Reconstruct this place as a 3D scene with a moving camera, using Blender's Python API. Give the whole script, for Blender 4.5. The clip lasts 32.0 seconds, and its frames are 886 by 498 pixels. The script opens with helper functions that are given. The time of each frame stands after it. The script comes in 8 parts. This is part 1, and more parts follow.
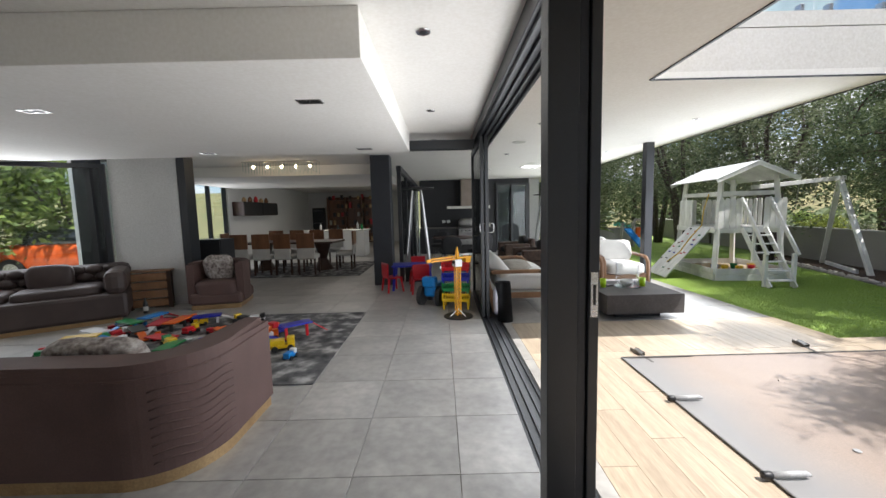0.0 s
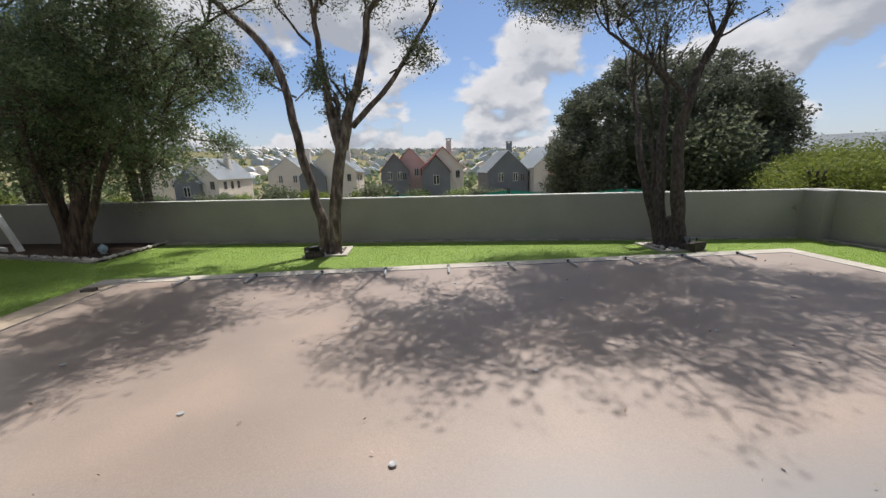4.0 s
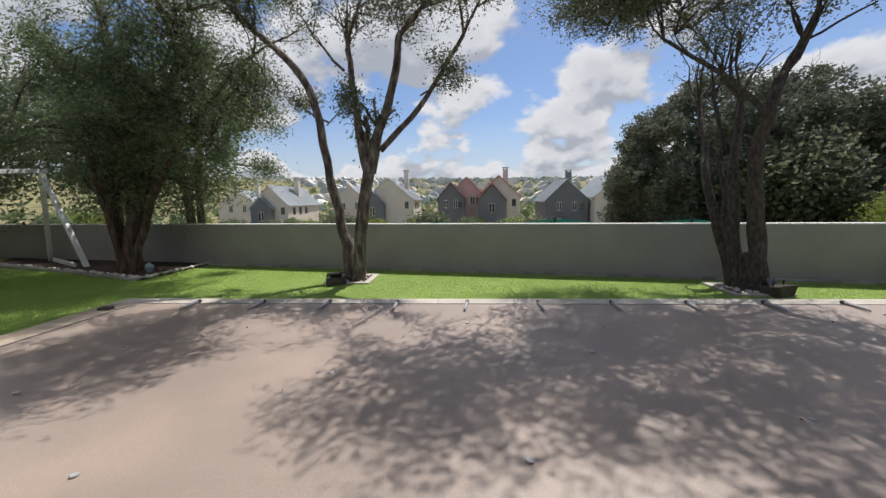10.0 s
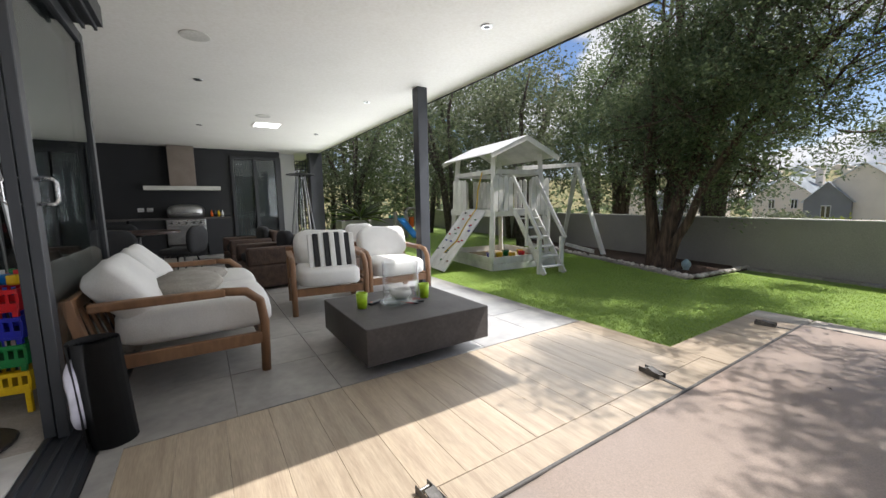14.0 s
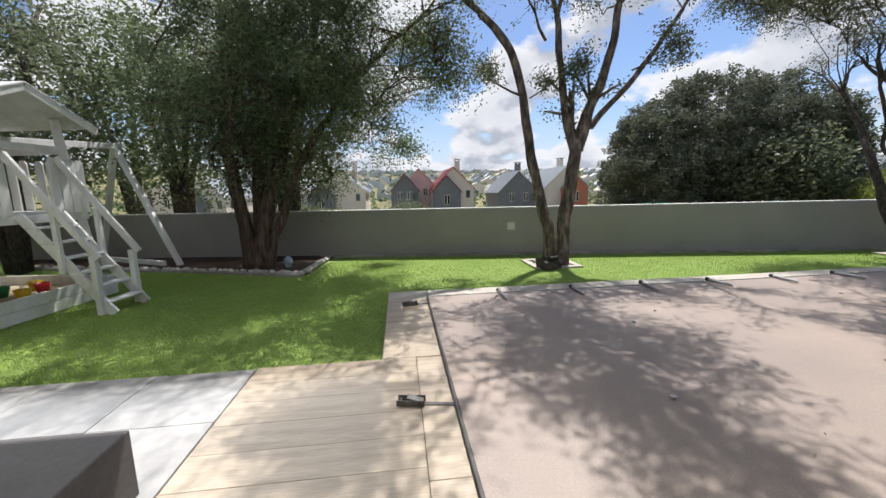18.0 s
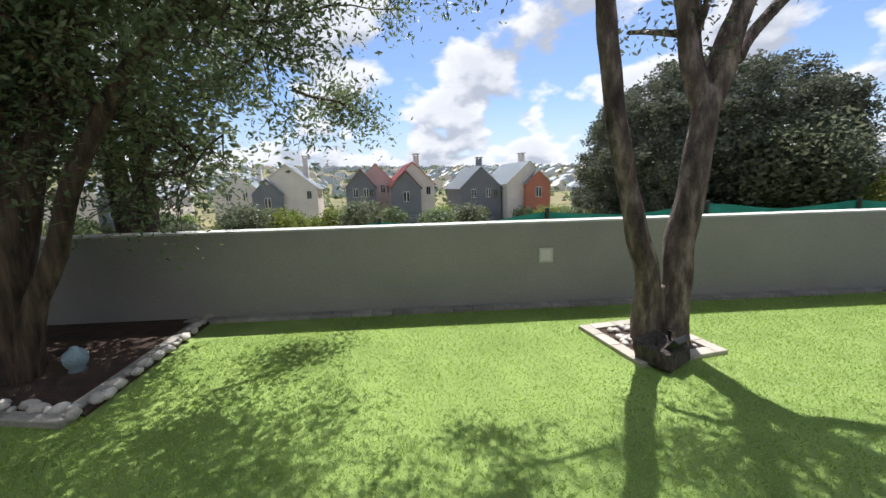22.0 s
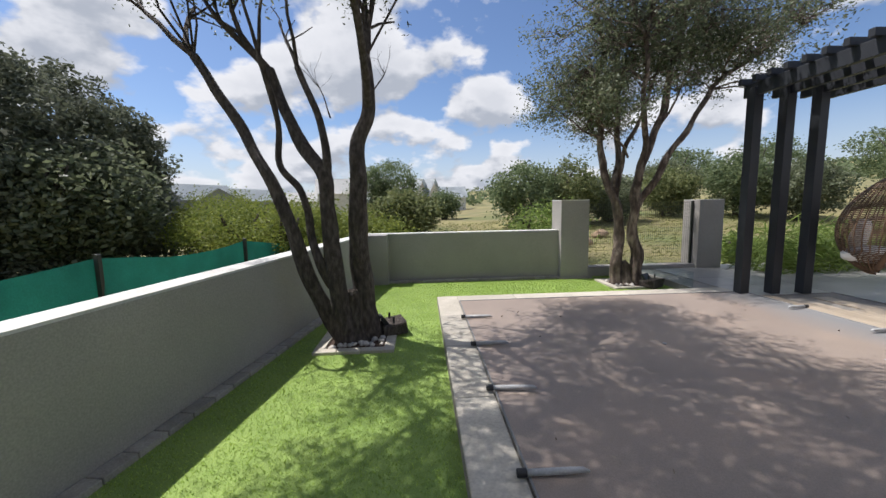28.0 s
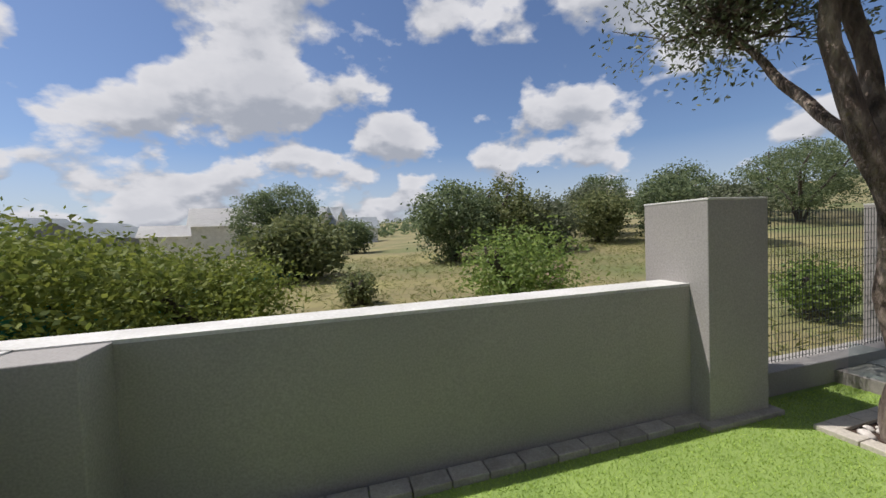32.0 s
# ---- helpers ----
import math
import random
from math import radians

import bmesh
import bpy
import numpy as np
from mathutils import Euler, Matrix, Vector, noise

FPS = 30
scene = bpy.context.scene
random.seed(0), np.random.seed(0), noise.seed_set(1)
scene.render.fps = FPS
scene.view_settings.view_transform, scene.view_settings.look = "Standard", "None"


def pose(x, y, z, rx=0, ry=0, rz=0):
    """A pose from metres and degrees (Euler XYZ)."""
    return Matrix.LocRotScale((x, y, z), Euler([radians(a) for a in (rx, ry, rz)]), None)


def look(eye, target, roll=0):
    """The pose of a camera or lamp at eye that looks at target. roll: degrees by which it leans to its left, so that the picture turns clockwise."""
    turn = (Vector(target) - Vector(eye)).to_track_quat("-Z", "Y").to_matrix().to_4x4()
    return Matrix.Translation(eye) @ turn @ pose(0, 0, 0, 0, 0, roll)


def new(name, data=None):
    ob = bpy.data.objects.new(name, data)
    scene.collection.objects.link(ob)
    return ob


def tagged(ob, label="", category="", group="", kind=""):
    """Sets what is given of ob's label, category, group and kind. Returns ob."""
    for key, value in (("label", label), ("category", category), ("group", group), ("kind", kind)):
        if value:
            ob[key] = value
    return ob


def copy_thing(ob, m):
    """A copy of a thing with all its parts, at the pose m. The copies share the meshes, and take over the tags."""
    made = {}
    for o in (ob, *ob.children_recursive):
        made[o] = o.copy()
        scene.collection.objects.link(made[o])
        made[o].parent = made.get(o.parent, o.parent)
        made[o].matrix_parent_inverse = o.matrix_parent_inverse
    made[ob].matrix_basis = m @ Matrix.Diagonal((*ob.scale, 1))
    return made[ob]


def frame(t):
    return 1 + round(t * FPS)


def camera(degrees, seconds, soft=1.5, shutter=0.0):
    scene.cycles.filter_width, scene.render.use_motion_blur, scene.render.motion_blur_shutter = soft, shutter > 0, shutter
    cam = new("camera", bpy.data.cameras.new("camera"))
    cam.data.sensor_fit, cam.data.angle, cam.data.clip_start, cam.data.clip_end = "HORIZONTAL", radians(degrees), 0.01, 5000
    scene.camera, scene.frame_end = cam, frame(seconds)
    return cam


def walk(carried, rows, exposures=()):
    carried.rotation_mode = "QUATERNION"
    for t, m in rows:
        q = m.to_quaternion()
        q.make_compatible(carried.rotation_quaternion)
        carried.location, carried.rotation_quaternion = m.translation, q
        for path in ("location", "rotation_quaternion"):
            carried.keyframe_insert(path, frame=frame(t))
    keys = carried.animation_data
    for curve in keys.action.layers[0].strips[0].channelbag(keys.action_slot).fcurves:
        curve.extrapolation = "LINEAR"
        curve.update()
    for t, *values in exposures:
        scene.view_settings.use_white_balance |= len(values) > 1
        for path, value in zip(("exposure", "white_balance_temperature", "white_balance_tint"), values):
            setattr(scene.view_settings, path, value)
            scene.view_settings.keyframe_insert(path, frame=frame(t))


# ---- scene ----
cam = camera(99.3, 32.0)
PATH = [
    (0, (2.355, 1.817, 1.449), (2.361, 3.807, 1.253), -1.4),
    (1, (2.79, 1.861, 1.411), (3.485, 3.726, 1.209), -1.3),
    (1.5, (2.965, 1.931, 1.405), (4.037, 3.604, 1.177), -1.5),
    (2, (3.075, 1.887, 1.379), (4.545, 3.217, 1.117), -1.4),
    (2.5, (3.166, 1.886, 1.342), (4.877, 2.868, 1.013), -1.8),
    (3, (3.16, 1.782, 1.346), (5.018, 2.407, 0.948), -1.8),
    (3.5, (3.163, 1.762, 1.334), (5.103, 1.992, 0.905), -1.4),
    (4, (3.153, 1.629, 1.321), (5.103, 1.473, 0.904), -1.5),
    (4.5, (3.172, 1.527, 1.337), (5.056, 0.99, 0.932), -1.5),
    (6.5, (3.489, 1.017, 1.224), (4.894, -0.366, 0.888), -1.6),
    (7, (3.56, 0.823, 1.255), (4.942, -0.582, 0.914), -1.7),
    (7.5, (3.645, 0.717, 1.255), (5.012, -0.703, 0.919), -1.7),
    (8, (3.708, 0.666, 1.263), (5.115, -0.718, 0.936), -1.6),
    (8.5, (3.769, 0.642, 1.253), (5.341, -0.557, 0.953), -1.4),
    (9, (3.778, 0.633, 1.234), (5.544, -0.261, 0.947), -1.1),
    (9.5, (3.763, 0.819, 1.239), (5.676, 0.306, 0.957), -1.0),
    (10, (3.68, 1.144, 1.253), (5.658, 1.282, 0.988), -1.0),
    (10.5, (3.639, 1.529, 1.234), (5.435, 2.373, 0.988), -1.0),
    (11, (3.645, 2.012, 1.241), (5.087, 3.379, 1.013), -0.9),
    (11.5, (3.611, 2.42, 1.196), (4.715, 4.075, 0.992), -1.2),
    (12, (3.62, 2.851, 1.191), (4.523, 4.624, 0.988), -1.2),
    (12.5, (3.666, 3.268, 1.188), (4.471, 5.087, 0.985), -1.2),
    (13, (3.658, 3.621, 1.174), (4.462, 5.439, 0.958), -1.1),
    (13.5, (3.634, 3.972, 1.144), (4.516, 5.752, 0.913), -1.0),
    (15.5, (3.614, 5.075, 1.123), (5.369, 6.0, 0.868), -1.4),
    (16, (3.647, 5.241, 1.115), (5.551, 5.794, 0.852), -1.2),
    (16.5, (3.716, 5.39, 1.12), (5.696, 5.472, 0.851), -1.2),
    (17, (3.838, 5.484, 1.125), (5.814, 5.37, 0.838), -1.2),
    (17.5, (3.981, 5.533, 1.122), (5.951, 5.356, 0.827), -1.2),
    (18, (4.138, 5.574, 1.129), (6.101, 5.35, 0.82), -1.3),
    (18.5, (4.282, 5.612, 1.148), (6.23, 5.29, 0.831), -1.5),
    (19, (4.57, 5.595, 1.143), (6.507, 5.227, 0.807), -1.5),
    (19.5, (4.954, 5.575, 1.161), (6.888, 5.196, 0.825), -1.6),
    (20, (5.422, 5.631, 1.145), (7.356, 5.249, 0.808), -1.5),
    (20.5, (5.897, 5.597, 1.159), (7.83, 5.211, 0.818), -1.6),
    (21, (6.416, 5.523, 1.19), (8.346, 5.123, 0.851), -1.5),
    (21.5, (6.972, 5.462, 1.166), (8.899, 5.047, 0.825), -1.4),
    (22, (7.48, 5.387, 1.184), (9.403, 4.951, 0.849), -1.6),
    (22.5, (7.773, 5.249, 1.191), (9.695, 4.78, 0.897), -1.6),
    (23, (7.972, 5.23, 1.183), (9.751, 4.357, 0.918), -1.5),
    (23.5, (8.064, 5.188, 1.209), (9.41, 3.733, 0.946), -2.0),
    (24, (8.239, 5.112, 1.276), (9.217, 3.393, 0.978), -1.4),
    (24.5, (8.386, 5.02, 1.222), (9.028, 3.15, 0.917), -1.5),
    (25, (8.446, 4.783, 1.179), (8.777, 2.834, 0.874), -2.0),
    (25.5, (8.45, 4.234, 1.208), (8.626, 2.26, 0.936), -2.4),
    (26, (8.522, 3.699, 1.287), (8.569, 1.72, 0.997), -2.1),
    (26.5, (8.522, 3.069, 1.285), (8.48, 1.09, 0.995), -2.2),
    (28.5, (8.46, 0.458, 1.305), (8.342, -1.528, 1.106), -1.3),
    (29, (8.412, -0.227, 1.253), (8.28, -2.216, 1.091), -1.7),
    (29.5, (8.404, -0.92, 1.24), (8.257, -2.908, 1.085), -1.6),
    (30, (8.307, -1.538, 1.237), (8.146, -3.526, 1.09), -1.7),
    (30.5, (8.286, -2.189, 1.232), (8.071, -4.173, 1.104), -1.8),
    (31, (8.338, -2.819, 1.202), (8.013, -4.79, 1.1), -1.8),
    (31.5, (8.291, -3.402, 1.195), (7.882, -5.358, 1.118), -2.0),
    (32, (8.217, -3.817, 1.182), (7.643, -5.732, 1.098), -2.4),
]
walk(cam, [(t, look(eye, target, roll)) for t, eye, target, roll in PATH], [
    (0, 0.95, 6250, 11), (1.0, 0.65, 6250, 11), (2.0, 0.38, 6200, 11), (3.0, 0.3, 6300, 11), (4.0, 0.3, 6400, 12), (7.0, 0.28, 6400, 13), (9.0, 0.28, 6250, 13),
    (10.0, 0.3, 6350, 12), (11.5, 0.45, 6500, 11), (13.0, 0.68, 6400, 12), (16.0, 0.5, 6300, 12), (17.5, 0.55, 6300, 12), (19.0, 0.65, 6200, 12), (20.5, 0.76, 6150, 12),
    (21.5, 0.76, 6150, 12), (22.5, 0.64, 6150, 12), (23.5, 0.5, 6150, 12), (26.0, 0.45, 6200, 12), (29.0, 0.5, 6300, 12), (32.0, 0.2, 6350, 13)])

# ---- world, sun, exposure ----
SUN_EL, SUN_AZ = radians(60.6), radians(115.7)
world = bpy.data.worlds.new("world")
scene.world = world
world.use_nodes = True
wn, wl = world.node_tree.nodes, world.node_tree.links
bg = wn["Background"]
sky = wn.new("ShaderNodeTexSky")
sky.sky_type, sky.sun_disc = "NISHITA", False
sky.sun_elevation, sky.sun_rotation = SUN_EL, SUN_AZ
sky.air_density, sky.dust_density, sky.ozone_density = 1.0, 0.6, 1.6
tc = wn.new("ShaderNodeTexCoord")
sep = wn.new("ShaderNodeSeparateXYZ")
wl.new(tc.outputs["Generated"], sep.inputs[0])


def wmath(op, a, b=0.0):
    n = wn.new("ShaderNodeMath")
    n.operation = op
    for i, v in enumerate((a, b)):
        if isinstance(v, (int, float)):
            n.inputs[i].default_value = v
        else:
            wl.new(v, n.inputs[i])
    return n.outputs[0]


# cumulus layer: the sky's direction laid onto a flat layer overhead, so that clouds shrink towards the horizon
def cloud_field(lift):
    """Cloud density; lift moves the sample towards the zenith."""
    inv = wmath("DIVIDE", lift, wmath("ADD", wmath("MAXIMUM", sep.outputs[2], 0.0), 0.55))
    com = wn.new("ShaderNodeCombineXYZ")
    wl.new(wmath("MULTIPLY", sep.outputs[0], inv), com.inputs[0])
    wl.new(wmath("MULTIPLY", sep.outputs[1], inv), com.inputs[1])
    wl.new(wmath("MULTIPLY", sep.outputs[2], 0.9), com.inputs[2])
    big = wn.new("ShaderNodeTexNoise")
    big.inputs["Scale"].default_value, big.inputs["Detail"].default_value, big.inputs["Roughness"].default_value = 3.5, 11, 0.50
    wl.new(com.outputs[0], big.inputs["Vector"])
    return wmath("ADD", big.outputs["Fac"], wmath("MULTIPLY", sep.outputs[0], 0.03))


here, above = cloud_field(1.0), cloud_field(0.94)
ramp = wn.new("ShaderNodeValToRGB")
ramp.color_ramp.elements[0].position, ramp.color_ramp.elements[1].position = 0.468, 0.52
wl.new(here, ramp.inputs[0])
# tops catch the sun, bases stay grey
shade = wn.new("ShaderNodeMapRange")
shade.interpolation_type = "SMOOTHSTEP"
shade.inputs["From Min"].default_value, shade.inputs["From Max"].default_value = -0.075, 0.06
wl.new(wmath("SUBTRACT", here, above), shade.inputs["Value"])
thick = wn.new("ShaderNodeMapRange")
thick.inputs["From Min"].default_value, thick.inputs["From Max"].default_value = 0.50, 0.66
thick.inputs["To Min"].default_value, thick.inputs["To Max"].default_value = 0.0, 0.45
wl.new(here, thick.inputs["Value"])
tone = wn.new("ShaderNodeMix")
tone.data_type = "RGBA"
tone.inputs["A"].default_value, tone.inputs["B"].default_value = (2.75, 2.95, 3.3, 1), (5.35, 5.35, 5.4, 1)
wl.new(wmath("MULTIPLY", shade.outputs[0], wmath("SUBTRACT", 1.0, thick.outputs[0])), tone.inputs["Factor"])
# haze towards the horizon
low = wn.new("ShaderNodeMapRange")
low.inputs["From Min"].default_value, low.inputs["From Max"].default_value = 0.0, 0.2
low.inputs["To Min"].default_value, low.inputs["To Max"].default_value = 0.75, 0.0
wl.new(sep.outputs[2], low.inputs["Value"])
mixh = wn.new("ShaderNodeMix")
mixh.data_type = "RGBA"
mixh.inputs["B"].default_value = (3.9, 4.2, 4.7, 1)
deep = wn.new("ShaderNodeMix")
deep.data_type, deep.blend_type = "RGBA", "MULTIPLY"
deep.inputs["Factor"].default_value = 1.0
deep.inputs["B"].default_value = (0.62, 0.66, 0.74, 1)
wl.new(sky.outputs[0], deep.inputs["A"])
wl.new(low.outputs[0], mixh.inputs["Factor"]), wl.new(deep.outputs["Result"], mixh.inputs["A"])
mixc = wn.new("ShaderNodeMix")
mixc.data_type = "RGBA"
wl.new(ramp.outputs[0], mixc.inputs["Factor"])
wl.new(mixh.outputs["Result"], mixc.inputs["A"]), wl.new(tone.outputs["Result"], mixc.inputs["B"])
wl.new(mixc.outputs["Result"], bg.inputs["Color"])
bg.inputs["Strength"].default_value = 0.12
sun = new("sun", bpy.data.lights.new("sun", "SUN"))
sun.data.energy, sun.data.angle, sun.data.color = 4.2, radians(0.5), (1.0, 0.955, 0.90)
sun.matrix_world = look((13.1, -6.3, 25.8), (0, 0, 0))



def sky_window(name, x, y, z, w, h, rz, watts):
    """Sky light entering by an opening; rz turns its face."""
    lamp = new(name, bpy.data.lights.new(name, "AREA"))
    lamp.data.shape, lamp.data.size, lamp.data.size_y = "RECTANGLE", w, h
    lamp.data.energy, lamp.data.color = watts, (0.96, 0.98, 1.0)
    lamp.matrix_world = pose(x, y, z, 90, 0, rz)
    return lamp


sky_window("door_daylight", 3.12, 4.95, 1.15, 3.3, 2.0, 90, 30)
sky_window("terrace_daylight", 6.5, 10.2, 1.25, 9.0, 2.3, 90, 100)
sky_window("lounge_window_daylight", -4.96, 6.25, 1.3, 4.8, 2.3, -146, 55)
sky_window("dining_window_daylight", -4.3, 13.0, 1.3, 1.7, 2.2, -90, 12)

# ---- helpers for meshes and things ----
rnd = random.Random(7)


def part(name, bm, material, parent=None, label="", smooth=False):
    me = bpy.data.meshes.new(name)
    bm.normal_update()
    bm.to_mesh(me)
    bm.free()
    me.materials.append(material)
    if smooth:
        for p in me.polygons:
            p.use_smooth = True
    ob = new(name, me)
    ob.parent = parent
    return tagged(ob, label) if label else ob


def raw(name, verts, faces, material, parent=None, smooth=False):
    me = bpy.data.meshes.new(name)
    me.from_pydata(verts, [], faces)
    me.materials.append(material)
    if smooth:
        for p in me.polygons:
            p.use_smooth = True
    ob = new(name, me)
    ob.parent = parent
    return ob


def thing(name, x, y, z, rz=0, label="", category="", group="", kind=""):
    ob = new(name)
    ob.empty_display_size = 0.1
    ob.matrix_world = pose(x, y, z, 0, 0, rz)
    return tagged(ob, label, category, group, kind)


def bx(x0, x1, y0, y1, z0, z1, bevel=0.0, bm=None, m=None):
    """A box, with rounded edges where bevel is given."""
    own = bmesh.new()
    bmesh.ops.create_cube(own, size=1)
    for v in own.verts:
        v.co = Vector(((x0 + x1) / 2 + v.co.x * (x1 - x0), (y0 + y1) / 2 + v.co.y * (y1 - y0), (z0 + z1) / 2 + v.co.z * (z1 - z0)))
    if bevel:
        bmesh.ops.bevel(own, geom=own.edges[:], offset=bevel, segments=2, affect="EDGES", profile=0.5)
    if m is not None:
        own.transform(m)
    if bm is None:
        return own
    me = bpy.data.meshes.new("tmp")
    own.to_mesh(me)
    own.free()
    bm.from_mesh(me)
    bpy.data.meshes.remove(me)
    return bm


def beam(a, b, w, d, bm=None, bevel=0.004, up=(0, 0, 1)):
    """A board of section w x d from a to b."""
    a, b = Vector(a), Vector(b)
    axis = (b - a).normalized()
    side = axis.cross(Vector(up))
    if side.length < 1e-3:
        side = axis.cross(Vector((0, 1, 0)))
    side.normalize()
    nrm = side.cross(axis)
    m = Matrix((side, nrm, axis)).transposed().to_4x4()
    m.translation = a
    return bx(-w / 2, w / 2, -d / 2, d / 2, 0, (b - a).length, bevel, bm, m)


def tube(pts, radii, seg=10, bm=None, caps=True, wob=0.0):
    """A round limb along points, with a radius at each."""
    bm = bm or bmesh.new()
    pts = [Vector(p) for p in pts]
    rings, ref = [], Vector((0.31, 0.95, 0.05))
    for i, p in enumerate(pts):
        d = (pts[min(i + 1, len(pts) - 1)] - pts[max(i - 1, 0)]).normalized()
        u = d.cross(ref)
        if u.length < 0.05:
            u = d.cross(Vector((1, 0, 0)))
        u.normalize()
        v = d.cross(u)
        ring = []
        for k in range(seg):
            a = 2 * math.pi * k / seg
            r = radii[i] * (1 + wob * noise.noise(p * 3 + Vector((math.cos(a), math.sin(a), 0)) * 1.3))
            ring.append(bm.verts.new(p + (u * math.cos(a) + v * math.sin(a)) * r))
        rings.append(ring)
    for r0, r1 in zip(rings, rings[1:]):
        for k in range(seg):
            bm.faces.new((r0[k], r0[(k + 1) % seg], r1[(k + 1) % seg], r1[k]))
    if caps:
        bm.faces.new(rings[0][::-1]), bm.faces.new(rings[-1])
    return bm


def cyl(x, y, z0, z1, r0, r1=None, seg=20, bm=None):
    return tube([(x, y, z0), (x, y, z1)], [r0, r0 if r1 is None else r1], seg, bm)


def lathe(profile, seg=24, bm=None, x=0.0, y=0.0):
    bm = bm or bmesh.new()
    rings = [[bm.verts.new((x + r * math.cos(2 * math.pi * k / seg), y + r * math.sin(2 * math.pi * k / seg), z)) for k in range(seg)] for r, z in profile]
    for a, b in zip(rings, rings[1:]):
        for k in range(seg):
            bm.faces.new((a[k], a[(k + 1) % seg], b[(k + 1) % seg], b[k]))
    bm.faces.new(rings[0][::-1]), bm.faces.new(rings[-1])
    return bm


def pillow(cx, cy, cz, sx, sy, sz, e=0.45, m=None, bm=None, nu=20, nv=12, lump=0.012):
    """A stuffed cushion: a box with very round edges."""
    bm = bm or bmesh.new()
    f = lambda c, p: math.copysign(abs(c) ** p, c)  # noqa: E731
    rows = []
    for j in range(nv + 1):
        ph = -math.pi / 2 + math.pi * j / nv
        row = []
        for i in range(nu):
            th = 2 * math.pi * i / nu
            p = Vector((f(math.cos(ph), e) * f(math.cos(th), e), f(math.cos(ph), e) * f(math.sin(th), e), f(math.sin(ph), e * 1.6)))
            q = Vector((cx + p.x * sx / 2, cy + p.y * sy / 2, cz + p.z * sz / 2))
            q += p * lump * noise.noise(q * 7)
            row.append(bm.verts.new(m @ q if m else q))
        rows.append(row)
    for a, b in zip(rows, rows[1:]):
        for i in range(nu):
            bm.faces.new((a[i], a[(i + 1) % nu], b[(i + 1) % nu], b[i]))
    bmesh.ops.remove_doubles(bm, verts=bm.verts[:], dist=1e-5)
    return bm


def prism(outline, z0, z1, bm=None):
    """A plan outline raised from z0 to z1."""
    bm = bm or bmesh.new()
    lo, hi = [bm.verts.new((x, y, z0)) for x, y in outline], [bm.verts.new((x, y, z1)) for x, y in outline]
    n = len(outline)
    bm.faces.new(lo[::-1]), bm.faces.new(hi)
    for k in range(n):
        bm.faces.new((lo[k], lo[(k + 1) % n], hi[(k + 1) % n], hi[k]))
    return bm


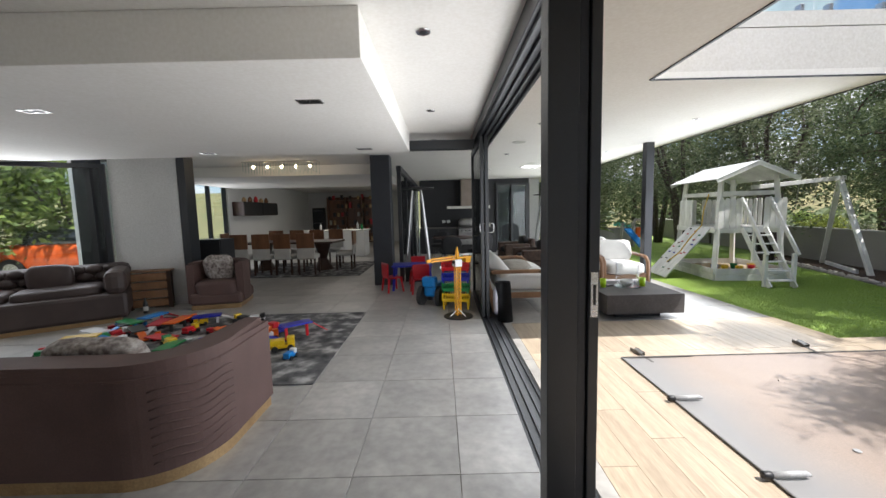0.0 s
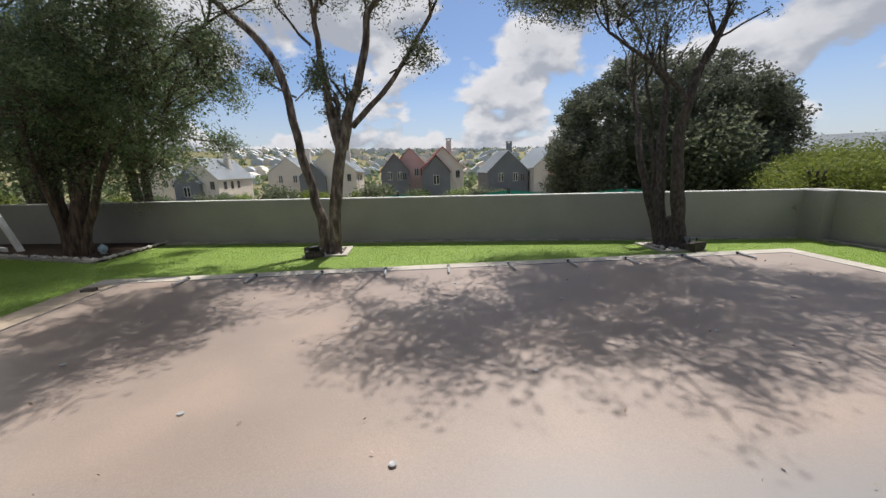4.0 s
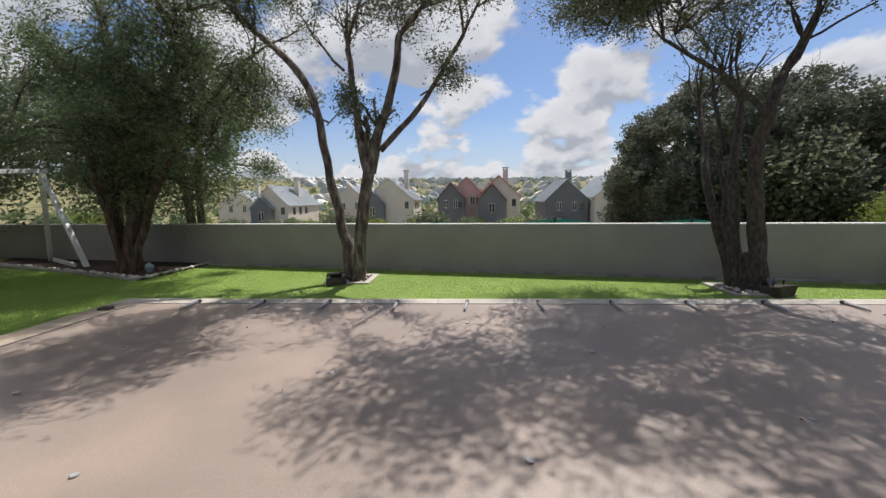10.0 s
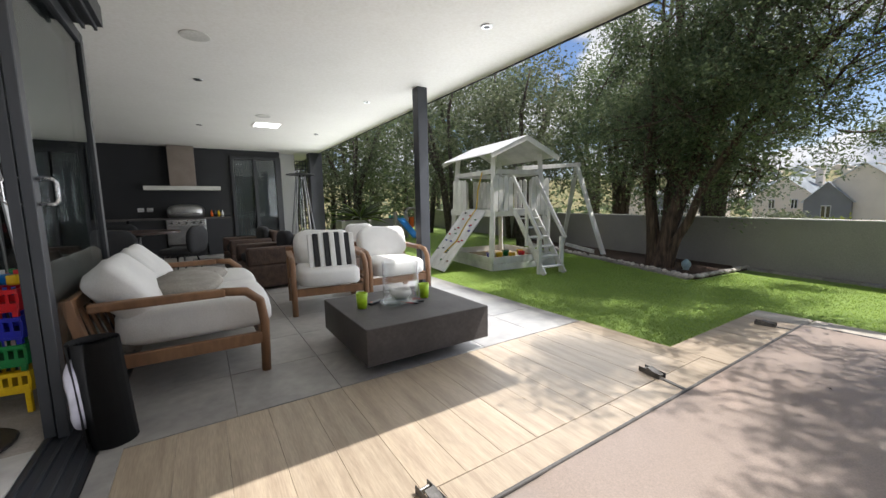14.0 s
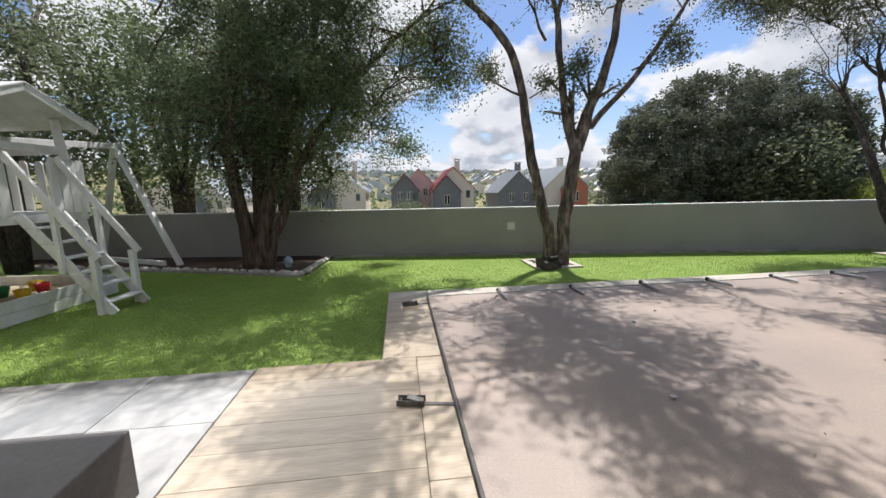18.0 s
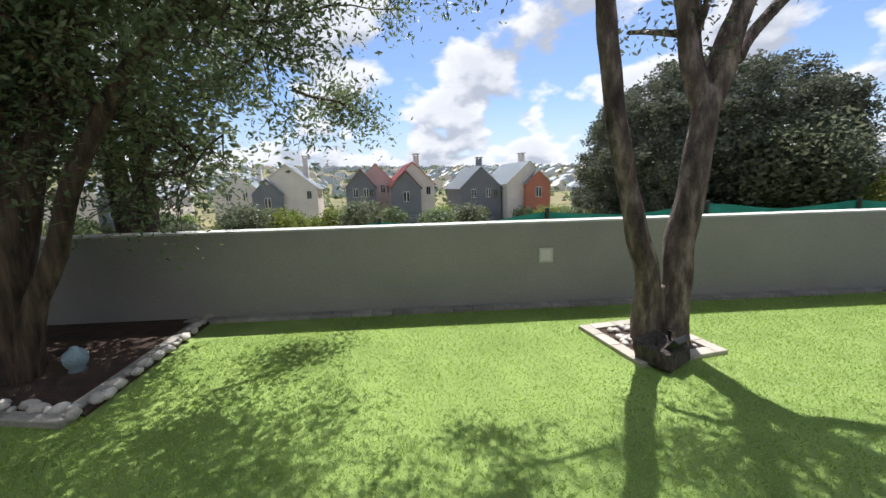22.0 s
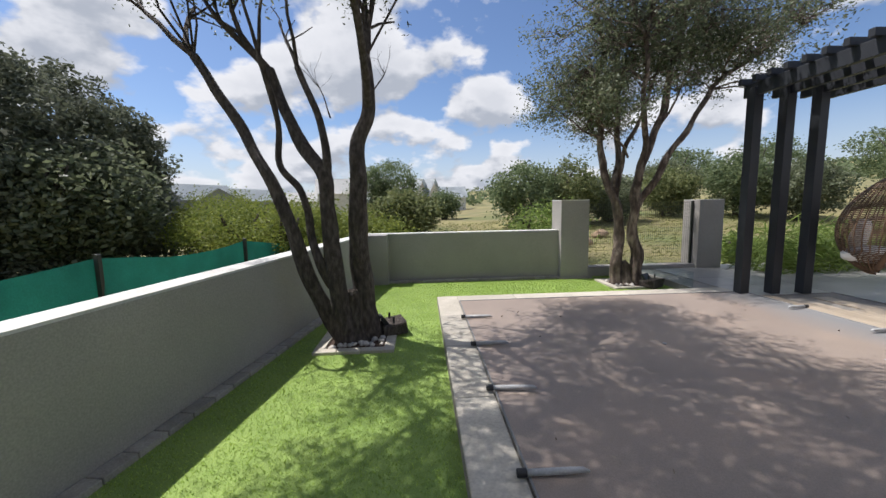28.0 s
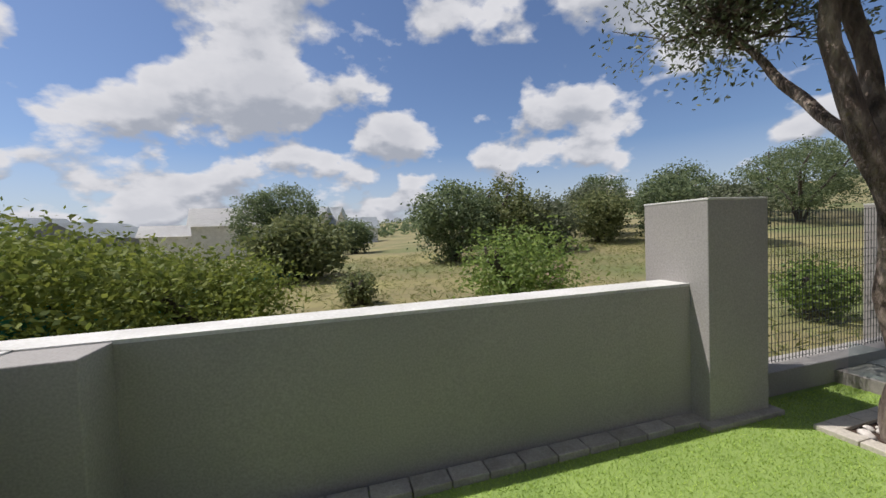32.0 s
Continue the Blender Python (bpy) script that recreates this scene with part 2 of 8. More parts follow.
# ---- materials ----
def mat(name, c1, c2=None, scale=6.0, rough=0.7, bump=0.15, fine=60.0, metal=0.0, stretch=(1, 1, 1), var=0.0, c3=None, spec=0.5, coord="Object", detail=6, dist=0.01):
    """A surface of two tones mixed by coarse and fine noise, with relief from the fine noise."""
    m = bpy.data.materials.new(name)
    m.use_nodes = True
    n, l = m.node_tree.nodes, m.node_tree.links
    b = n["Principled BSDF"]
    c2 = c2 or tuple(v * 0.8 for v in c1)
    co = n.new("ShaderNodeTexCoord")
    mp = n.new("ShaderNodeMapping")
    mp.inputs["Scale"].default_value = stretch
    info = n.new("ShaderNodeObjectInfo")
    l.new(co.outputs[coord], mp.inputs["Vector"])
    if var:
        sh = n.new("ShaderNodeVectorMath")
        sh.operation = "MULTIPLY_ADD"
        cb = n.new("ShaderNodeCombineXYZ")
        for i in range(3):
            l.new(info.outputs["Random"], cb.inputs[i])
        sh.inputs[1].default_value = (13, 29, 7)
        l.new(cb.outputs[0], sh.inputs[0]), l.new(co.outputs[coord], sh.inputs[2])
        l.new(sh.outputs[0], mp.inputs["Vector"])
    a, f = n.new("ShaderNodeTexNoise"), n.new("ShaderNodeTexNoise")
    a.inputs["Scale"].default_value, a.inputs["Detail"].default_value = scale, detail
    f.inputs["Scale"].default_value, f.inputs["Detail"].default_value = fine, 4
    l.new(mp.outputs[0], a.inputs["Vector"]), l.new(mp.outputs[0], f.inputs["Vector"])
    r = n.new("ShaderNodeValToRGB")
    r.color_ramp.elements[0].position, r.color_ramp.elements[1].position = 0.32, 0.68
    r.color_ramp.elements[0].color, r.color_ramp.elements[1].color = (*c2, 1), (*c1, 1)
    if c3:
        e = r.color_ramp.elements.new(0.5)
        e.color = (*c3, 1)
    l.new(a.outputs["Fac"], r.inputs[0])
    mx = n.new("ShaderNodeMix")
    mx.data_type, mx.blend_type = "RGBA", "OVERLAY"
    mx.inputs["Factor"].default_value = 0.35
    l.new(r.outputs[0], mx.inputs["A"]), l.new(f.outputs["Fac"], mx.inputs["B"])
    out = mx.outputs["Result"]
    if var:
        hs = n.new("ShaderNodeHueSaturation")
        mr = n.new("ShaderNodeMapRange")
        mr.inputs["To Min"].default_value, mr.inputs["To Max"].default_value = 1 - var, 1 + var
        l.new(info.outputs["Random"], mr.inputs["Value"]), l.new(mr.outputs[0], hs.inputs["Value"]), l.new(out, hs.inputs["Color"])
        out = hs.outputs[0]
    l.new(out, b.inputs["Base Color"])
    rr = n.new("ShaderNodeMapRange")
    rr.inputs["To Min"].default_value, rr.inputs["To Max"].default_value = max(rough - 0.12, 0.02), min(rough + 0.1, 1)
    l.new(f.outputs["Fac"], rr.inputs["Value"]), l.new(rr.outputs[0], b.inputs["Roughness"])
    b.inputs["Metallic"].default_value = metal
    b.inputs["Specular IOR Level"].default_value = spec
    if bump:
        bp = n.new("ShaderNodeBump")
        bp.inputs["Strength"].default_value, bp.inputs["Distance"].default_value = bump, dist
        l.new(f.outputs["Fac"], bp.inputs["Height"]), l.new(bp.outputs[0], b.inputs["Normal"])
    return m


def leafmat(name, c1, c2, trans=0.35, rough=0.5):
    m = bpy.data.materials.new(name)
    m.use_nodes = True
    n, l = m.node_tree.nodes, m.node_tree.links
    b = n["Principled BSDF"]
    g = n.new("ShaderNodeNewGeometry")
    r = n.new("ShaderNodeValToRGB")
    r.color_ramp.elements[0].color, r.color_ramp.elements[1].color = (*c2, 1), (*c1, 1)
    l.new(g.outputs["Random Per Island"], r.inputs[0]), l.new(r.outputs[0], b.inputs["Base Color"])
    b.inputs["Roughness"].default_value = rough
    b.inputs["Specular IOR Level"].default_value = 0.35
    t = n.new("ShaderNodeBsdfTranslucent")
    l.new(r.outputs[0], t.inputs["Color"])
    mx = n.new("ShaderNodeMixShader")
    mx.inputs[0].default_value = trans
    l.new(b.outputs[0], mx.inputs[1]), l.new(t.outputs[0], mx.inputs[2])
    l.new(mx.outputs[0], n["Material Output"].inputs["Surface"])
    return m


def glassmat(name, tint=(0.9, 0.95, 0.95), rough=0.0):
    m = bpy.data.materials.new(name)
    m.use_nodes = True
    n, l = m.node_tree.nodes, m.node_tree.links
    n.remove(n["Principled BSDF"])
    tr, gl = n.new("ShaderNodeBsdfTransparent"), n.new("ShaderNodeBsdfGlossy")
    tr.inputs[0].default_value = (*tint, 1)
    gl.inputs["Roughness"].default_value = rough
    fr, mx = n.new("ShaderNodeLayerWeight"), n.new("ShaderNodeMixShader")
    pw, ml = n.new("ShaderNodeMath"), n.new("ShaderNodeMath")
    pw.operation, ml.operation = "POWER", "MULTIPLY_ADD"
    pw.inputs[1].default_value, ml.inputs[1].default_value, ml.inputs[2].default_value = 4.5, 0.8, 0.04
    fr.inputs["Blend"].default_value = 0.5
    l.new(fr.outputs["Facing"], pw.inputs[0]), l.new(pw.outputs[0], ml.inputs[0])
    l.new(ml.outputs[0], mx.inputs[0]), l.new(tr.outputs[0], mx.inputs[1]), l.new(gl.outputs[0], mx.inputs[2])
    l.new(mx.outputs[0], n["Material Output"].inputs["Surface"])
    return m


def glow(name, col, strength):
    m = bpy.data.materials.new(name)
    m.use_nodes = True
    b = m.node_tree.nodes["Principled BSDF"]
    b.inputs["Base Color"].default_value = b.inputs["Emission Color"].default_value = (*col, 1)
    b.inputs["Emission Strength"].default_value = strength
    return m


M_SOFFIT = mat("soffit_paint", (0.80, 0.78, 0.74), (0.77, 0.75, 0.71), 1.5, 0.85, 0.03, 40)
M_FASCIA = mat("fascia_paint", (0.72, 0.70, 0.66), (0.66, 0.64, 0.60), 1.2, 0.8, 0.06, 50)
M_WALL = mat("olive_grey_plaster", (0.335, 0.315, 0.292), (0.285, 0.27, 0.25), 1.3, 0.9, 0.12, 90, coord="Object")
# pale paint; on wall tops and pillar caps it stands for sunlight
M_PALE = mat("pale_paint_and_sunlit_tops", (0.62, 0.61, 0.57), (0.50, 0.49, 0.45), 3, 0.85, 0.2, 60)
M_INWALL = mat("pale_grey_interior_paint", (0.60, 0.60, 0.58), (0.56, 0.56, 0.545), 1.0, 0.8, 0.04, 60)
M_DARKWALL = mat("charcoal_wall_paint", (0.016, 0.017, 0.020), (0.012, 0.013, 0.015), 2, 0.6, 0.05, 50)
M_ALU = mat("charcoal_aluminium", (0.017, 0.019, 0.023), (0.013, 0.015, 0.018), 3, 0.45, 0.03, 120, spec=0.6)
M_POST = mat("charcoal_steel_paint", (0.026, 0.029, 0.036), (0.020, 0.022, 0.028), 3, 0.5, 0.04, 80)
M_CHROME = mat("brushed_steel", (0.62, 0.62, 0.62), (0.52, 0.52, 0.52), 10, 0.28, 0.03, 200, metal=1.0)
M_STEEL = mat("stainless_grill", (0.45, 0.45, 0.45), (0.32, 0.32, 0.32), 8, 0.35, 0.03, 150, metal=1.0)
M_TARNISH = mat("tarnished_steel", (0.20, 0.195, 0.185), (0.09, 0.085, 0.08), 20, 0.45, 0.1, 90, metal=0.8)
M_BRONZE = mat("bronze_hood", (0.30, 0.25, 0.22), (0.25, 0.21, 0.18), 4, 0.35, 0.03, 100, metal=0.6)
M_TILE = mat("grey_cement_tile", (0.385, 0.37, 0.345), (0.28, 0.27, 0.255), 2.6, 0.36, 0.02, 14, var=0.10, c3=(0.33, 0.318, 0.298), dist=0.003)
M_GROUT = mat("grey_grout", (0.29, 0.265, 0.23), (0.23, 0.21, 0.185), 20, 0.9, 0.2, 90)
M_PLANK = mat("blond_wood_look_tile", (0.45, 0.37, 0.275), (0.345, 0.275, 0.20), 3.2, 0.5, 0.08, 26, stretch=(7, 0.5, 1), var=0.06, c3=(0.405, 0.33, 0.24), dist=0.003)
M_PAVE = mat("sand_stone_coping", (0.52, 0.475, 0.395), (0.42, 0.38, 0.31), 4, 0.75, 0.2, 60, var=0.1)
M_COVER = mat("taupe_pool_cover", (0.352, 0.27, 0.214), (0.268, 0.212, 0.176), 0.9, 0.55, 0.12, 140, c3=(0.293, 0.234, 0.192), coord="Object", dist=0.003)

# the strip of the cover next to the deck is greyer, with an uneven soft edge
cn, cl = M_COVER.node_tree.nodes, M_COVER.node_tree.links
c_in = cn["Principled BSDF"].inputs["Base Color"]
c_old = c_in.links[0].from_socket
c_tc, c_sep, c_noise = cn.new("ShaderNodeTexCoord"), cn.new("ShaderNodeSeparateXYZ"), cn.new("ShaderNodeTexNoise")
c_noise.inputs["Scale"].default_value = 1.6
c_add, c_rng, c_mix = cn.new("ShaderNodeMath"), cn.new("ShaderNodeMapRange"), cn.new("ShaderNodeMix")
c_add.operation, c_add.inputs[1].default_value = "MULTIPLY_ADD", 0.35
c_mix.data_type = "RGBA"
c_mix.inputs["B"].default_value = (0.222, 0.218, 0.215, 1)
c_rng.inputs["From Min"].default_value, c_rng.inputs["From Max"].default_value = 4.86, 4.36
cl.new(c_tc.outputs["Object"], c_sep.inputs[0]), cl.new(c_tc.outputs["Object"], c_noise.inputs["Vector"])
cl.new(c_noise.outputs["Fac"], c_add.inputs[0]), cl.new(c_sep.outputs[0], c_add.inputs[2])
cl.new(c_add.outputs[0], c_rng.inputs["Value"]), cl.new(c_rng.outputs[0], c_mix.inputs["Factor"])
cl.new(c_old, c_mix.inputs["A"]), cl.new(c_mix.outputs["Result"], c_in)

M_HEM = mat("dark_cover_hem", (0.115, 0.108, 0.10), (0.08, 0.076, 0.07), 12, 0.7, 0.2, 90)
M_BLACK = mat("black_plastic", (0.014, 0.014, 0.015), (0.02, 0.02, 0.021), 20, 0.45, 0.05, 120)
M_GREYTUBE = mat("grey_pvc", (0.42, 0.42, 0.42), (0.33, 0.33, 0.33), 14, 0.45, 0.05, 90)
M_TURF = mat("turf_base", (0.27, 0.37, 0.095), (0.19, 0.28, 0.065), 3, 0.95, 0.6, 160)
M_BLADE = leafmat("turf_blade", (0.47, 0.61, 0.125), (0.22, 0.34, 0.06), 0.4)
M_SOIL = mat("brown_bark_mulch", (0.085, 0.05, 0.032), (0.045, 0.026, 0.017), 9, 0.95, 0.9, 60, dist=0.03)
M_STONE = mat("white_pebble", (0.62, 0.58, 0.52), (0.46, 0.42, 0.37), 9, 0.7, 0.25, 60, var=0.22)
M_EDGE = mat("grey_edging_brick", (0.37, 0.345, 0.305), (0.27, 0.25, 0.22), 9, 0.9, 0.5, 80, var=0.18)
M_BARKO = mat("mottled_red_brown_bark", (0.34, 0.275, 0.22), (0.055, 0.04, 0.032), 13, 0.95, 1.0, 70, stretch=(1, 1, 0.35), c3=(0.145, 0.106, 0.083), dist=0.035)
M_BARK = mat("grey_brown_bark", (0.145, 0.118, 0.098), (0.045, 0.034, 0.028), 30, 0.95, 1.0, 95, stretch=(1, 1, 0.38), c3=(0.088, 0.069, 0.057), dist=0.035)
M_BARKR = mat("reddish_bark", (0.17, 0.115, 0.08), (0.04, 0.026, 0.019), 22, 0.95, 1.0, 70, stretch=(1, 1, 0.14), c3=(0.10, 0.066, 0.046), dist=0.035)
M_OLIVE = leafmat("olive_leaf", (0.19, 0.205, 0.125), (0.08, 0.10, 0.055))
M_BUSH = leafmat("olive_bush_leaf", (0.25, 0.265, 0.11), (0.10, 0.13, 0.05), 0.4, 0.7)
M_DEEP = leafmat("deep_green_leaf", (0.235, 0.28, 0.14), (0.09, 0.13, 0.062), 0.5)
M_GREY = leafmat("grey_green_leaf", (0.225, 0.245, 0.15), (0.095, 0.12, 0.062), 0.45)
M_LIME = leafmat("lime_leaf", (0.27, 0.30, 0.06), (0.12, 0.165, 0.035), 0.4, 0.7)
M_DOME = leafmat("dusky_leaf", (0.195, 0.21, 0.145), (0.08, 0.093, 0.062), 0.3, 0.8)
M_FRESH = leafmat("fresh_leaf", (0.30, 0.38, 0.10), (0.12, 0.19, 0.045), 0.5)
M_VELD = leafmat("veld_grass", (0.30, 0.29, 0.11), (0.14, 0.17, 0.05), 0.3)
M_WHITEWOOD = mat("white_painted_timber", (0.83, 0.825, 0.80), (0.66, 0.65, 0.62), 5, 0.75, 0.3, 30, stretch=(1, 1, 0.4), var=0.06)
M_ROOFPLY = mat("grey_white_roof_ply", (0.72, 0.72, 0.70), (0.56, 0.56, 0.55), 4, 0.8, 0.2, 40)
M_TEAK = mat("teak", (0.27, 0.145, 0.072), (0.17, 0.085, 0.042), 4, 0.5, 0.12, 30, stretch=(1, 1, 0.3))
M_LINEN = mat("white_linen", (0.72, 0.71, 0.685), (0.64, 0.63, 0.61), 5, 0.95, 0.25, 160)
M_CHARCLOTH = mat("charcoal_cloth", (0.03, 0.031, 0.033), (0.022, 0.022, 0.024), 8, 0.95, 0.3, 160)
M_SILVER = mat("silver_sheet", (0.48, 0.47, 0.52), (0.36, 0.35, 0.41), 6, 0.45, 0.3, 18)
M_CONC = mat("dark_concrete_table", (0.10, 0.092, 0.088), (0.068, 0.062, 0.06), 2.5, 0.72, 0.06, 50, spec=0.2)
M_LIMEPLASTIC = mat("lime_cup", (0.40, 0.62, 0.015), (0.36, 0.56, 0.012), 8, 0.35, 0.02, 60)
M_WICKER = mat("brown_wicker", (0.075, 0.042, 0.028), (0.035, 0.02, 0.014), 14, 0.7, 0.8, 55, dist=0.01)
M_RATTAN = mat("honey_rattan", (0.42, 0.20, 0.075), (0.28, 0.125, 0.045), 9, 0.5, 0.15, 60)
M_RATTAND = mat("brown_rattan", (0.16, 0.095, 0.055), (0.10, 0.058, 0.034), 9, 0.6, 0.15, 60)
M_LEATHER = mat("taupe_brown_suede", (0.105, 0.060, 0.052), (0.075, 0.042, 0.036), 3, 0.75, 0.12, 120)
M_TUFT = mat("dark_brown_velvet", (0.060, 0.041, 0.036), (0.040, 0.027, 0.024), 4, 0.55, 0.1, 120)
M_GOLD = mat("brass_plinth", (0.55, 0.38, 0.20), (0.45, 0.30, 0.15), 6, 0.35, 0.03, 80, metal=0.7)
M_CUSHION = mat("patterned_cushion", (0.46, 0.42, 0.38), (0.13, 0.10, 0.09), 26, 0.95, 0.2, 120, detail=2)
M_RUG = mat("marbled_rug", (0.40, 0.385, 0.37), (0.022, 0.022, 0.024), 5.5, 1.0, 0.4, 120, c3=(0.10, 0.098, 0.097), detail=12)
M_WALNUT = mat("walnut", (0.20, 0.085, 0.038), (0.11, 0.045, 0.02), 5, 0.4, 0.05, 30, stretch=(1, 1, 0.25))
M_DKWOOD = mat("dark_stained_wood", (0.05, 0.022, 0.014), (0.03, 0.014, 0.009), 5, 0.4, 0.08, 30)
M_CREAM = mat("cream_upholstery", (0.52, 0.50, 0.46), (0.45, 0.43, 0.40), 5, 0.9, 0.1, 120)
M_GLASS = glassmat("clear_glass")
M_DOORGLASS = glassmat("smoked_door_glass", (0.66, 0.70, 0.70))
M_TINT = glassmat("grey_tinted_glass", (0.42, 0.45, 0.46))
M_MIRRORGLASS = mat("dark_window_glass", (0.02, 0.025, 0.03), (0.015, 0.018, 0.022), 2, 0.05, 0.0, 10, spec=1.0)


def plastic(name, c):
    return mat(name, c, tuple(v * 0.85 for v in c), 8, 0.35, 0.03, 70)


P_RED, P_BLUE, P_GREEN, P_YELLOW = plastic("red_plastic", (0.55, 0.012, 0.02)), plastic("blue_plastic", (0.012, 0.02, 0.36)), plastic("green_plastic", (0.01, 0.20, 0.05)), plastic("yellow_plastic", (0.72, 0.47, 0.01))
P_CYAN, P_ORANGE, P_WHITE = plastic("sky_blue_plastic", (0.01, 0.20, 0.55)), plastic("orange_plastic", (0.70, 0.13, 0.01)), plastic("white_plastic", (0.70, 0.70, 0.70))

# ---- ground, lawn, floors ----
WX, WK = 10.42, 0.169          # east wall: inner face x = WX + WK * y
LAWN, WTOP = -0.095, 0.775
CX0, CX1, CY0, CY1 = 4.06, 8.02, -3.78, 5.31   # pool cover


def wall_x(y):
    return WX + WK * y


def smooth01(a, b, v):
    t = min(max((v - a) / (b - a), 0), 1)
    return t * t * (3 - 2 * t)


def land(x, y):
    """Height of the open country round the plot."""
    de = x - wall_x(y) - 0.4
    z = -0.55
    z -= 4.6 * smooth01(1, 55, de)
    south = -6.2 - y
    z += (0.055 * max(0, 5 - x) + 0.5) * smooth01(2, 30, south) * smooth01(-2, 20, 25 - x)
    r = math.hypot(x, y)
    z += 30 * smooth01(140, 520, r) * (0.75 + 0.35 * math.sin(0.9 * math.atan2(y, x) + 0.6)) - 14 * smooth01(520, 1500, r)
    z += 0.5 * noise.noise(Vector((x, y, 0)) * 0.035) * smooth01(12, 60, r)
    z += 0.12 * noise.noise(Vector((x, y, 3)) * 0.25) * smooth01(9, 14, r)
    return z


radii = [6 * 1.085 ** k for k in range(72)]
SEG = 144
gv = [(5.0, 0.0, -0.62)]
gf = []
for ri in radii:
    for k in range(SEG):
        a = 2 * math.pi * k / SEG
        px_, py_ = 5 + ri * math.cos(a), ri * math.sin(a)
        inside = px_ < wall_x(py_) + 0.3 and py_ > -5.9 and py_ < 26
        gv.append((px_, py_, min(land(px_, py_), -0.5) if inside else land(px_, py_)))
for k in range(SEG):
    gf.append((0, 1 + k, 1 + (k + 1) % SEG))
for j in range(len(radii) - 1):
    for k in range(SEG):
        a, b = 1 + j * SEG + k, 1 + j * SEG + (k + 1) % SEG
        gf.append((a, a + SEG, b + SEG, b))
M_LAND = mat("dry_veld_ground", (0.25, 0.225, 0.085), (0.115, 0.14, 0.042), 0.16, 1.0, 0.4, 3.0, c3=(0.20, 0.17, 0.075), detail=10)
tagged(raw("ground", gv, gf, M_LAND, smooth=True), "dry grassy veld running to the hills", "ground", kind="structure")

lawn_out = [(6.575, 5.73), (8.31, 5.73), (8.31, -4.12), (4.5, -4.12), (4.5, -5.72), (wall_x(-5.72), -5.72), (wall_x(22), 22), (6.575, 22)]
lawn = tagged(part("lawn", prism(lawn_out, -0.3, LAWN - 0.012), M_TURF), "bright green artificial turf lawn by the pool", "lawn", kind="structure")

sub_out = [(-7, 0.2), (2.9, 0.2), (2.9, -6), (4.5, -6), (4.5, -4.12), (8.31, -4.12), (8.31, 5.73), (6.575, 5.73), (6.575, 24), (-4.7, 24), (-4.7, 9.1), (-2.6, 8.5), (-2.6, 8.15), (-7, 5.2)]
floor = tagged(part("floor", prism(sub_out, -0.35, -0.012), M_GROUT), "grouted slab under the floor tiles", "floor", kind="structure")

# ---- boundary walls ----
def wall_run(name, x0, y0, x1, y1, th, z0, z1, label, mat_=M_WALL):
    """A rendered wall from one point to another, thick to its right, with a coping coloured paler as if sunlit."""
    a, b = Vector((x0, y0, 0)), Vector((x1, y1, 0))
    d = (b - a).normalized()
    nrm = Vector((d.y, -d.x, 0))
    q = [a, b, b + nrm * th, a + nrm * th]
    ob = part(name, prism([(v.x, v.y) for v in q], z0, z1 - 0.006), mat_)
    tagged(ob, label, "wall", kind="structure")
    # thin pale sheet: sun on the wall top, put into the colour
    cop = part("coping", prism([(v.x, v.y) for v in (a - nrm * 0.004, b - nrm * 0.004, b + nrm * (th + 0.004), a + nrm * (th + 0.004))], z1 - 0.006, z1 + 0.012), M_PALE, ob, "plaster wall top with sunlight put into its pale colour")
    return ob


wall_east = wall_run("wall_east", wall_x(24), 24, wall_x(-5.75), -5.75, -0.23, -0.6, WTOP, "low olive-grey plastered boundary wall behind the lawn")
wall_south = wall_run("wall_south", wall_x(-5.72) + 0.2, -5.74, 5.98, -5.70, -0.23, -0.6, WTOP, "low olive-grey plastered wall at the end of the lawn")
pier = tagged(part("wall_pier", bx(9.12, 9.50, -5.80, -5.50, -0.4, WTOP + 0.004, 0.006), M_WALL), "plastered corner pier between two garden walls", "wall", kind="structure")


def gate_pillar(name, x0, x1, y0, y1, top, label):
    p = tagged(part(name, bx(x0, x1, y0, y1, -0.4, top, 0.006), M_WALL), label, "pillar", kind="structure")
    # pillar top lightened by colour, as the sun would
    part("pillar_cap", bx(x0 - 0.003, x1 + 0.003, y0 - 0.003, y1 + 0.003, top - 0.002, top + 0.012, 0.004), M_PALE, p)
    part("footing", bx(x0 - 0.06, x1 + 0.06, y0 - 0.06, y1 + 0.06, -0.4, LAWN + 0.02, 0.008), M_EDGE, p)
    return p


gate_pillar("pillar_1", 5.46, 5.98, -6.06, -5.57, 1.32, "square grey plastered gate pillar ending the garden wall")
gate_pillar("pillar_2", 2.82, 3.30, -6.12, -5.68, 1.28, "square grey plastered gate pillar by the paved path")
pl = tagged(part("fence_plinth", bx(3.3, 5.46, -5.95, -5.72, -0.4, 0.07, 0.006), M_WALL), "low plastered plinth carrying the mesh fence", "plinth", kind="structure")

# mesh fence between the pillars
fence = thing("mesh_fence", 4.38, -5.85, 0.07, 0, "fine dark wire mesh fence panel between grey pillars", "fence")
M_WIRE = mat("dark_green_wire", (0.035, 0.045, 0.035), (0.03, 0.035, 0.03), 10, 0.5, 0, 50)
for i in range(2):
    part("fence_post", bx(-1.08 + i * 2.12, -1.04 + i * 2.12, -0.02, 0.02, 0, 1.2, 0.003), M_WIRE, fence)
wires = bmesh.new()
for i in range(54):
    x = -1.04 + i * 2.08 / 53
    bx(x - 0.0018, x + 0.0018, -0.002, 0.002, 0, 1.18, 0, wires)
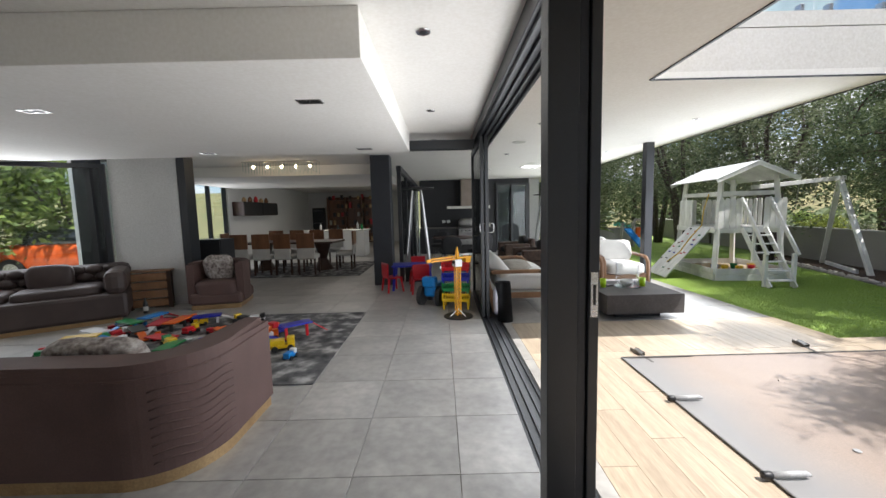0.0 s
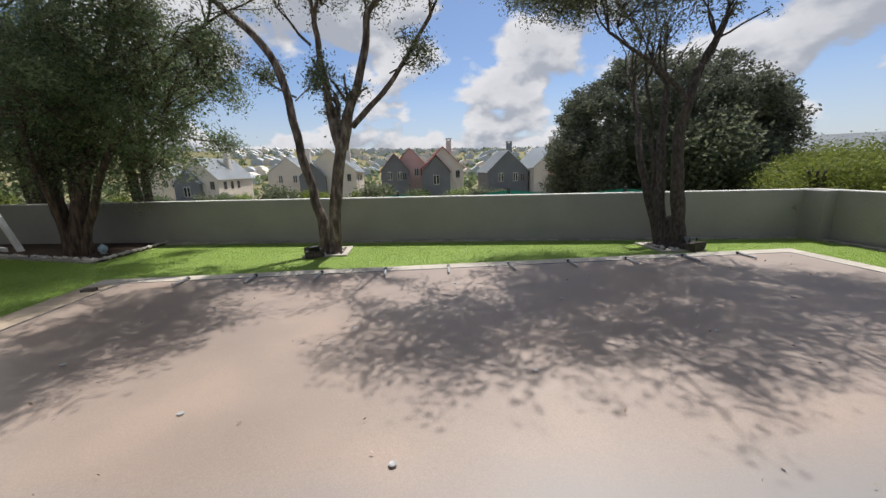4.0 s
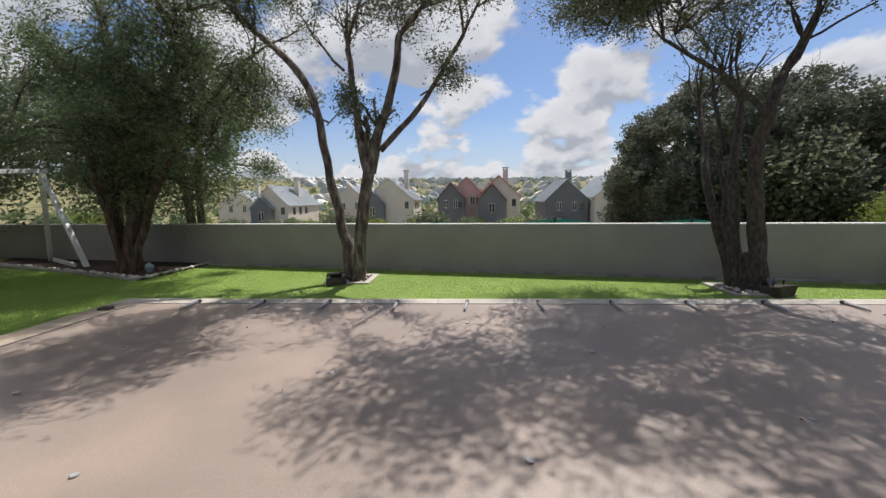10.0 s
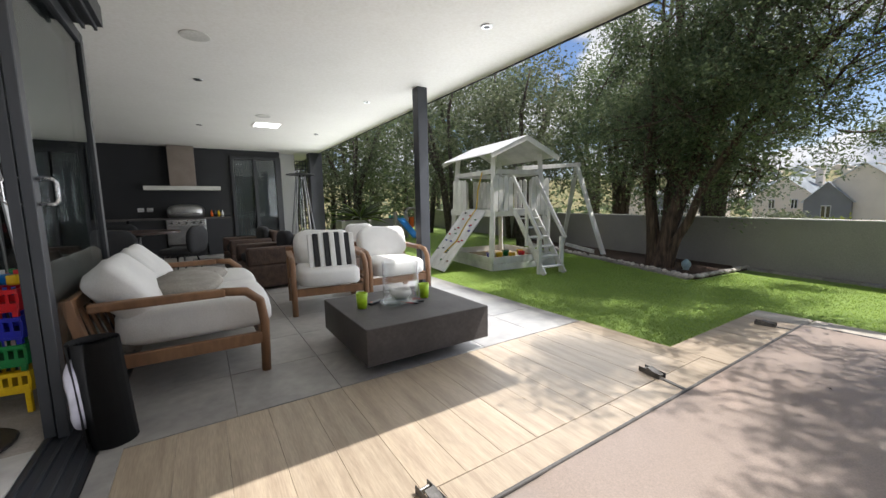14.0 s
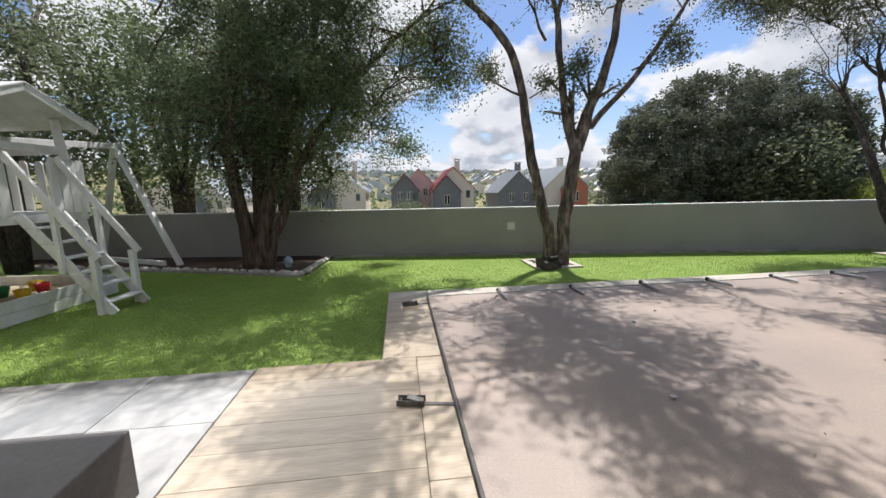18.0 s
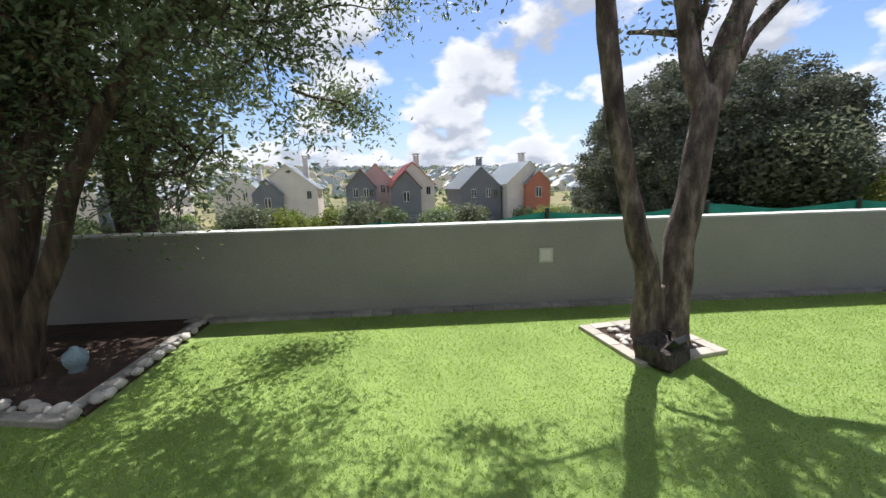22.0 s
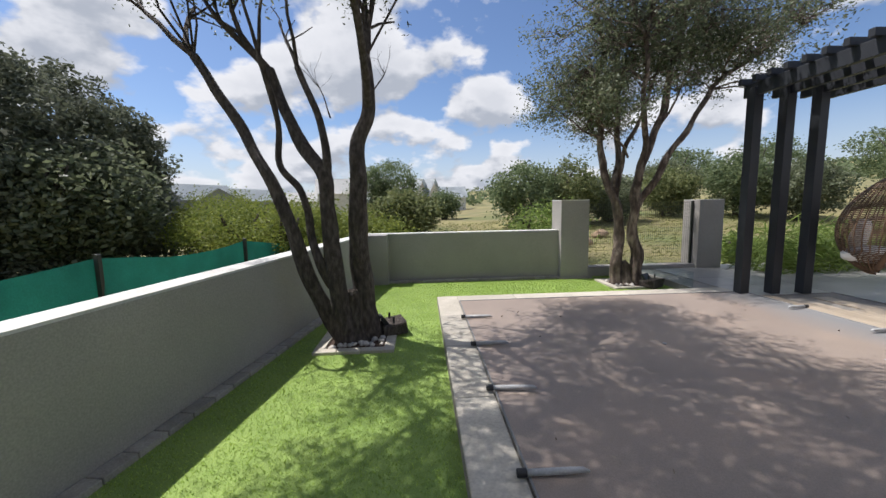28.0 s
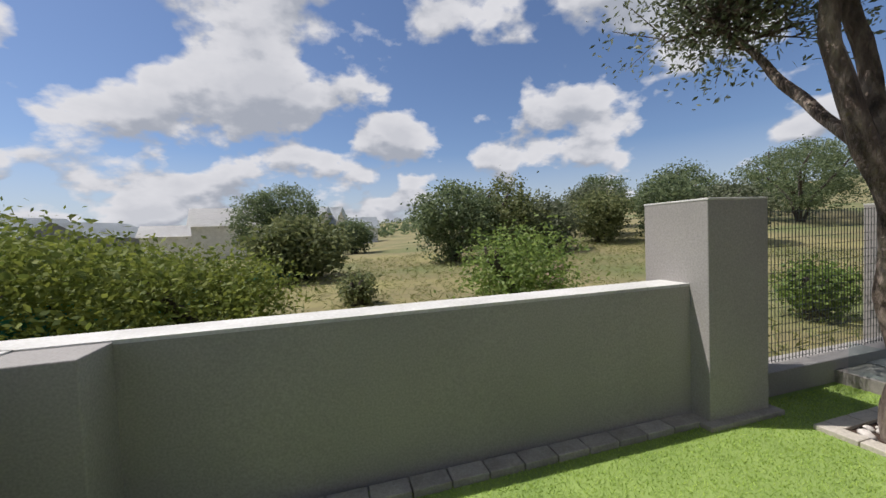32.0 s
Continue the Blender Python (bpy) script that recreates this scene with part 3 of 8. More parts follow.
for i in range(18):
    z = 0.02 + i * 1.15 / 17
    bx(-1.04, 1.04, 0.002, 0.005, z - 0.0018, z + 0.0018, 0, wires)
part("wire_mesh", wires, M_WIRE, fence)

# wall light plate, tap
wlx = wall_x(3.49)
wl_ob = thing("wall_light", wlx - 0.002, 3.49, 0.36, math.degrees(math.atan(WK)) * -1, "small square cream light set into the garden wall", "light")
part("frame", bx(-0.012, 0.006, -0.075, 0.075, 0, 0.15, 0.004), M_PALE, wl_ob)
part("lens", bx(-0.016, -0.010, -0.055, 0.055, 0.02, 0.13, 0.003), M_FASCIA, wl_ob)
tap = thing("garden_tap", wall_x(-5.35) - 0.005, -5.35, 0.45, -9.6, "small old bronze tap on the garden wall", "tap")
part("pipe", tube([(0.01, 0, 0), (-0.06, 0, 0), (-0.085, 0, -0.01), (-0.09, 0, -0.05)], [0.012, 0.012, 0.012, 0.011], 10), M_BRONZE, tap)
part("tap_handle", tube([(-0.05, -0.03, 0.05), (-0.05, 0.03, 0.05)], [0.008, 0.008], 8, tube([(-0.05, 0, 0), (-0.05, 0, 0.05)], [0.008, 0.008], 8)), M_BRONZE, tap)

# ---- house shell ----
Z_C = 2.59
slab_out = [(-7.5, 0.2), (4.27, 0.2), (4.27, 5.33), (6.56, 5.33), (6.56, 22), (-4.7, 22), (-4.7, 9.1), (-2.6, 8.5), (-2.6, 8.15), (-7.5, 4.85)]
ceil = tagged(part("ceiling", prism(slab_out, Z_C, Z_C + 0.06), M_SOFFIT), "smooth white plastered soffit and ceiling", "ceiling", kind="structure")
slab = tagged(part("roof_slab", prism(slab_out, Z_C + 0.06, Z_C + 0.42), M_FASCIA), "white plastered flat roof slab edge", "roof", kind="structure")
part("parapet", prism([(x - (0.0 if x < 0 else -0.004), y) for x, y in slab_out], Z_C + 0.43, Z_C + 0.56), M_FASCIA, slab)
drip = bmesh.new()
for (ax, ay), (bx_, by_) in (((4.27, 0.2), (4.27, 5.33)), ((4.27, 5.33), (6.56, 5.33)), ((6.56, 5.33), (6.56, 22))):
    beam((ax, ay, Z_C - 0.004), (bx_, by_, Z_C - 0.004), 0.02, 0.012, drip, 0)
part("drip_edge", drip, M_POST, slab)
bal = thing("glass_balustrade", 5.4, 5.42, Z_C + 0.56, 0, "frameless clear glass balustrade on the roof edge", "balustrade")
for i in range(3):
    p = part("pane", bx(-1.08 + i * 0.74, -0.36 + i * 0.74, -0.006, 0.006, 0.03, 0.95), M_GLASS, bal)
    for s in (0.12, 0.6):
        part("spigot", bx(-1.08 + i * 0.74 + s - 0.02, -1.08 + i * 0.74 + s + 0.02, -0.03, 0.03, 0, 0.09, 0.004), M_CHROME, bal)
for i in range(4):
    part("pane", bx(1.09, 1.102, 0.1 + i * 1.3, 1.35 + i * 1.3, 0.03, 0.95), M_GLASS, bal)

# bulkhead ceiling panel and interior walls
tagged(part("ceiling_bulkhead", bx(-6.5, 1.93, 4.0, 7.3, 2.31, 2.588, 0.004), M_SOFFIT), "dropped white ceiling panel over the lounge", "ceiling", kind="structure")
tagged(part("ceiling_bulkhead_dining", bx(-4.4, 0.9, 10.6, 14.4, 2.36, 2.588, 0.004), M_SOFFIT), "dropped white ceiling panel over the dining table", "ceiling", kind="structure")


def plain_wall(name, outline, z0, z1, m, label):
    return tagged(part(name, prism(outline, z0, z1), m), label, "wall", kind="structure")


plain_wall("wall_south_house", [(-7.5, 0.2), (2.9, 0.2), (2.9, 0.4), (-7.5, 0.4)], 0, Z_C, M_INWALL, "pale grey interior wall")
plain_wall("wall_lounge", [(-2.95, 7.95), (-2.0, 8.15), (-2.0, 8.4), (-2.95, 8.2)], 0, Z_C, M_INWALL, "pale grey wall pier beside the lounge window")
plain_wall("wall_dining", [(-4.6, 9.0), (-4.4, 9.0), (-4.4, 12.1), (-4.6, 12.1)], 0, Z_C, M_INWALL, "pale grey dining room wall")
plain_wall("wall_west", [(-4.6, 13.9), (-4.4, 13.9), (-4.4, 21.5), (-4.6, 21.5)], 0, Z_C, M_INWALL, "pale grey interior wall")
plain_wall("wall_back", [(-4.4, 21.2), (1.2, 21.2), (1.2, 21.4), (-4.4, 21.4)], 0, Z_C, M_INWALL, "pale grey wall at the back of the kitchen")
plain_wall("wall_braai", [(1.6, 15.55), (5.55, 15.55), (5.55, 15.8), (1.6, 15.8)], 0, Z_C, M_DARKWALL, "charcoal painted wall behind the built-in grill")
plain_wall("wall_braai_side", [(5.56, 15.9), (6.0, 15.9), (6.0, 16.1), (5.56, 16.1)], 0, Z_C, M_INWALL, "grey plastered wall beside the patio door")
plain_wall("wall_store", [(-7.5, 0.4), (-7.3, 0.4), (-7.3, 4.6), (-7.5, 4.6)], 0, Z_C, M_INWALL, "pale grey interior wall")

tagged(part("column_4", bx(-3.36, -3.09, 7.78, 8.0, 0, Z_C, 0.005), M_ALU), "charcoal window column at the lounge corner", "column", kind="structure")
tagged(part("column_5", bx(-1.99, -1.86, 8.14, 8.38, 0, Z_C, 0.005), M_ALU), "slim charcoal post ending the pale wall pier", "column", kind="structure")
# dark structural column in the open plan
col_in = tagged(part("column_1", bx(0.98, 1.36, 9.35, 9.7, 0, Z_C, 0.006), M_POST), "charcoal clad structural column in the lounge", "column", kind="structure")
for i, (cx_, cy_, w_) in enumerate(((6.09, 8.66, 0.07), (6.45, 15.45, 0.17))):
    tagged(part("column_%d" % (i + 2), bx(cx_ - w_, cx_ + w_, cy_ - w_, cy_ + w_, 0, Z_C, 0.006), M_POST), "charcoal steel post holding up the terrace roof", "column", kind="structure")

# ---- sliding doors ----
track = thing("sliding_door_track", 3.0, 4.2, 0, 0, "charcoal aluminium sliding door track in the floor", "door track")
for i in range(4):
    x = -0.10 + i * 0.062
    part("rail", bx(x - 0.008, x + 0.008, -3.9, 3.9, -0.008, 0.010, 0.003), M_ALU, track)
part("track_bed", bx(-0.13, 0.12, -3.9, 3.9, -0.02, -0.004), M_ALU, track)
head = thing("sliding_door_header", 3.0, 4.2, Z_C - 0.17, 0, "charcoal aluminium sliding door header under the ceiling", "door header")
part("header_box", bx(-0.15, 0.13, -3.9, 3.9, 0.03, 0.17, 0.004), M_ALU, head)
for i in range(4):
    x = -0.11 + i * 0.066
    part("head_rail", bx(x - 0.010, x + 0.010, -3.9, 3.9, 0, 0.032, 0.003), M_ALU, head)


def leaf(name, x, y0, y1, label):
    """A glazed sliding leaf: stiles, rails, pane, handle."""
    d = thing(name, x, y0, 0.012, 0, label, "door", kind="structure")
    h = Z_C - 0.18
    w = y1 - y0
    for a in (0, w - 0.075):
        part("stile", bx(-0.022, 0.022, a, a + 0.075, 0, h, 0.004), M_ALU, d)
    for z in (0, h - 0.08):
        part("rail", bx(-0.021, 0.021, 0.076, w - 0.076, z, z + 0.08, 0.003), M_ALU, d)
    g = part("pane", bx(-0.004, 0.004, 0.07, w - 0.07, 0.075, h - 0.075), M_DOORGLASS, d)
    g.visible_shadow = False
    return d


d1 = leaf("door_1", 2.962, 6.80, 8.25, "parked charcoal framed glass sliding door leaf")
for s in (-1, 1):
    part("handle", tube([(s * 0.022, 0.04, 1.15), (s * 0.075, 0.04, 1.15), (s * 0.09, 0.04, 1.165), (s * 0.09, 0.04, 1.255), (s * 0.075, 0.04, 1.27), (s * 0.022, 0.04, 1.27)], [0.009] * 6, 8), M_CHROME, d1, "polished steel pull handle", True)
part("lock_plate", bx(-0.026, -0.022, 0.025, 0.055, 0.95, 1.15, 0.001), M_CHROME, d1, "steel lock plate")
leaf("door_2", 2.905, 6.83, 8.28, "parked charcoal framed glass sliding door leaf")
# end jamb with the lock keep
jamb = thing("door_jamb", 2.872, 3.32, 0, 0, "tall charcoal aluminium door jamb with a steel lock keep", "door jamb", kind="structure")
part("jamb_box", bx(-0.105, 0.015, -0.045, 0.06, 0, Z_C - 0.17, 0.004), M_ALU, jamb)
part("jamb_rib", bx(0.017, 0.055, -0.03, 0.05, 0, Z_C - 0.17, 0.004), M_POST, jamb)
part("jamb_rib", bx(0.058, 0.10, -0.045, 0.05, 0, Z_C - 0.17, 0.004), M_ALU, jamb)
part("lock_keep", bx(0.064, 0.094, -0.05, -0.044, 1.02, 1.20, 0.002), M_CHROME, jamb, "worn steel lock keep")
part("keep_slot", bx(0.074, 0.084, -0.053, -0.049, 1.07, 1.15), M_BLACK, jamb)
# second line of glazing and its header
tagged(part("header_beam", bx(1.0, 2.85, 7.30, 7.44, 2.34, 2.47, 0.004), M_ALU), "charcoal header beam crossing under the ceiling", "beam", kind="structure")
inner = thing("glazed_partition", 1.5, 12.5, 0, 0, "charcoal framed glass partition to the grill room", "partition", kind="structure")
part("head", bx(-0.05, 0.05, -2.8, 3.0, 2.3, 2.42, 0.004), M_ALU, inner)
for yy in (-2.8, -1.4, 0.0, 1.5, 2.95):
    part("mullion", bx(-0.04, 0.04, yy, yy + 0.07, 0, 2.3, 0.004), M_ALU, inner)
for yy in (-2.73, -1.33, 0.07, 1.57):
    part("pane", bx(-0.005, 0.005, yy, yy + 1.33, 0.05, 2.3), M_TINT, inner).visible_shadow = False

# windows with gardens outside
def window(name, ax, ay, bx2, by2, z0, z1, mull, label):
    w = thing(name, ax, ay, 0, math.degrees(math.atan2(by2 - ay, bx2 - ax)), label, "window", kind="structure")
    L = math.hypot(bx2 - ax, by2 - ay)
    part("window_frame", bx(0, L, -0.05, 0.05, z1 - 0.07, z1, 0.004, bx(0, L, -0.05, 0.05, z0, z0 + 0.07, 0.004)), M_ALU, w)
    for i in range(mull + 1):
        x = i * (L - 0.14) / mull
        part("mullion", bx(x, x + 0.14 if i in (mull,) else x + 0.07, -0.055, 0.055, z0, z1, 0.004), M_ALU, w)
        if i < mull:
            part("pane", bx(x + 0.07, x + (L - 0.14) / mull, -0.004, 0.004, z0 + 0.07, z1 - 0.07), M_GLASS, w).visible_shadow = False
    return w


window("window_1", -2.97, 7.92, -7.3, 5.0, 0.0, 2.33, 3, "full-height charcoal framed lounge window")
window("window_2", -4.35, 9.0, -2.05, 8.42, 0.0, Z_C, 2, "tall charcoal framed window beside the lounge")
window("window_3", -4.5, 13.9, -4.5, 12.1, 0.0, Z_C, 2, "charcoal framed dining room window")
window("window_4", 4.35, 15.50, 5.55, 15.50, 0.0, 2.42, 2, "charcoal framed patio door beside the grill")

# downlights and ceiling speakers
def downlight(x, y, z, square):
    d = thing("downlight", x, y, z, 0, "square twin chrome ceiling downlight" if square else "round chrome ceiling downlight", "light", "ceiling lights")
    if square:
        part("trim", bx(-0.095, 0.095, -0.055, 0.055, -0.006, 0.004, 0.002), M_CHROME, d)
        for s in (-0.042, 0.042):
            part("reflector", lathe([(0.036, -0.008), (0.03, -0.0085), (0.012, -0.007), (0.001, -0.007)], 14, None, s, 0), M_BLACK, d)
    else:
        part("trim", lathe([(0.042, 0.0), (0.05, -0.004), (0.046, -0.010), (0.030, -0.010)], 18), M_CHROME, d)
        part("bulb", lathe([(0.029, -0.009), (0.02, -0.012), (0.001, -0.013)], 14), M_BLACK, d)


for x, y in ((2.27, 4.32), (2.27, 6.18), (2.27, 7.9), (3.72, 6.94), (5.75, 6.9), (3.72, 9.6), (5.75, 9.6), (3.72, 12.4), (5.75, 12.4)):
    downlight(x, y, Z_C, False)
for x, y in ((1.38, 4.78), (1.36, 6.94), (-0.75, 7.0), (-0.80, 4.86), (-2.6, 5.2)):
    downlight(x, y, 2.31, True)
for x, y in ((3.70, 8.3), (4.6, 11.2)):
    d = thing("ceiling_speaker", x, y, Z_C, 0, "round white ceiling speaker grille", "speaker")
    part("grille", lathe([(0.115, 0.0), (0.115, -0.006), (0.10, -0.008), (0.001, -0.008)], 24), M_PALE, d)
sl = thing("ceiling_skylight", 4.75, 11.9, Z_C, 0, "small square bright ceiling light panel", "light")
part("frame", bx(-0.24, 0.24, -0.24, 0.24, -0.008, 0.004, 0.003), M_FASCIA, sl)
part("diffuser", bx(-0.2, 0.2, -0.2, 0.2, -0.011, -0.007), glow("light_panel", (1.0, 0.98, 0.94), 3.0), sl)

# ---- pool cover and its fittings ----
nx, ny = 44, 96
cv, cf = [], []
for j in range(ny + 1):
    for i in range(nx + 1):
        x, y = CX0 + (CX1 - CX0) * i / nx, CY0 + (CY1 - CY0) * j / ny
        edge = min(i, nx - i, j, ny - j)
        z = 0.012 + (0.022 * noise.noise(Vector((x, y, 0)) * 0.9) + 0.012 * noise.noise(Vector((x * 2.5, y * 0.8, 4))) - 0.01) * min(edge / 5, 1)
        if 0 < i < nx and i < 9:
            z -= 0.03 * math.sin(math.pi * min(i / 8, 1))
        cv.append((x, y, max(z, 0.004)))
for j in range(ny):
    for i in range(nx):
        a = j * (nx + 1) + i
        cf.append((a, a + 1, a + nx + 2, a + nx + 1))
cover = thing("pool_cover", (CX0 + CX1) / 2, (CY0 + CY1) / 2, 0, 0, "taut taupe solid pool cover dusted with leaf litter", "pool cover")
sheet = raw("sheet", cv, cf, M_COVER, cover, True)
sheet.matrix_parent_inverse = cover.matrix_world.inverted()
hw, hd = (CX1 - CX0) / 2, (CY1 - CY0) / 2
for a, b in (((-hw, -hd), (-hw, hd)), ((hw, -hd), (hw, hd)), ((-hw, hd), (hw, hd)), ((-hw, -hd), (hw, -hd))):
    part("hem", tube([(a[0], a[1], 0.012), ((a[0] + b[0]) / 2, (a[1] + b[1]) / 2, 0.014), (b[0], b[1], 0.012)], [0.009 if b[1] == hd and a[1] == hd else 0.007] * 3, 8), M_HEM if b[1] == hd and a[1] == hd else M_COVER, cover, "rolled hem")
for k, (x, y) in enumerate(((-0.9, 2.2), (0.2, 1.4), (-0.7, 0.1), (0.6, -0.6), (-0.3, -1.5), (-1.2, -2.3), (0.9, 2.9), (-1.3, 3.1), (0.3, -2.8), (1.3, 0.4), (-0.2, 3.4), (-1.4, 1.0))):
    part("eyelet", lathe([(0.016, 0.0), (0.020, 0.004), (0.016, 0.008), (0.008, 0.006)], 14, None, x, y), M_GREYTUBE, cover).location.z = 0.008 + 0.02 * noise.noise(Vector((x + 6.04, y + 0.77, 0)) * 0.9)


def batten(x, y, rz, reach):
    """A grey batten tube with a black end cap."""
    t = thing("cover_batten", x, y, 0.03, rz, "grey plastic batten tube with a black end cap", "batten", "battens along the pool cover")
    part("tube", tube([(0.0, 0, 0), (reach * 0.7, 0, 0.002), (reach * 0.9, 0, 0.003), (reach, 0, -0.006)], [0.0165, 0.0165, 0.014, 0.007], 12), M_GREYTUBE, t, "", True)
    part("cap", tube([(-0.04, 0, 0), (-0.036, 0, 0), (0.004, 0, 0), (0.008, 0, 0)], [0.018, 0.0215, 0.0215, 0.0195], 12), M_BLACK, t, "black rubber end cap", True)
    return t


bat = batten(CX1 + 0.02, 4.525, 180, 0.31)
for k in range(1, 10):
    copy_thing(bat, pose(CX1 + 0.02, 4.525 - k * 0.838, 0.03, 0, 0, 180 + rnd.uniform(-5, 5)))
bat = batten(CX0 - 0.01, 4.485, 0, 0.215)
for k in range(1, 10):
    copy_thing(bat, pose(CX0 - 0.01, 4.485 - k * 0.824, 0.03, 0, 0, rnd.uniform(-5, 5)))


def ratchet(x, y, rz):
    r = thing("strap_ratchet", x, y, 0, rz, "tarnished steel ratchet buckle with a short dark strap", "ratchet", "ratchets along the pool cover")
    for s in (-0.028, 0.028):
        part("side_plate", bx(-0.075, 0.075, s - 0.002, s + 0.002, 0.002, 0.035, 0.001), M_TARNISH, r)
    for x_ in (-0.055, 0.0, 0.055):
        part("pin", tube([(x_, -0.03, 0.02), (x_, 0.03, 0.02)], [0.006, 0.006], 8), M_TARNISH, r)
    part("lever", bx(-0.06, 0.03, -0.024, 0.024, 0.034, 0.040, 0.001, None, Matrix.Rotation(radians(-14), 4, "Y")), M_TARNISH, r)
    part("strap", bx(-0.24, -0.05, -0.014, 0.014, 0.002, 0.006, 0), M_HEM, r, "dark webbing strap")
    return r


ra = ratchet(4.281, 5.445, 95)
copy_thing(ra, pose(6.015, 5.55, 0, 0, 0, 80))
copy_thing(ra, pose(7.78, 5.5, 0, 0, 0, 100))

# ---- coffee table and what stands on it ----
tb = thing("coffee_table", 4.95, 7.02, 0, 0, "low square dark concrete coffee table on a recessed plinth", "coffee table")
part("top", bx(-0.50, 0.50, -0.49, 0.49, 0.085, 0.335, 0.006), M_CONC, tb)
part("plinth", bx(-0.30, 0.30, -0.30, 0.30, 0, 0.088), M_BLACK, tb)
TT = 0.336
for x, y in ((4.62, 7.05), (5.18, 7.06)):
    c = thing("lime_cup", x, y, TT, 0, "lime green plastic tumbler on the coffee table", "cup", "cups on the coffee table")
    part("body", lathe([(0.036, 0), (0.045, 0.12), (0.041, 0.12), (0.033, 0.01)], 18), M_LIMEPLASTIC, c, "", True)
M_VASE = glassmat("thin_clear_glass", (0.985, 0.99, 0.99))
hl = thing("hurricane_glass", 4.98, 7.10, TT, 0, "clear glass hurricane candle holder with a white bowl", "candle holder")
part("cylinder", lathe([(0.145, 0.0), (0.15, 0.01), (0.15, 0.33), (0.145, 0.33), (0.145, 0.012)], 28), M_VASE, hl, "", True)
part("bowl", lathe([(0.05, 0.012), (0.09, 0.05), (0.085, 0.09), (0.07, 0.09), (0.06, 0.04)], 20), M_LINEN, hl, "white bowl", True)
dish = thing("glass_dish", 4.86, 6.98, TT, 0, "shallow clear glass dish on the coffee table", "dish")
part("body", lathe([(0.05, 0), (0.10, 0.02), (0.11, 0.035), (0.10, 0.033), (0.05, 0.008)], 22), M_GLASS, dish, "", True)
sg = thing("sunglasses", 5.05, 6.93, TT, 25, "dark red sunglasses lying on the coffee table", "sunglasses")
for s in (-0.035, 0.035):
    part("lens", lathe([(0.026, 0.004), (0.028, 0.012), (0.02, 0.014)], 12, None, s, 0), M_BLACK, sg)
    part("temple", tube([(s * 1.8, 0, 0.01), (s * 2.0, 0.12, 0.01)], [0.003, 0.003], 6), P_RED, sg)
rm = thing("remote_control", 4.76, 7.12, TT, 30, "black remote control on the coffee table", "remote")
part("body", bx(-0.08, 0.08, -0.02, 0.02, 0, 0.02, 0.006), M_BLACK, rm)
part("button", bx(-0.06, -0.045, -0.006, 0.006, 0.02, 0.023, 0.001), P_ORANGE, rm)

# ---- teak lounge seating ----
def teak_seat(name, w, d, label, cushions, group="", plump=0.2):
    """Teak lounge seat facing +y in its own frame, seat front at +d/2, with arms, slats and cushions."""
    s = thing(name, 0, 0, 0, 0, label, "sofa" if w > 1.1 else "armchair", group)
    for sx in (-1, 1):
        x = sx * (w / 2 - 0.03)
        part("front_leg", tube([(x, d / 2 - 0.05, 0), (x, d / 2 - 0.04, 0.35), (x, d / 2 - 0.06, 0.50), (x, d / 2 - 0.14, 0.57), (x, d / 2 - 0.28, 0.585)], [0.03, 0.031, 0.031, 0.03, 0.028], 8), M_TEAK, s, "", True)
        part("armrest", bx(x - 0.035, x + 0.035, -d / 2 + 0.02, d / 2 - 0.26, 0.555, 0.605, 0.012), M_TEAK, s)
        part("rear_leg", beam((x, -d / 2 + 0.06, 0), (x, -d / 2 - 0.06, 0.64), 0.06, 0.05), M_TEAK, s)
        part("side_rail", bx(x - 0.02, x + 0.02, -d / 2 + 0.05, d / 2 - 0.05, 0.20, 0.28, 0.006), M_TEAK, s)
    part("front_rail", bx(-w / 2 + 0.05, w / 2 - 0.05, d / 2 - 0.075, d / 2 - 0.035, 0.20, 0.28, 0.006), M_TEAK, s)
    part("rear_rail", bx(-w / 2 + 0.05, w / 2 - 0.05, -d / 2 + 0.02, -d / 2 + 0.06, 0.22, 0.30, 0.006), M_TEAK, s)
    part("top_rail", bx(-w / 2 + 0.04, w / 2 - 0.04, -d / 2 - 0.075, -d / 2 - 0.035, 0.56, 0.64, 0.008), M_TEAK, s)
    for i in range(int(w / 0.16)):
        x = -w / 2 + 0.1 + i * 0.16
        part("back_slat", beam((x, -d / 2 + 0.03, 0.28), (x, -d / 2 - 0.05, 0.58), 0.05, 0.018), M_TEAK, s)
    cw = (w - 0.14) / cushions
    for i in range(cushions):
        cxx = -w / 2 + 0.07 + cw * (i + 0.5)
        part("seat_cushion", pillow(cxx, 0.06, 0.28 + plump / 2, cw - 0.01, d - 0.06, plump, 0.30), M_LINEN, s, "plump white linen seat cushion", True)
        m = Matrix.Translation((cxx, -d / 2 + 0.15, 0.28 + plump + (0.15 if cushions == 1 else 0.09))) @ Matrix.Rotation(radians(20 if cushions == 1 else 42), 4, "X")
        part("back_cushion", pillow(0, 0, 0, cw - 0.02, 0.22, 0.42, 0.36, m), M_LINEN, s, "plump white linen back cushion", True)
    return s


sofa = teak_seat("teak_sofa", 1.75, 0.95, "teak framed outdoor sofa with thick white cushions", 2, "", 0.25)
sofa.matrix_world = pose(3.50, 7.95, 0, 0, 0, -90)
ac = teak_seat("teak_armchair", 0.80, 0.84, "teak framed outdoor armchair with thick white cushions", 1, "terrace armchairs")
ac.matrix_world = pose(4.78, 8.62, 0, 0, 0, 172)
copy_thing(ac, pose(5.60, 8.70, 0, 0, 0, 176))
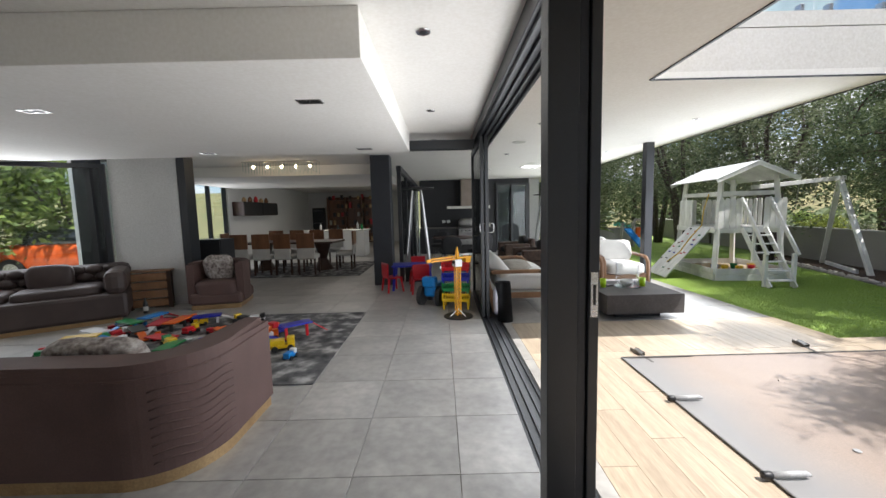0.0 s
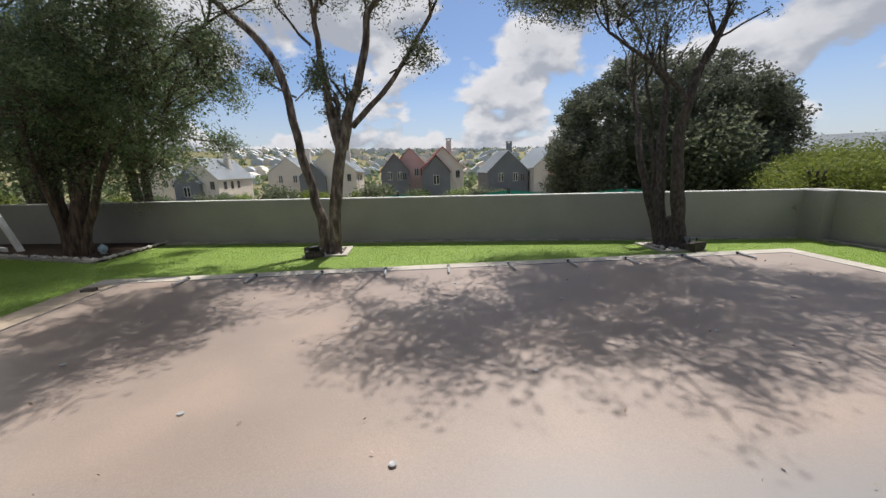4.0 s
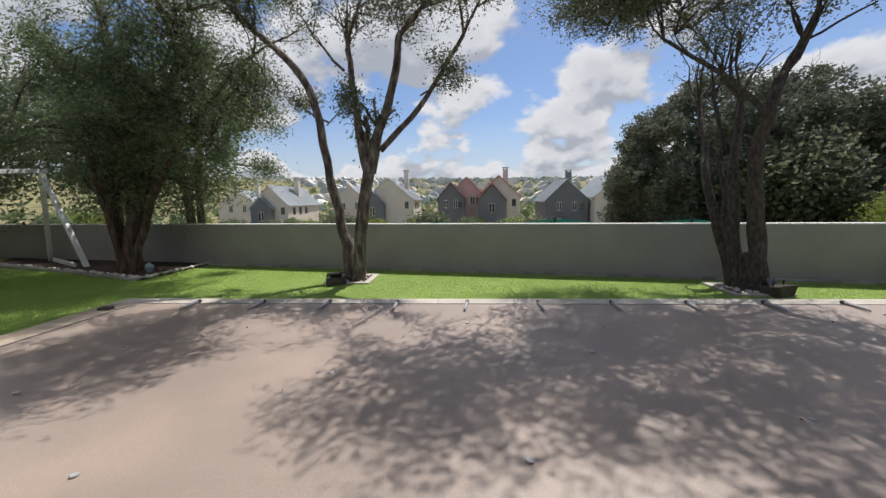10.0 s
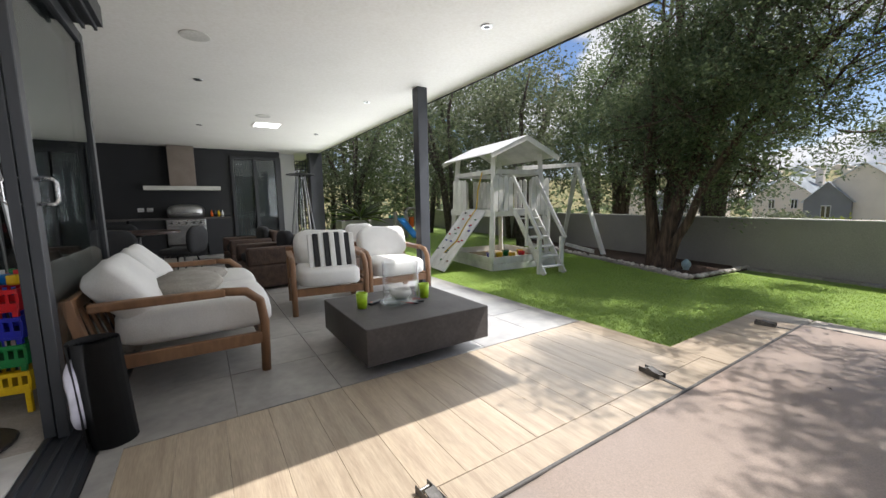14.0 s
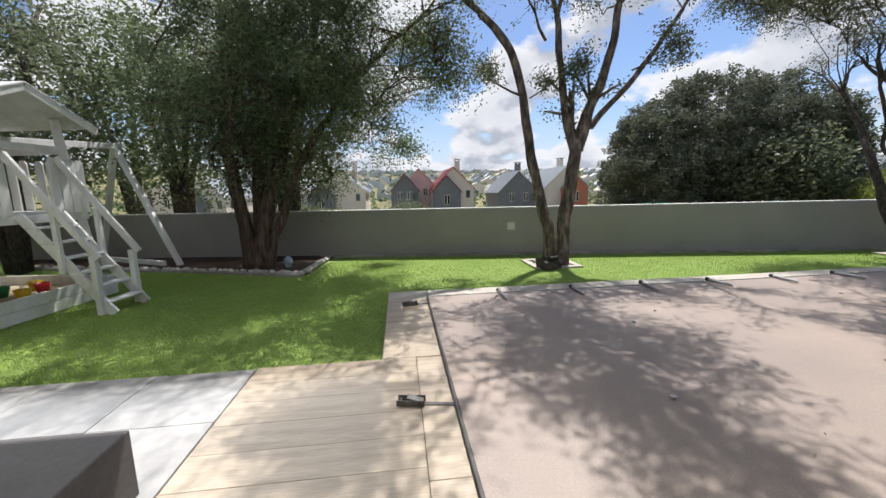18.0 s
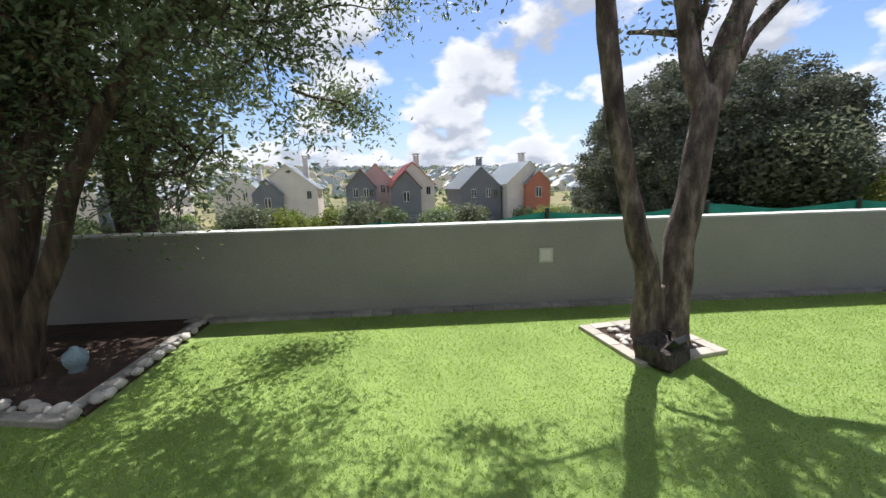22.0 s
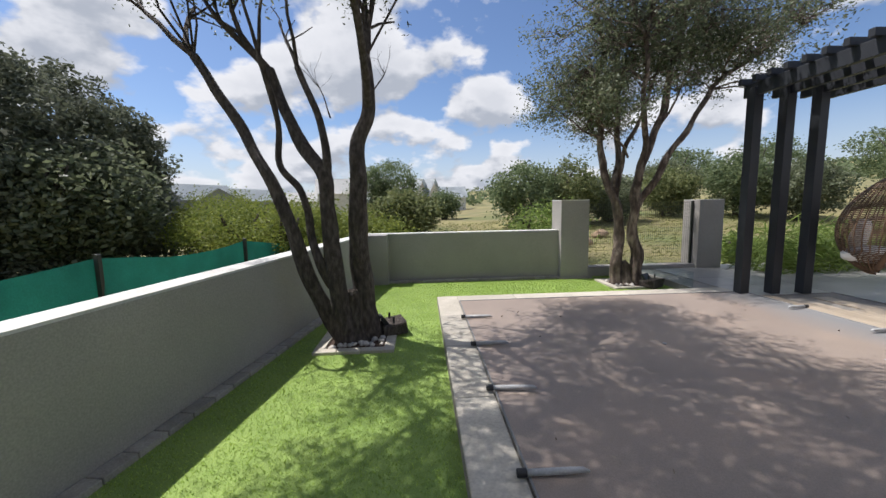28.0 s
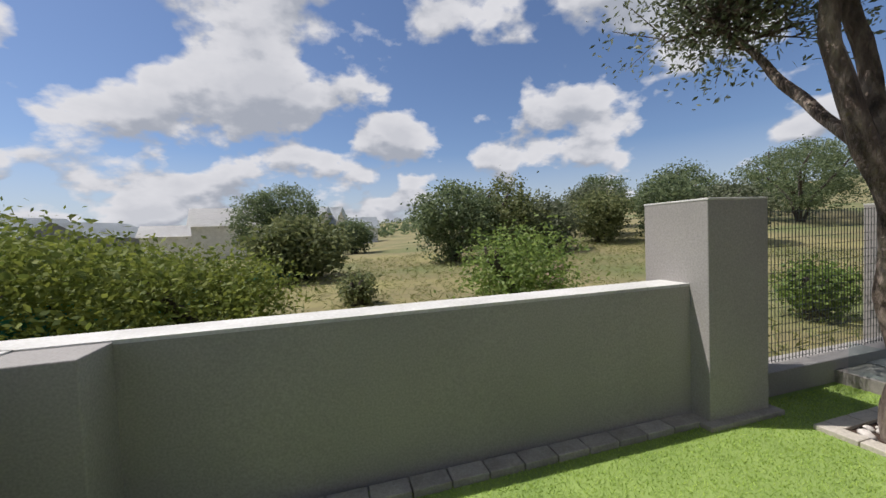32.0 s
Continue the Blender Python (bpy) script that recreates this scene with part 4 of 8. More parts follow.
# striped cushion: alternate panels
sc = thing("striped_cushion", 4.80, 8.38, 0.44, 174, "square black and white striped cushion on the armchair", "cushion")
tilt = Matrix.Rotation(radians(16), 4, "X")
for i in range(9):
    x0 = -0.25 + i * 0.5 / 9
    t0 = 0.055 * (1 - abs(i - 4) / 5.2)
    part("stripe", bx(x0, x0 + 0.5 / 9, -t0, t0, 0.0 + 0.012 * abs(i - 4) / 4, 0.41 - 0.012 * abs(i - 4) / 4, 0.008, None, tilt), M_LINEN if i % 2 == 0 else M_CHARCLOTH, sc)
rc = thing("round_cushion", 3.55, 8.05, 0.53, 0, "flat round grey seat cushion lying on the white sofa", "cushion", "round cushions on the sofa")
part("body", lathe([(0.05, 0), (0.20, 0.01), (0.23, 0.045), (0.20, 0.08), (0.05, 0.085)], 24), M_EDGE, rc, "", True)
copy_thing(rc, pose(3.50, 7.62, 0.54, 10, 0, 0))
# rolled mat
ro = thing("rolled_mat", 3.175, 6.66, 0, 0, "dark rolled picnic mat with a silver lining, stood on end", "mat")
spiral = bmesh.new()
prev = None
for k in range(70):
    a, r = k * 0.42, 0.03 + 0.075 * k / 69
    p = (r * math.cos(a), r * math.sin(a))
    lo, hi = spiral.verts.new((p[0], p[1], 0)), spiral.verts.new((p[0] - 0.03, p[1], 0.52))
    if prev:
        spiral.faces.new((prev[0], lo, hi, prev[1]))
    prev = (lo, hi)
bmesh.ops.solidify(spiral, geom=spiral.faces[:], thickness=0.006)
part("roll", spiral, M_CHARCLOTH, ro, "", True)
part("silver_flap", pillow(-0.11, 0.06, 0.26, 0.08, 0.20, 0.36, 0.5), M_SILVER, ro, "crumpled silver lining", True)

# ---- brown wicker seats behind, dining set, grill wall ----
def wicker(x, y, rz, w=0.85):
    s = thing("wicker_armchair", x, y, 0, rz, "dark brown woven wicker tub armchair with grey cushions", "armchair", "wicker armchairs")
    part("base", bx(-w / 2, w / 2, -0.4, 0.4, 0.03, 0.34, 0.03), M_WICKER, s)
    part("backrest", bx(-w / 2, w / 2, -0.40, -0.26, 0.33, 0.70, 0.04), M_WICKER, s)
    for sx in (-1, 1):
        part("armrest", bx(sx * (w / 2 - 0.065) - 0.065, sx * (w / 2 - 0.065) + 0.065, -0.26, 0.40, 0.33, 0.58, 0.03), M_WICKER, s)
    part("seat_cushion", pillow(0, 0.06, 0.41, w - 0.28, 0.62, 0.15, 0.35), M_CHARCLOTH, s, "charcoal seat cushion", True)
    part("back_cushion", pillow(0, -0.20, 0.60, w - 0.28, 0.14, 0.34, 0.45), M_CHARCLOTH, s, "charcoal back cushion", True)
    for sx in (-1, 1):
        for sy in (-1, 1):
            part("foot", cyl(sx * (w / 2 - 0.06), sy * 0.34, 0, 0.04, 0.025), M_BLACK, s)
    return s


wk = wicker(4.45, 10.3, 95)
copy_thing(wk, pose(4.35, 11.9, 0, 0, 0, 95))
copy_thing(wk, pose(5.85, 10.2, 0, 0, 0, -170))
wcsh = thing("white_cushion", 5.55, 9.6, 0.45, 170, "white scatter cushion on a wicker chair", "cushion")
part("body", pillow(0, 0, 0.2, 0.44, 0.14, 0.42, 0.45), M_LINEN, wcsh, "", True)


def shell_chair(x, y, rz):
    c = thing("shell_chair", x, y, 0, rz, "grey upholstered tub chair on thin black legs", "chair", "chairs in the grill room")
    part("seat", pillow(0, 0, 0.45, 0.48, 0.46, 0.12, 0.4), M_CHARCLOTH, c, "", True)
    part("backrest", pillow(0, -0.21, 0.66, 0.50, 0.10, 0.42, 0.5, Matrix.Rotation(radians(6), 4, "X")), M_CHARCLOTH, c, "", True)
    for sx in (-1, 1):
        for sy in (-1, 1):
            part("leg", tube([(sx * 0.16, sy * 0.15, 0.40), (sx * 0.23, sy * 0.22, 0)], [0.014, 0.009], 8), M_BLACK, c)
    return c


sc1 = shell_chair(3.30, 11.6, 60)
copy_thing(sc1, pose(2.55, 11.3, 0, 0, 0, 10))
copy_thing(sc1, pose(2.3, 13.2, 0, 0, 0, 170))
rt = thing("round_table", 2.7, 12.3, 0, 0, "round dark wood dining table by the grill", "table")
part("tabletop", lathe([(0.55, 0.71), (0.60, 0.72), (0.60, 0.75), (0.0005, 0.75)], 32), M_DKWOOD, rt)
part("pedestal", lathe([(0.30, 0), (0.28, 0.03), (0.06, 0.07), (0.05, 0.66), (0.22, 0.71)], 24), M_BLACK, rt)
ru = tagged(part("floor_mat", bx(3.4, 4.5, 12.9, 14.2, 0.001, 0.012, 0.003), M_RUG), "patterned mat on the terrace floor", "rug")

counter = thing("grill_counter", 3.0, 15.2, 0, 0, "dark stone counter along the charcoal grill wall", "counter")
part("worktop", bx(-1.4, 1.25, -0.32, 0.34, 0.86, 0.90, 0.004), M_CONC, counter)
for x0, x1 in ((-1.4, -0.75), (-0.73, -0.08), (0.72, 1.25)):
    part("cabinet", bx(x0, x1, -0.28, 0.33, 0.0, 0.858, 0.004), M_DARKWALL, counter)
gr = thing("built_in_grill", 3.33, 15.12, 0, 0, "stainless steel gas grill with a rolling lid", "grill")
part("body", bx(-0.38, 0.38, -0.30, 0.32, 0.30, 0.86, 0.01), M_STEEL, gr)
part("lid", pillow(0, 0.05, 1.03, 0.74, 0.52, 0.36, 0.5), M_STEEL, gr, "", True)
part("lid_handle", tube([(-0.28, -0.27, 1.0), (0.28, -0.27, 1.0)], [0.012, 0.012], 8), M_CHROME, gr)
part("control_panel", bx(-0.37, 0.37, -0.34, -0.301, 0.72, 0.86, 0.006), M_CHROME, gr)
for i in range(5):
    part("knob", tube([(-0.28 + i * 0.14, -0.375, 0.79), (-0.28 + i * 0.14, -0.342, 0.79)], [0.022, 0.024], 12), M_BLACK, gr)
part("drawer", bx(-0.33, 0.33, -0.33, -0.302, 0.34, 0.64, 0.006), M_STEEL, gr)
part("legs_base", bx(-0.36, 0.36, -0.26, 0.30, 0, 0.298), M_BLACK, gr)
hd_ = thing("extractor_hood", 3.33, 15.54, 1.55, 0, "bronze box extractor hood with a pale shelf over the grill", "hood")
part("canopy", bx(-0.75, 0.75, -0.45, 0.0, 0, 0.09, 0.004), M_PALE, hd_, "pale stone hood shelf")
part("flue", bx(-0.26, 0.26, -0.34, 0.0, 0.092, 1.03, 0.004), M_BRONZE, hd_)
for x in (2.45, 2.62):
    so = thing("wall_socket", x, 15.548, 1.05, 0, "white double wall socket on the charcoal wall", "socket")
    part("plate", bx(-0.06, 0.06, -0.012, 0.0, 0, 0.09, 0.003), P_WHITE, so)
    part("switch", bx(-0.03, 0.03, -0.016, -0.011, 0.03, 0.06, 0.002), M_PALE, so)
for i, x in enumerate((3.85, 3.92, 4.0, 4.08)):
    b = thing("sauce_bottle", x, 15.25, 0.901, 0, "small bottle on the grill counter", "bottle", "bottles on the counter")
    part("body", lathe([(0.025, 0), (0.028, 0.09), (0.012, 0.13), (0.012, 0.16)], 12), (P_ORANGE, M_BLACK, P_YELLOW, P_WHITE)[i], b, "", True)
    part("cap", lathe([(0.013, 0.16), (0.013, 0.18)], 10), M_BLACK, b)

# patio heater
def heater(x, y, z):
    h = thing("patio_heater", x, y, z, 0, "tall silver pyramid patio heater with a flat black cap", "heater")
    part("base", bx(-0.27, 0.27, -0.27, 0.27, 0, 0.34, 0.01), M_BLACK, h)
    for sx in (-1, 1):
        for sy in (-1, 1):
            part("leg", beam((sx * 0.25, sy * 0.25, 0.34), (sx * 0.09, sy * 0.09, 1.92), 0.03, 0.03), M_STEEL, h)
    part("glass_tube", tube([(0, 0, 0.4), (0, 0, 1.9)], [0.06, 0.055], 14), M_GLASS, h, "", True)
    for k in range(4):
        a = k * math.pi / 2
        part("guard", beam((0.21 * math.cos(a), 0.21 * math.sin(a), 0.36), (0.08 * math.cos(a), 0.08 * math.sin(a), 1.9), 0.012, 0.25 * 0.1), M_STEEL, h)
    part("cap", lathe([(0.03, 2.0), (0.36, 1.97), (0.37, 1.95), (0.10, 1.94), (0.09, 1.90)], 28), M_BLACK, h)
    return h


ht = heater(1.85, 9.9, 0)
ht2 = copy_thing(ht, pose(5.95, 15.0, 0))

# ---- play tower ----
PT = thing("play_tower", 8.72, 10.22, LAWN, -6, "white timber play tower with gable roof, stairs and climbing ramp", "playground tower")
W2, D2 = 0.66, 0.78
for sx in (-1, 1):
    for sy in (-1, 1):
        part("leg", beam((sx * W2, sy * D2, 0), (sx * 0.52, sy * 0.66, 2.13), 0.085, 0.085), M_WHITEWOOD, PT)
for i in range(7):
    y = -0.72 + i * 0.222
    part("platform_board", bx(-0.62, 0.62, y, y + 0.21, 1.06, 1.09, 0.004), M_WHITEWOOD, PT)
for sy in (-1, 1):
    part("platform_joist", bx(-0.66, 0.66, sy * 0.74 - 0.02, sy * 0.74 + 0.02, 0.97, 1.06, 0.004), M_WHITEWOOD, PT)
    part("top_beam", bx(-0.58, 0.58, sy * 0.67 - 0.02, sy * 0.67 + 0.02, 1.74, 1.82, 0.004), M_WHITEWOOD, PT)
for sx in (-1, 1):
    part("side_joist", bx(sx * 0.62 - 0.02, sx * 0.62 + 0.02, -0.72, 0.72, 0.97, 1.06, 0.004), M_WHITEWOOD, PT)
    part("side_top_beam", bx(sx * 0.55 - 0.02, sx * 0.55 + 0.02, -0.68, 0.68, 1.74, 1.82, 0.004), M_WHITEWOOD, PT)


def picket(x, y, w, ang):
    bm = bmesh.new()
    h = 0.62 + rnd.uniform(-0.01, 0.01)
    prof = [(-w / 2, 0), (w / 2, 0), (w / 2, h - 0.04), (w / 4, h), (-w / 4, h), (-w / 2, h - 0.04)]
    lo = [bm.verts.new((p[0], -0.009, p[1])) for p in prof]
    hi = [bm.verts.new((p[0], 0.009, p[1])) for p in prof]
    bm.faces.new(lo), bm.faces.new(hi[::-1])
    for k in range(6):
        bm.faces.new((lo[k], hi[k], hi[(k + 1) % 6], lo[(k + 1) % 6]))
    bm.transform(pose(x, y, 1.06, 0, 0, ang))
    part("picket", bm, M_WHITEWOOD, PT)


for x in (-0.56, -0.45, -0.34, -0.23, 0.30, 0.41, 0.52, 0.62):
    picket(x, -0.77, 0.095, 0)
for x in (-0.5, -0.39, -0.28, -0.05, 0.06, 0.17, 0.28, 0.45):
    picket(x, 0.75, 0.095, 0)
for y in (0.2, 0.31, 0.42, 0.53, 0.64):
    picket(-0.63, y, 0.095, 90)
for y in (-0.55, -0.42, -0.29, -0.1, 0.05, 0.2, 0.35, 0.5):
    picket(0.63, y, 0.095, 90)
for z in (1.2, 1.55):
    part("picket_rail", bx(-0.6, -0.18, -0.765, -0.745, z, z + 0.05, 0.003, bx(0.26, 0.64, -0.765, -0.745, z, z + 0.05, 0.003)), M_WHITEWOOD, PT)
# gable roof
for sx in (-1, 1):
    for i in range(8):
        t0, t1 = i / 8, (i + 1) / 8
        a = (sx * 0.76 * t0, 2.40 - 0.34 * t0)
        b = (sx * 0.76 * t1, 2.40 - 0.34 * t1)
        part("roof_board", beam(((a[0] + b[0]) / 2, -0.95, (a[1] + b[1]) / 2), ((a[0] + b[0]) / 2, 0.93, (a[1] + b[1]) / 2), 0.105, 0.018, None, 0.002, (sx * 0.41, 0, 0.91)), M_ROOFPLY, PT)
    for y in (-0.93, 0.91):
        part("rafter", beam((0, y, 2.355), (sx * 0.76, y, 2.015), 0.022, 0.07), M_WHITEWOOD, PT)
# climbing ramp with holds
ra_, rb_ = Vector((-1.50, -0.10, 0.02)), Vector((-0.62, -0.10, 1.06))
for i in range(5):
    o = Vector((0, -0.36 + i * 0.165, 0))
    part("ramp_board", beam(ra_ + o, rb_ + o, 0.158, 0.022, None, 0.003, (-0.66, 0, 0.75)), M_WHITEWOOD, PT)
for k in range(22):
    t, s = rnd.uniform(0.04, 0.96), rnd.uniform(-0.38, 0.34)
    p = ra_.lerp(rb_, t) + Vector((0, s, 0)) + Vector((-0.66, 0, 0.75)) * 0.02
    part("climbing_hold", pillow(p.x, p.y, p.z, 0.055, 0.045, 0.03, 0.8, None, None, 8, 6, 0), (P_RED, M_BLACK, P_GREEN, P_BLUE, P_RED, M_WALNUT)[k % 6], PT)
part("rope", tube([(-0.58, -0.35, 1.78), (-0.66, -0.33, 1.45), (-0.66, -0.28, 1.12), (-0.86, -0.2, 0.82), (-1.12, -0.3, 0.52), (-1.3, -0.16, 0.31)], [0.011] * 6, 7), P_YELLOW, PT, "yellow climbing rope", True)
# stairs
sa, sb = Vector((0.06, -1.62, 0.0)), Vector((0.06, -0.80, 1.06))
for dx in (-0.22, 0.22):
    part("stringer", beam(sa + Vector((dx, 0, 0)), sb + Vector((dx, 0, 0)), 0.03, 0.10, None, 0.003), M_WHITEWOOD, PT)
    part("stair_newel", bx(sa.x + dx * 1.12 - 0.03, sa.x + dx * 1.12 + 0.03, sa.y + 0.08, sa.y + 0.14, 0, 0.62, 0.004), M_WHITEWOOD, PT)
    part("stair_newel", bx(sa.x + dx * 1.12 - 0.022, sa.x + dx * 1.12 + 0.022, -1.2, -1.15, 0.45, 1.12, 0.004), M_WHITEWOOD, PT)
    part("handrail", beam(sa + Vector((dx * 1.2, 0.04, 0.60)), sb + Vector((dx * 1.2, 0, 0.62)), 0.035, 0.07, None, 0.003), M_WHITEWOOD, PT)
for i in range(6):
    p = sa.lerp(sb, (i + 0.7) / 6.6)
    part("tread", bx(p.x - 0.24, p.x + 0.24, p.y - 0.06, p.y + 0.06, p.z, p.z + 0.022, 0.003), M_WHITEWOOD, PT)
# sandbox under the tower
sb_ = thing("sandbox", 8.75, 10.15, LAWN, -6, "white timber sandbox full of sand under the play tower", "sandbox")
for y in (-0.80, 0.86):
    for z in (0, 0.125):
        part("board", bx(-0.72, 0.72, y - 0.012, y + 0.012, z, z + 0.12, 0.003), M_WHITEWOOD, sb_)
for x in (-0.74, 0.74):
    for z in (0, 0.125):
        part("board", bx(x - 0.012, x + 0.012, -0.8, 0.86, z, z + 0.12, 0.003), M_WHITEWOOD, sb_)
M_SAND = mat("sand", (0.45, 0.36, 0.24), (0.36, 0.28, 0.18), 6, 1, 0.5, 60)
part("sand", bx(-0.72, 0.72, -0.78, 0.84, 0, 0.13), M_SAND, sb_)
for k, (x, y, m_) in enumerate(((8.5, 9.9, P_YELLOW), (8.7, 9.75, P_YELLOW), (9.0, 9.8, P_RED), (8.85, 10.1, P_GREEN), (8.35, 10.0, P_BLUE), (9.15, 10.0, P_YELLOW))):
    t = thing("sand_toy", x, y, LAWN + 0.125, k * 50, "bright plastic bucket toy in the sandbox", "toy", "toys in the sandbox")
    part("bucket", lathe([(0.05, 0), (0.075, 0.12), (0.07, 0.12), (0.045, 0.01)], 14), m_, t, "", True)
    part("bucket_handle", tube([(-0.072, 0, 0.11), (-0.05, 0, 0.17), (0.05, 0, 0.17), (0.072, 0, 0.11)], [0.004] * 4, 6), P_WHITE, t)
# swing frame
sw = thing("swing_frame", 11.6, 10.35, LAWN, 0, "white timber A-frame swing beam beside the tower", "swing")
ap = Vector((-0.25, 0.0, 2.08))
for f in ((-0.36, -0.87), (0.5, 1.0)):
    part("a_leg", beam((f[0], f[1], 0), ap, 0.09, 0.07), M_WHITEWOOD, sw)
part("cross_brace", beam((-0.38, -0.62, 0.05), (0.40, 0.80, 0.05), 0.05, 0.09), M_WHITEWOOD, sw)
part("swing_beam", beam((-0.15, 0.0, 2.1), (-2.30, -0.10, 1.92), 0.09, 0.09), M_WHITEWOOD, sw)
for i in range(2):
    x = -0.8 - i * 0.4
    part("rope", tube([(x, -0.04, 2.0), (x, 0.02, 1.5)], [0.006, 0.006], 6), M_EDGE, sw)
# small toddler slide
ts = thing("toddler_slide", 9.9, 16.6, LAWN, 20, "small plastic toddler slide with a blue chute", "slide")
for x in (-0.55, 0.0, 0.55):
    part("panel", bx(x - 0.06, x + 0.06, -0.05, 0.05, 0, 0.95, 0.02), M_EDGE, ts)
part("chute", beam((-0.3, -0.75, 0.06), (-0.3, 0.0, 0.72), 0.34, 0.05, None, 0.01), P_CYAN, ts, "blue slide chute")
part("arch", tube([(0.0, 0, 0.9), (0.12, 0, 1.05), (0.42, 0, 1.05), (0.55, 0, 0.9)], [0.05] * 4, 10), M_EDGE, ts)
part("panel_toy", bx(0.15, 0.4, -0.03, 0.03, 0.35, 0.75, 0.02), P_ORANGE, ts)

# ---- planting bed, statue, tree pads ----
bed_out = [(9.93, 7.02), (wall_x(6.86), 6.86), (wall_x(13), 13.0), (11.7, 12.4), (10.65, 9.05)]
tagged(part("planting_bed", prism(bed_out, -0.3, LAWN + 0.012), M_SOIL), "brown mulch planting bed along the garden wall", "planting bed", kind="structure")
hs_ = thing("stone_ornament", 10.60, 7.45, LAWN + 0.012, 60, "pale blue-grey carved stone head ornament in the bed", "statue")
hb = lathe([(0.075, 0), (0.062, 0.03), (0.08, 0.055), (0.10, 0.10), (0.104, 0.15), (0.092, 0.19), (0.06, 0.22), (0.04, 0.232), (0.036, 0.25), (0.008, 0.262)], 20)
part("head", hb, mat("blue_grey_stone", (0.34, 0.46, 0.49), (0.25, 0.34, 0.37), 10, 0.9, 0.5, 50), hs_, "", True)
hs_.scale = (0.72, 0.72, 0.72)


def pebble(bm, x, y, z, r):
    s = pillow(0, 0, 0, 2 * r, 1.5 * r, 1.2 * r, 0.95, None, None, 7, 4, r * 0.5)
    s.transform(pose(x, y, z, rnd.uniform(-20, 20), rnd.uniform(-20, 20), rnd.uniform(0, 180)))
    me = bpy.data.meshes.new("tmp")
    s.to_mesh(me)
    s.free()
    bm.from_mesh(me)
    bpy.data.meshes.remove(me)


border = thing("stone_border", 9.93, 7.02, LAWN, 0, "row of white pebbles edging the planting bed", "stone border")
path = [(wall_x(6.86) - 0.02, 6.88), (9.95, 7.04), (10.67, 9.05), (11.6, 12.2)]
for a, b in zip(path, path[1:]):
    L = math.dist(a, b)
    for k in range(int(L / 0.075)):
        t = k * 0.075 / L
        bm = bmesh.new()
        pebble(bm, a[0] + (b[0] - a[0]) * t + rnd.uniform(-0.04, 0.04) - 9.93, a[1] + (b[1] - a[1]) * t + rnd.uniform(-0.03, 0.03) - 7.02, 0.03, rnd.uniform(0.03, 0.06))
        part("pebble", bm, M_STONE, border, "", True)
    for k in range(int(L / 0.42) + 1):
        t = min(k * 0.42 / L, 1)
        ang = math.degrees(math.atan2(b[1] - a[1], b[0] - a[0]))
        side = Vector((b[1] - a[1], a[0] - b[0], 0)).normalized() * (-0.09 if a is path[0] else 0.09) * -1
        part("edging_slab", bx(0, min(0.41, L - k * 0.42), -0.045, 0.045, -0.05, 0.028, 0.006, None, pose(a[0] + (b[0] - a[0]) * t - 9.93 + side.x * 0.9, a[1] + (b[1] - a[1]) * t - 7.02 + side.y * 0.9, 0, 0, 0, ang)), M_EDGE, border)


def tree_pad(cx, cy, s, label):
    p = thing("tree_pad", cx, cy, LAWN, 0, label, "tree surround", "tree surrounds")
    h = s / 2
    for k in range(4):
        m = Matrix.Rotation(k * math.pi / 2, 4, "Z")
        for j in range(3):
            x0 = -h + j * (s - 0.1) / 3
            part("edging_brick", bx(x0 + 0.003, x0 + (s - 0.1) / 3 - 0.003, -h, -h + 0.1, -0.06, 0.018, 0.005, None, m), M_PAVE, p)
    part("soil", bx(-h + 0.1, h - 0.1, -h + 0.1, h - 0.1, -0.06, -0.002), M_SOIL, p)
    for k in range(70):
        a, r = rnd.uniform(0, 6.28), h * rnd.uniform(0.35, 0.95)
        x, y = r * math.cos(a), r * math.sin(a)
        if abs(x) < h - 0.13 and abs(y) < h - 0.13:
            bm = bmesh.new()
            pebble(bm, x, y, 0.012, rnd.uniform(0.022, 0.045))
            part("pebble", bm, M_STONE, p, "", True)
    return p


tree_pad(9.94, 3.15, 0.76, "square stone surround with pebbles round an olive tree")
tree_pad(9.19, -2.77, 0.78, "square stone surround with pebbles round a slender tree")
tree_pad(5.08, -4.97, 0.74, "square stone surround with pebbles round an old tree")


def spot(x, y, z, rz):
    s = thing("garden_spotlight", x, y, z, rz, "black garden floodlight resting on a dark rough log", "floodlight", "floodlights at the trees")
    log = bx(-0.13, 0.13, -0.16, 0.16, -0.02, 0.115, 0.022)
    for v in log.verts:
        v.co += Vector((noise.noise(v.co * 9), noise.noise(v.co * 9 + Vector((5, 0, 0))), noise.noise(v.co * 7 + Vector((0, 5, 0))))) * 0.035
        v.co.z += 0.22 * v.co.x * (v.co.z > 0.03)
    part("log", log, M_BARK, s, "dark rough split log")
    part("housing", bx(-0.02, 0.02, -0.085, 0.085, 0.10, 0.22, 0.006, None, Matrix.Rotation(radians(-35), 4, "Y")), M_BLACK, s)
    for y in (-0.095, 0.088):
        part("bracket", bx(-0.012, 0.012, y, y + 0.007, 0.085, 0.18, 0.002), M_BLACK, s)
    return s


s0 = spot(9.60, 3.32, LAWN + 0.018, 20)
copy_thing(s0, pose(8.86, -2.95, LAWN + 0.018, 0, 0, 200))
copy_thing(s0, pose(4.82, -4.66, LAWN + 0.018, 0, 0, 120))
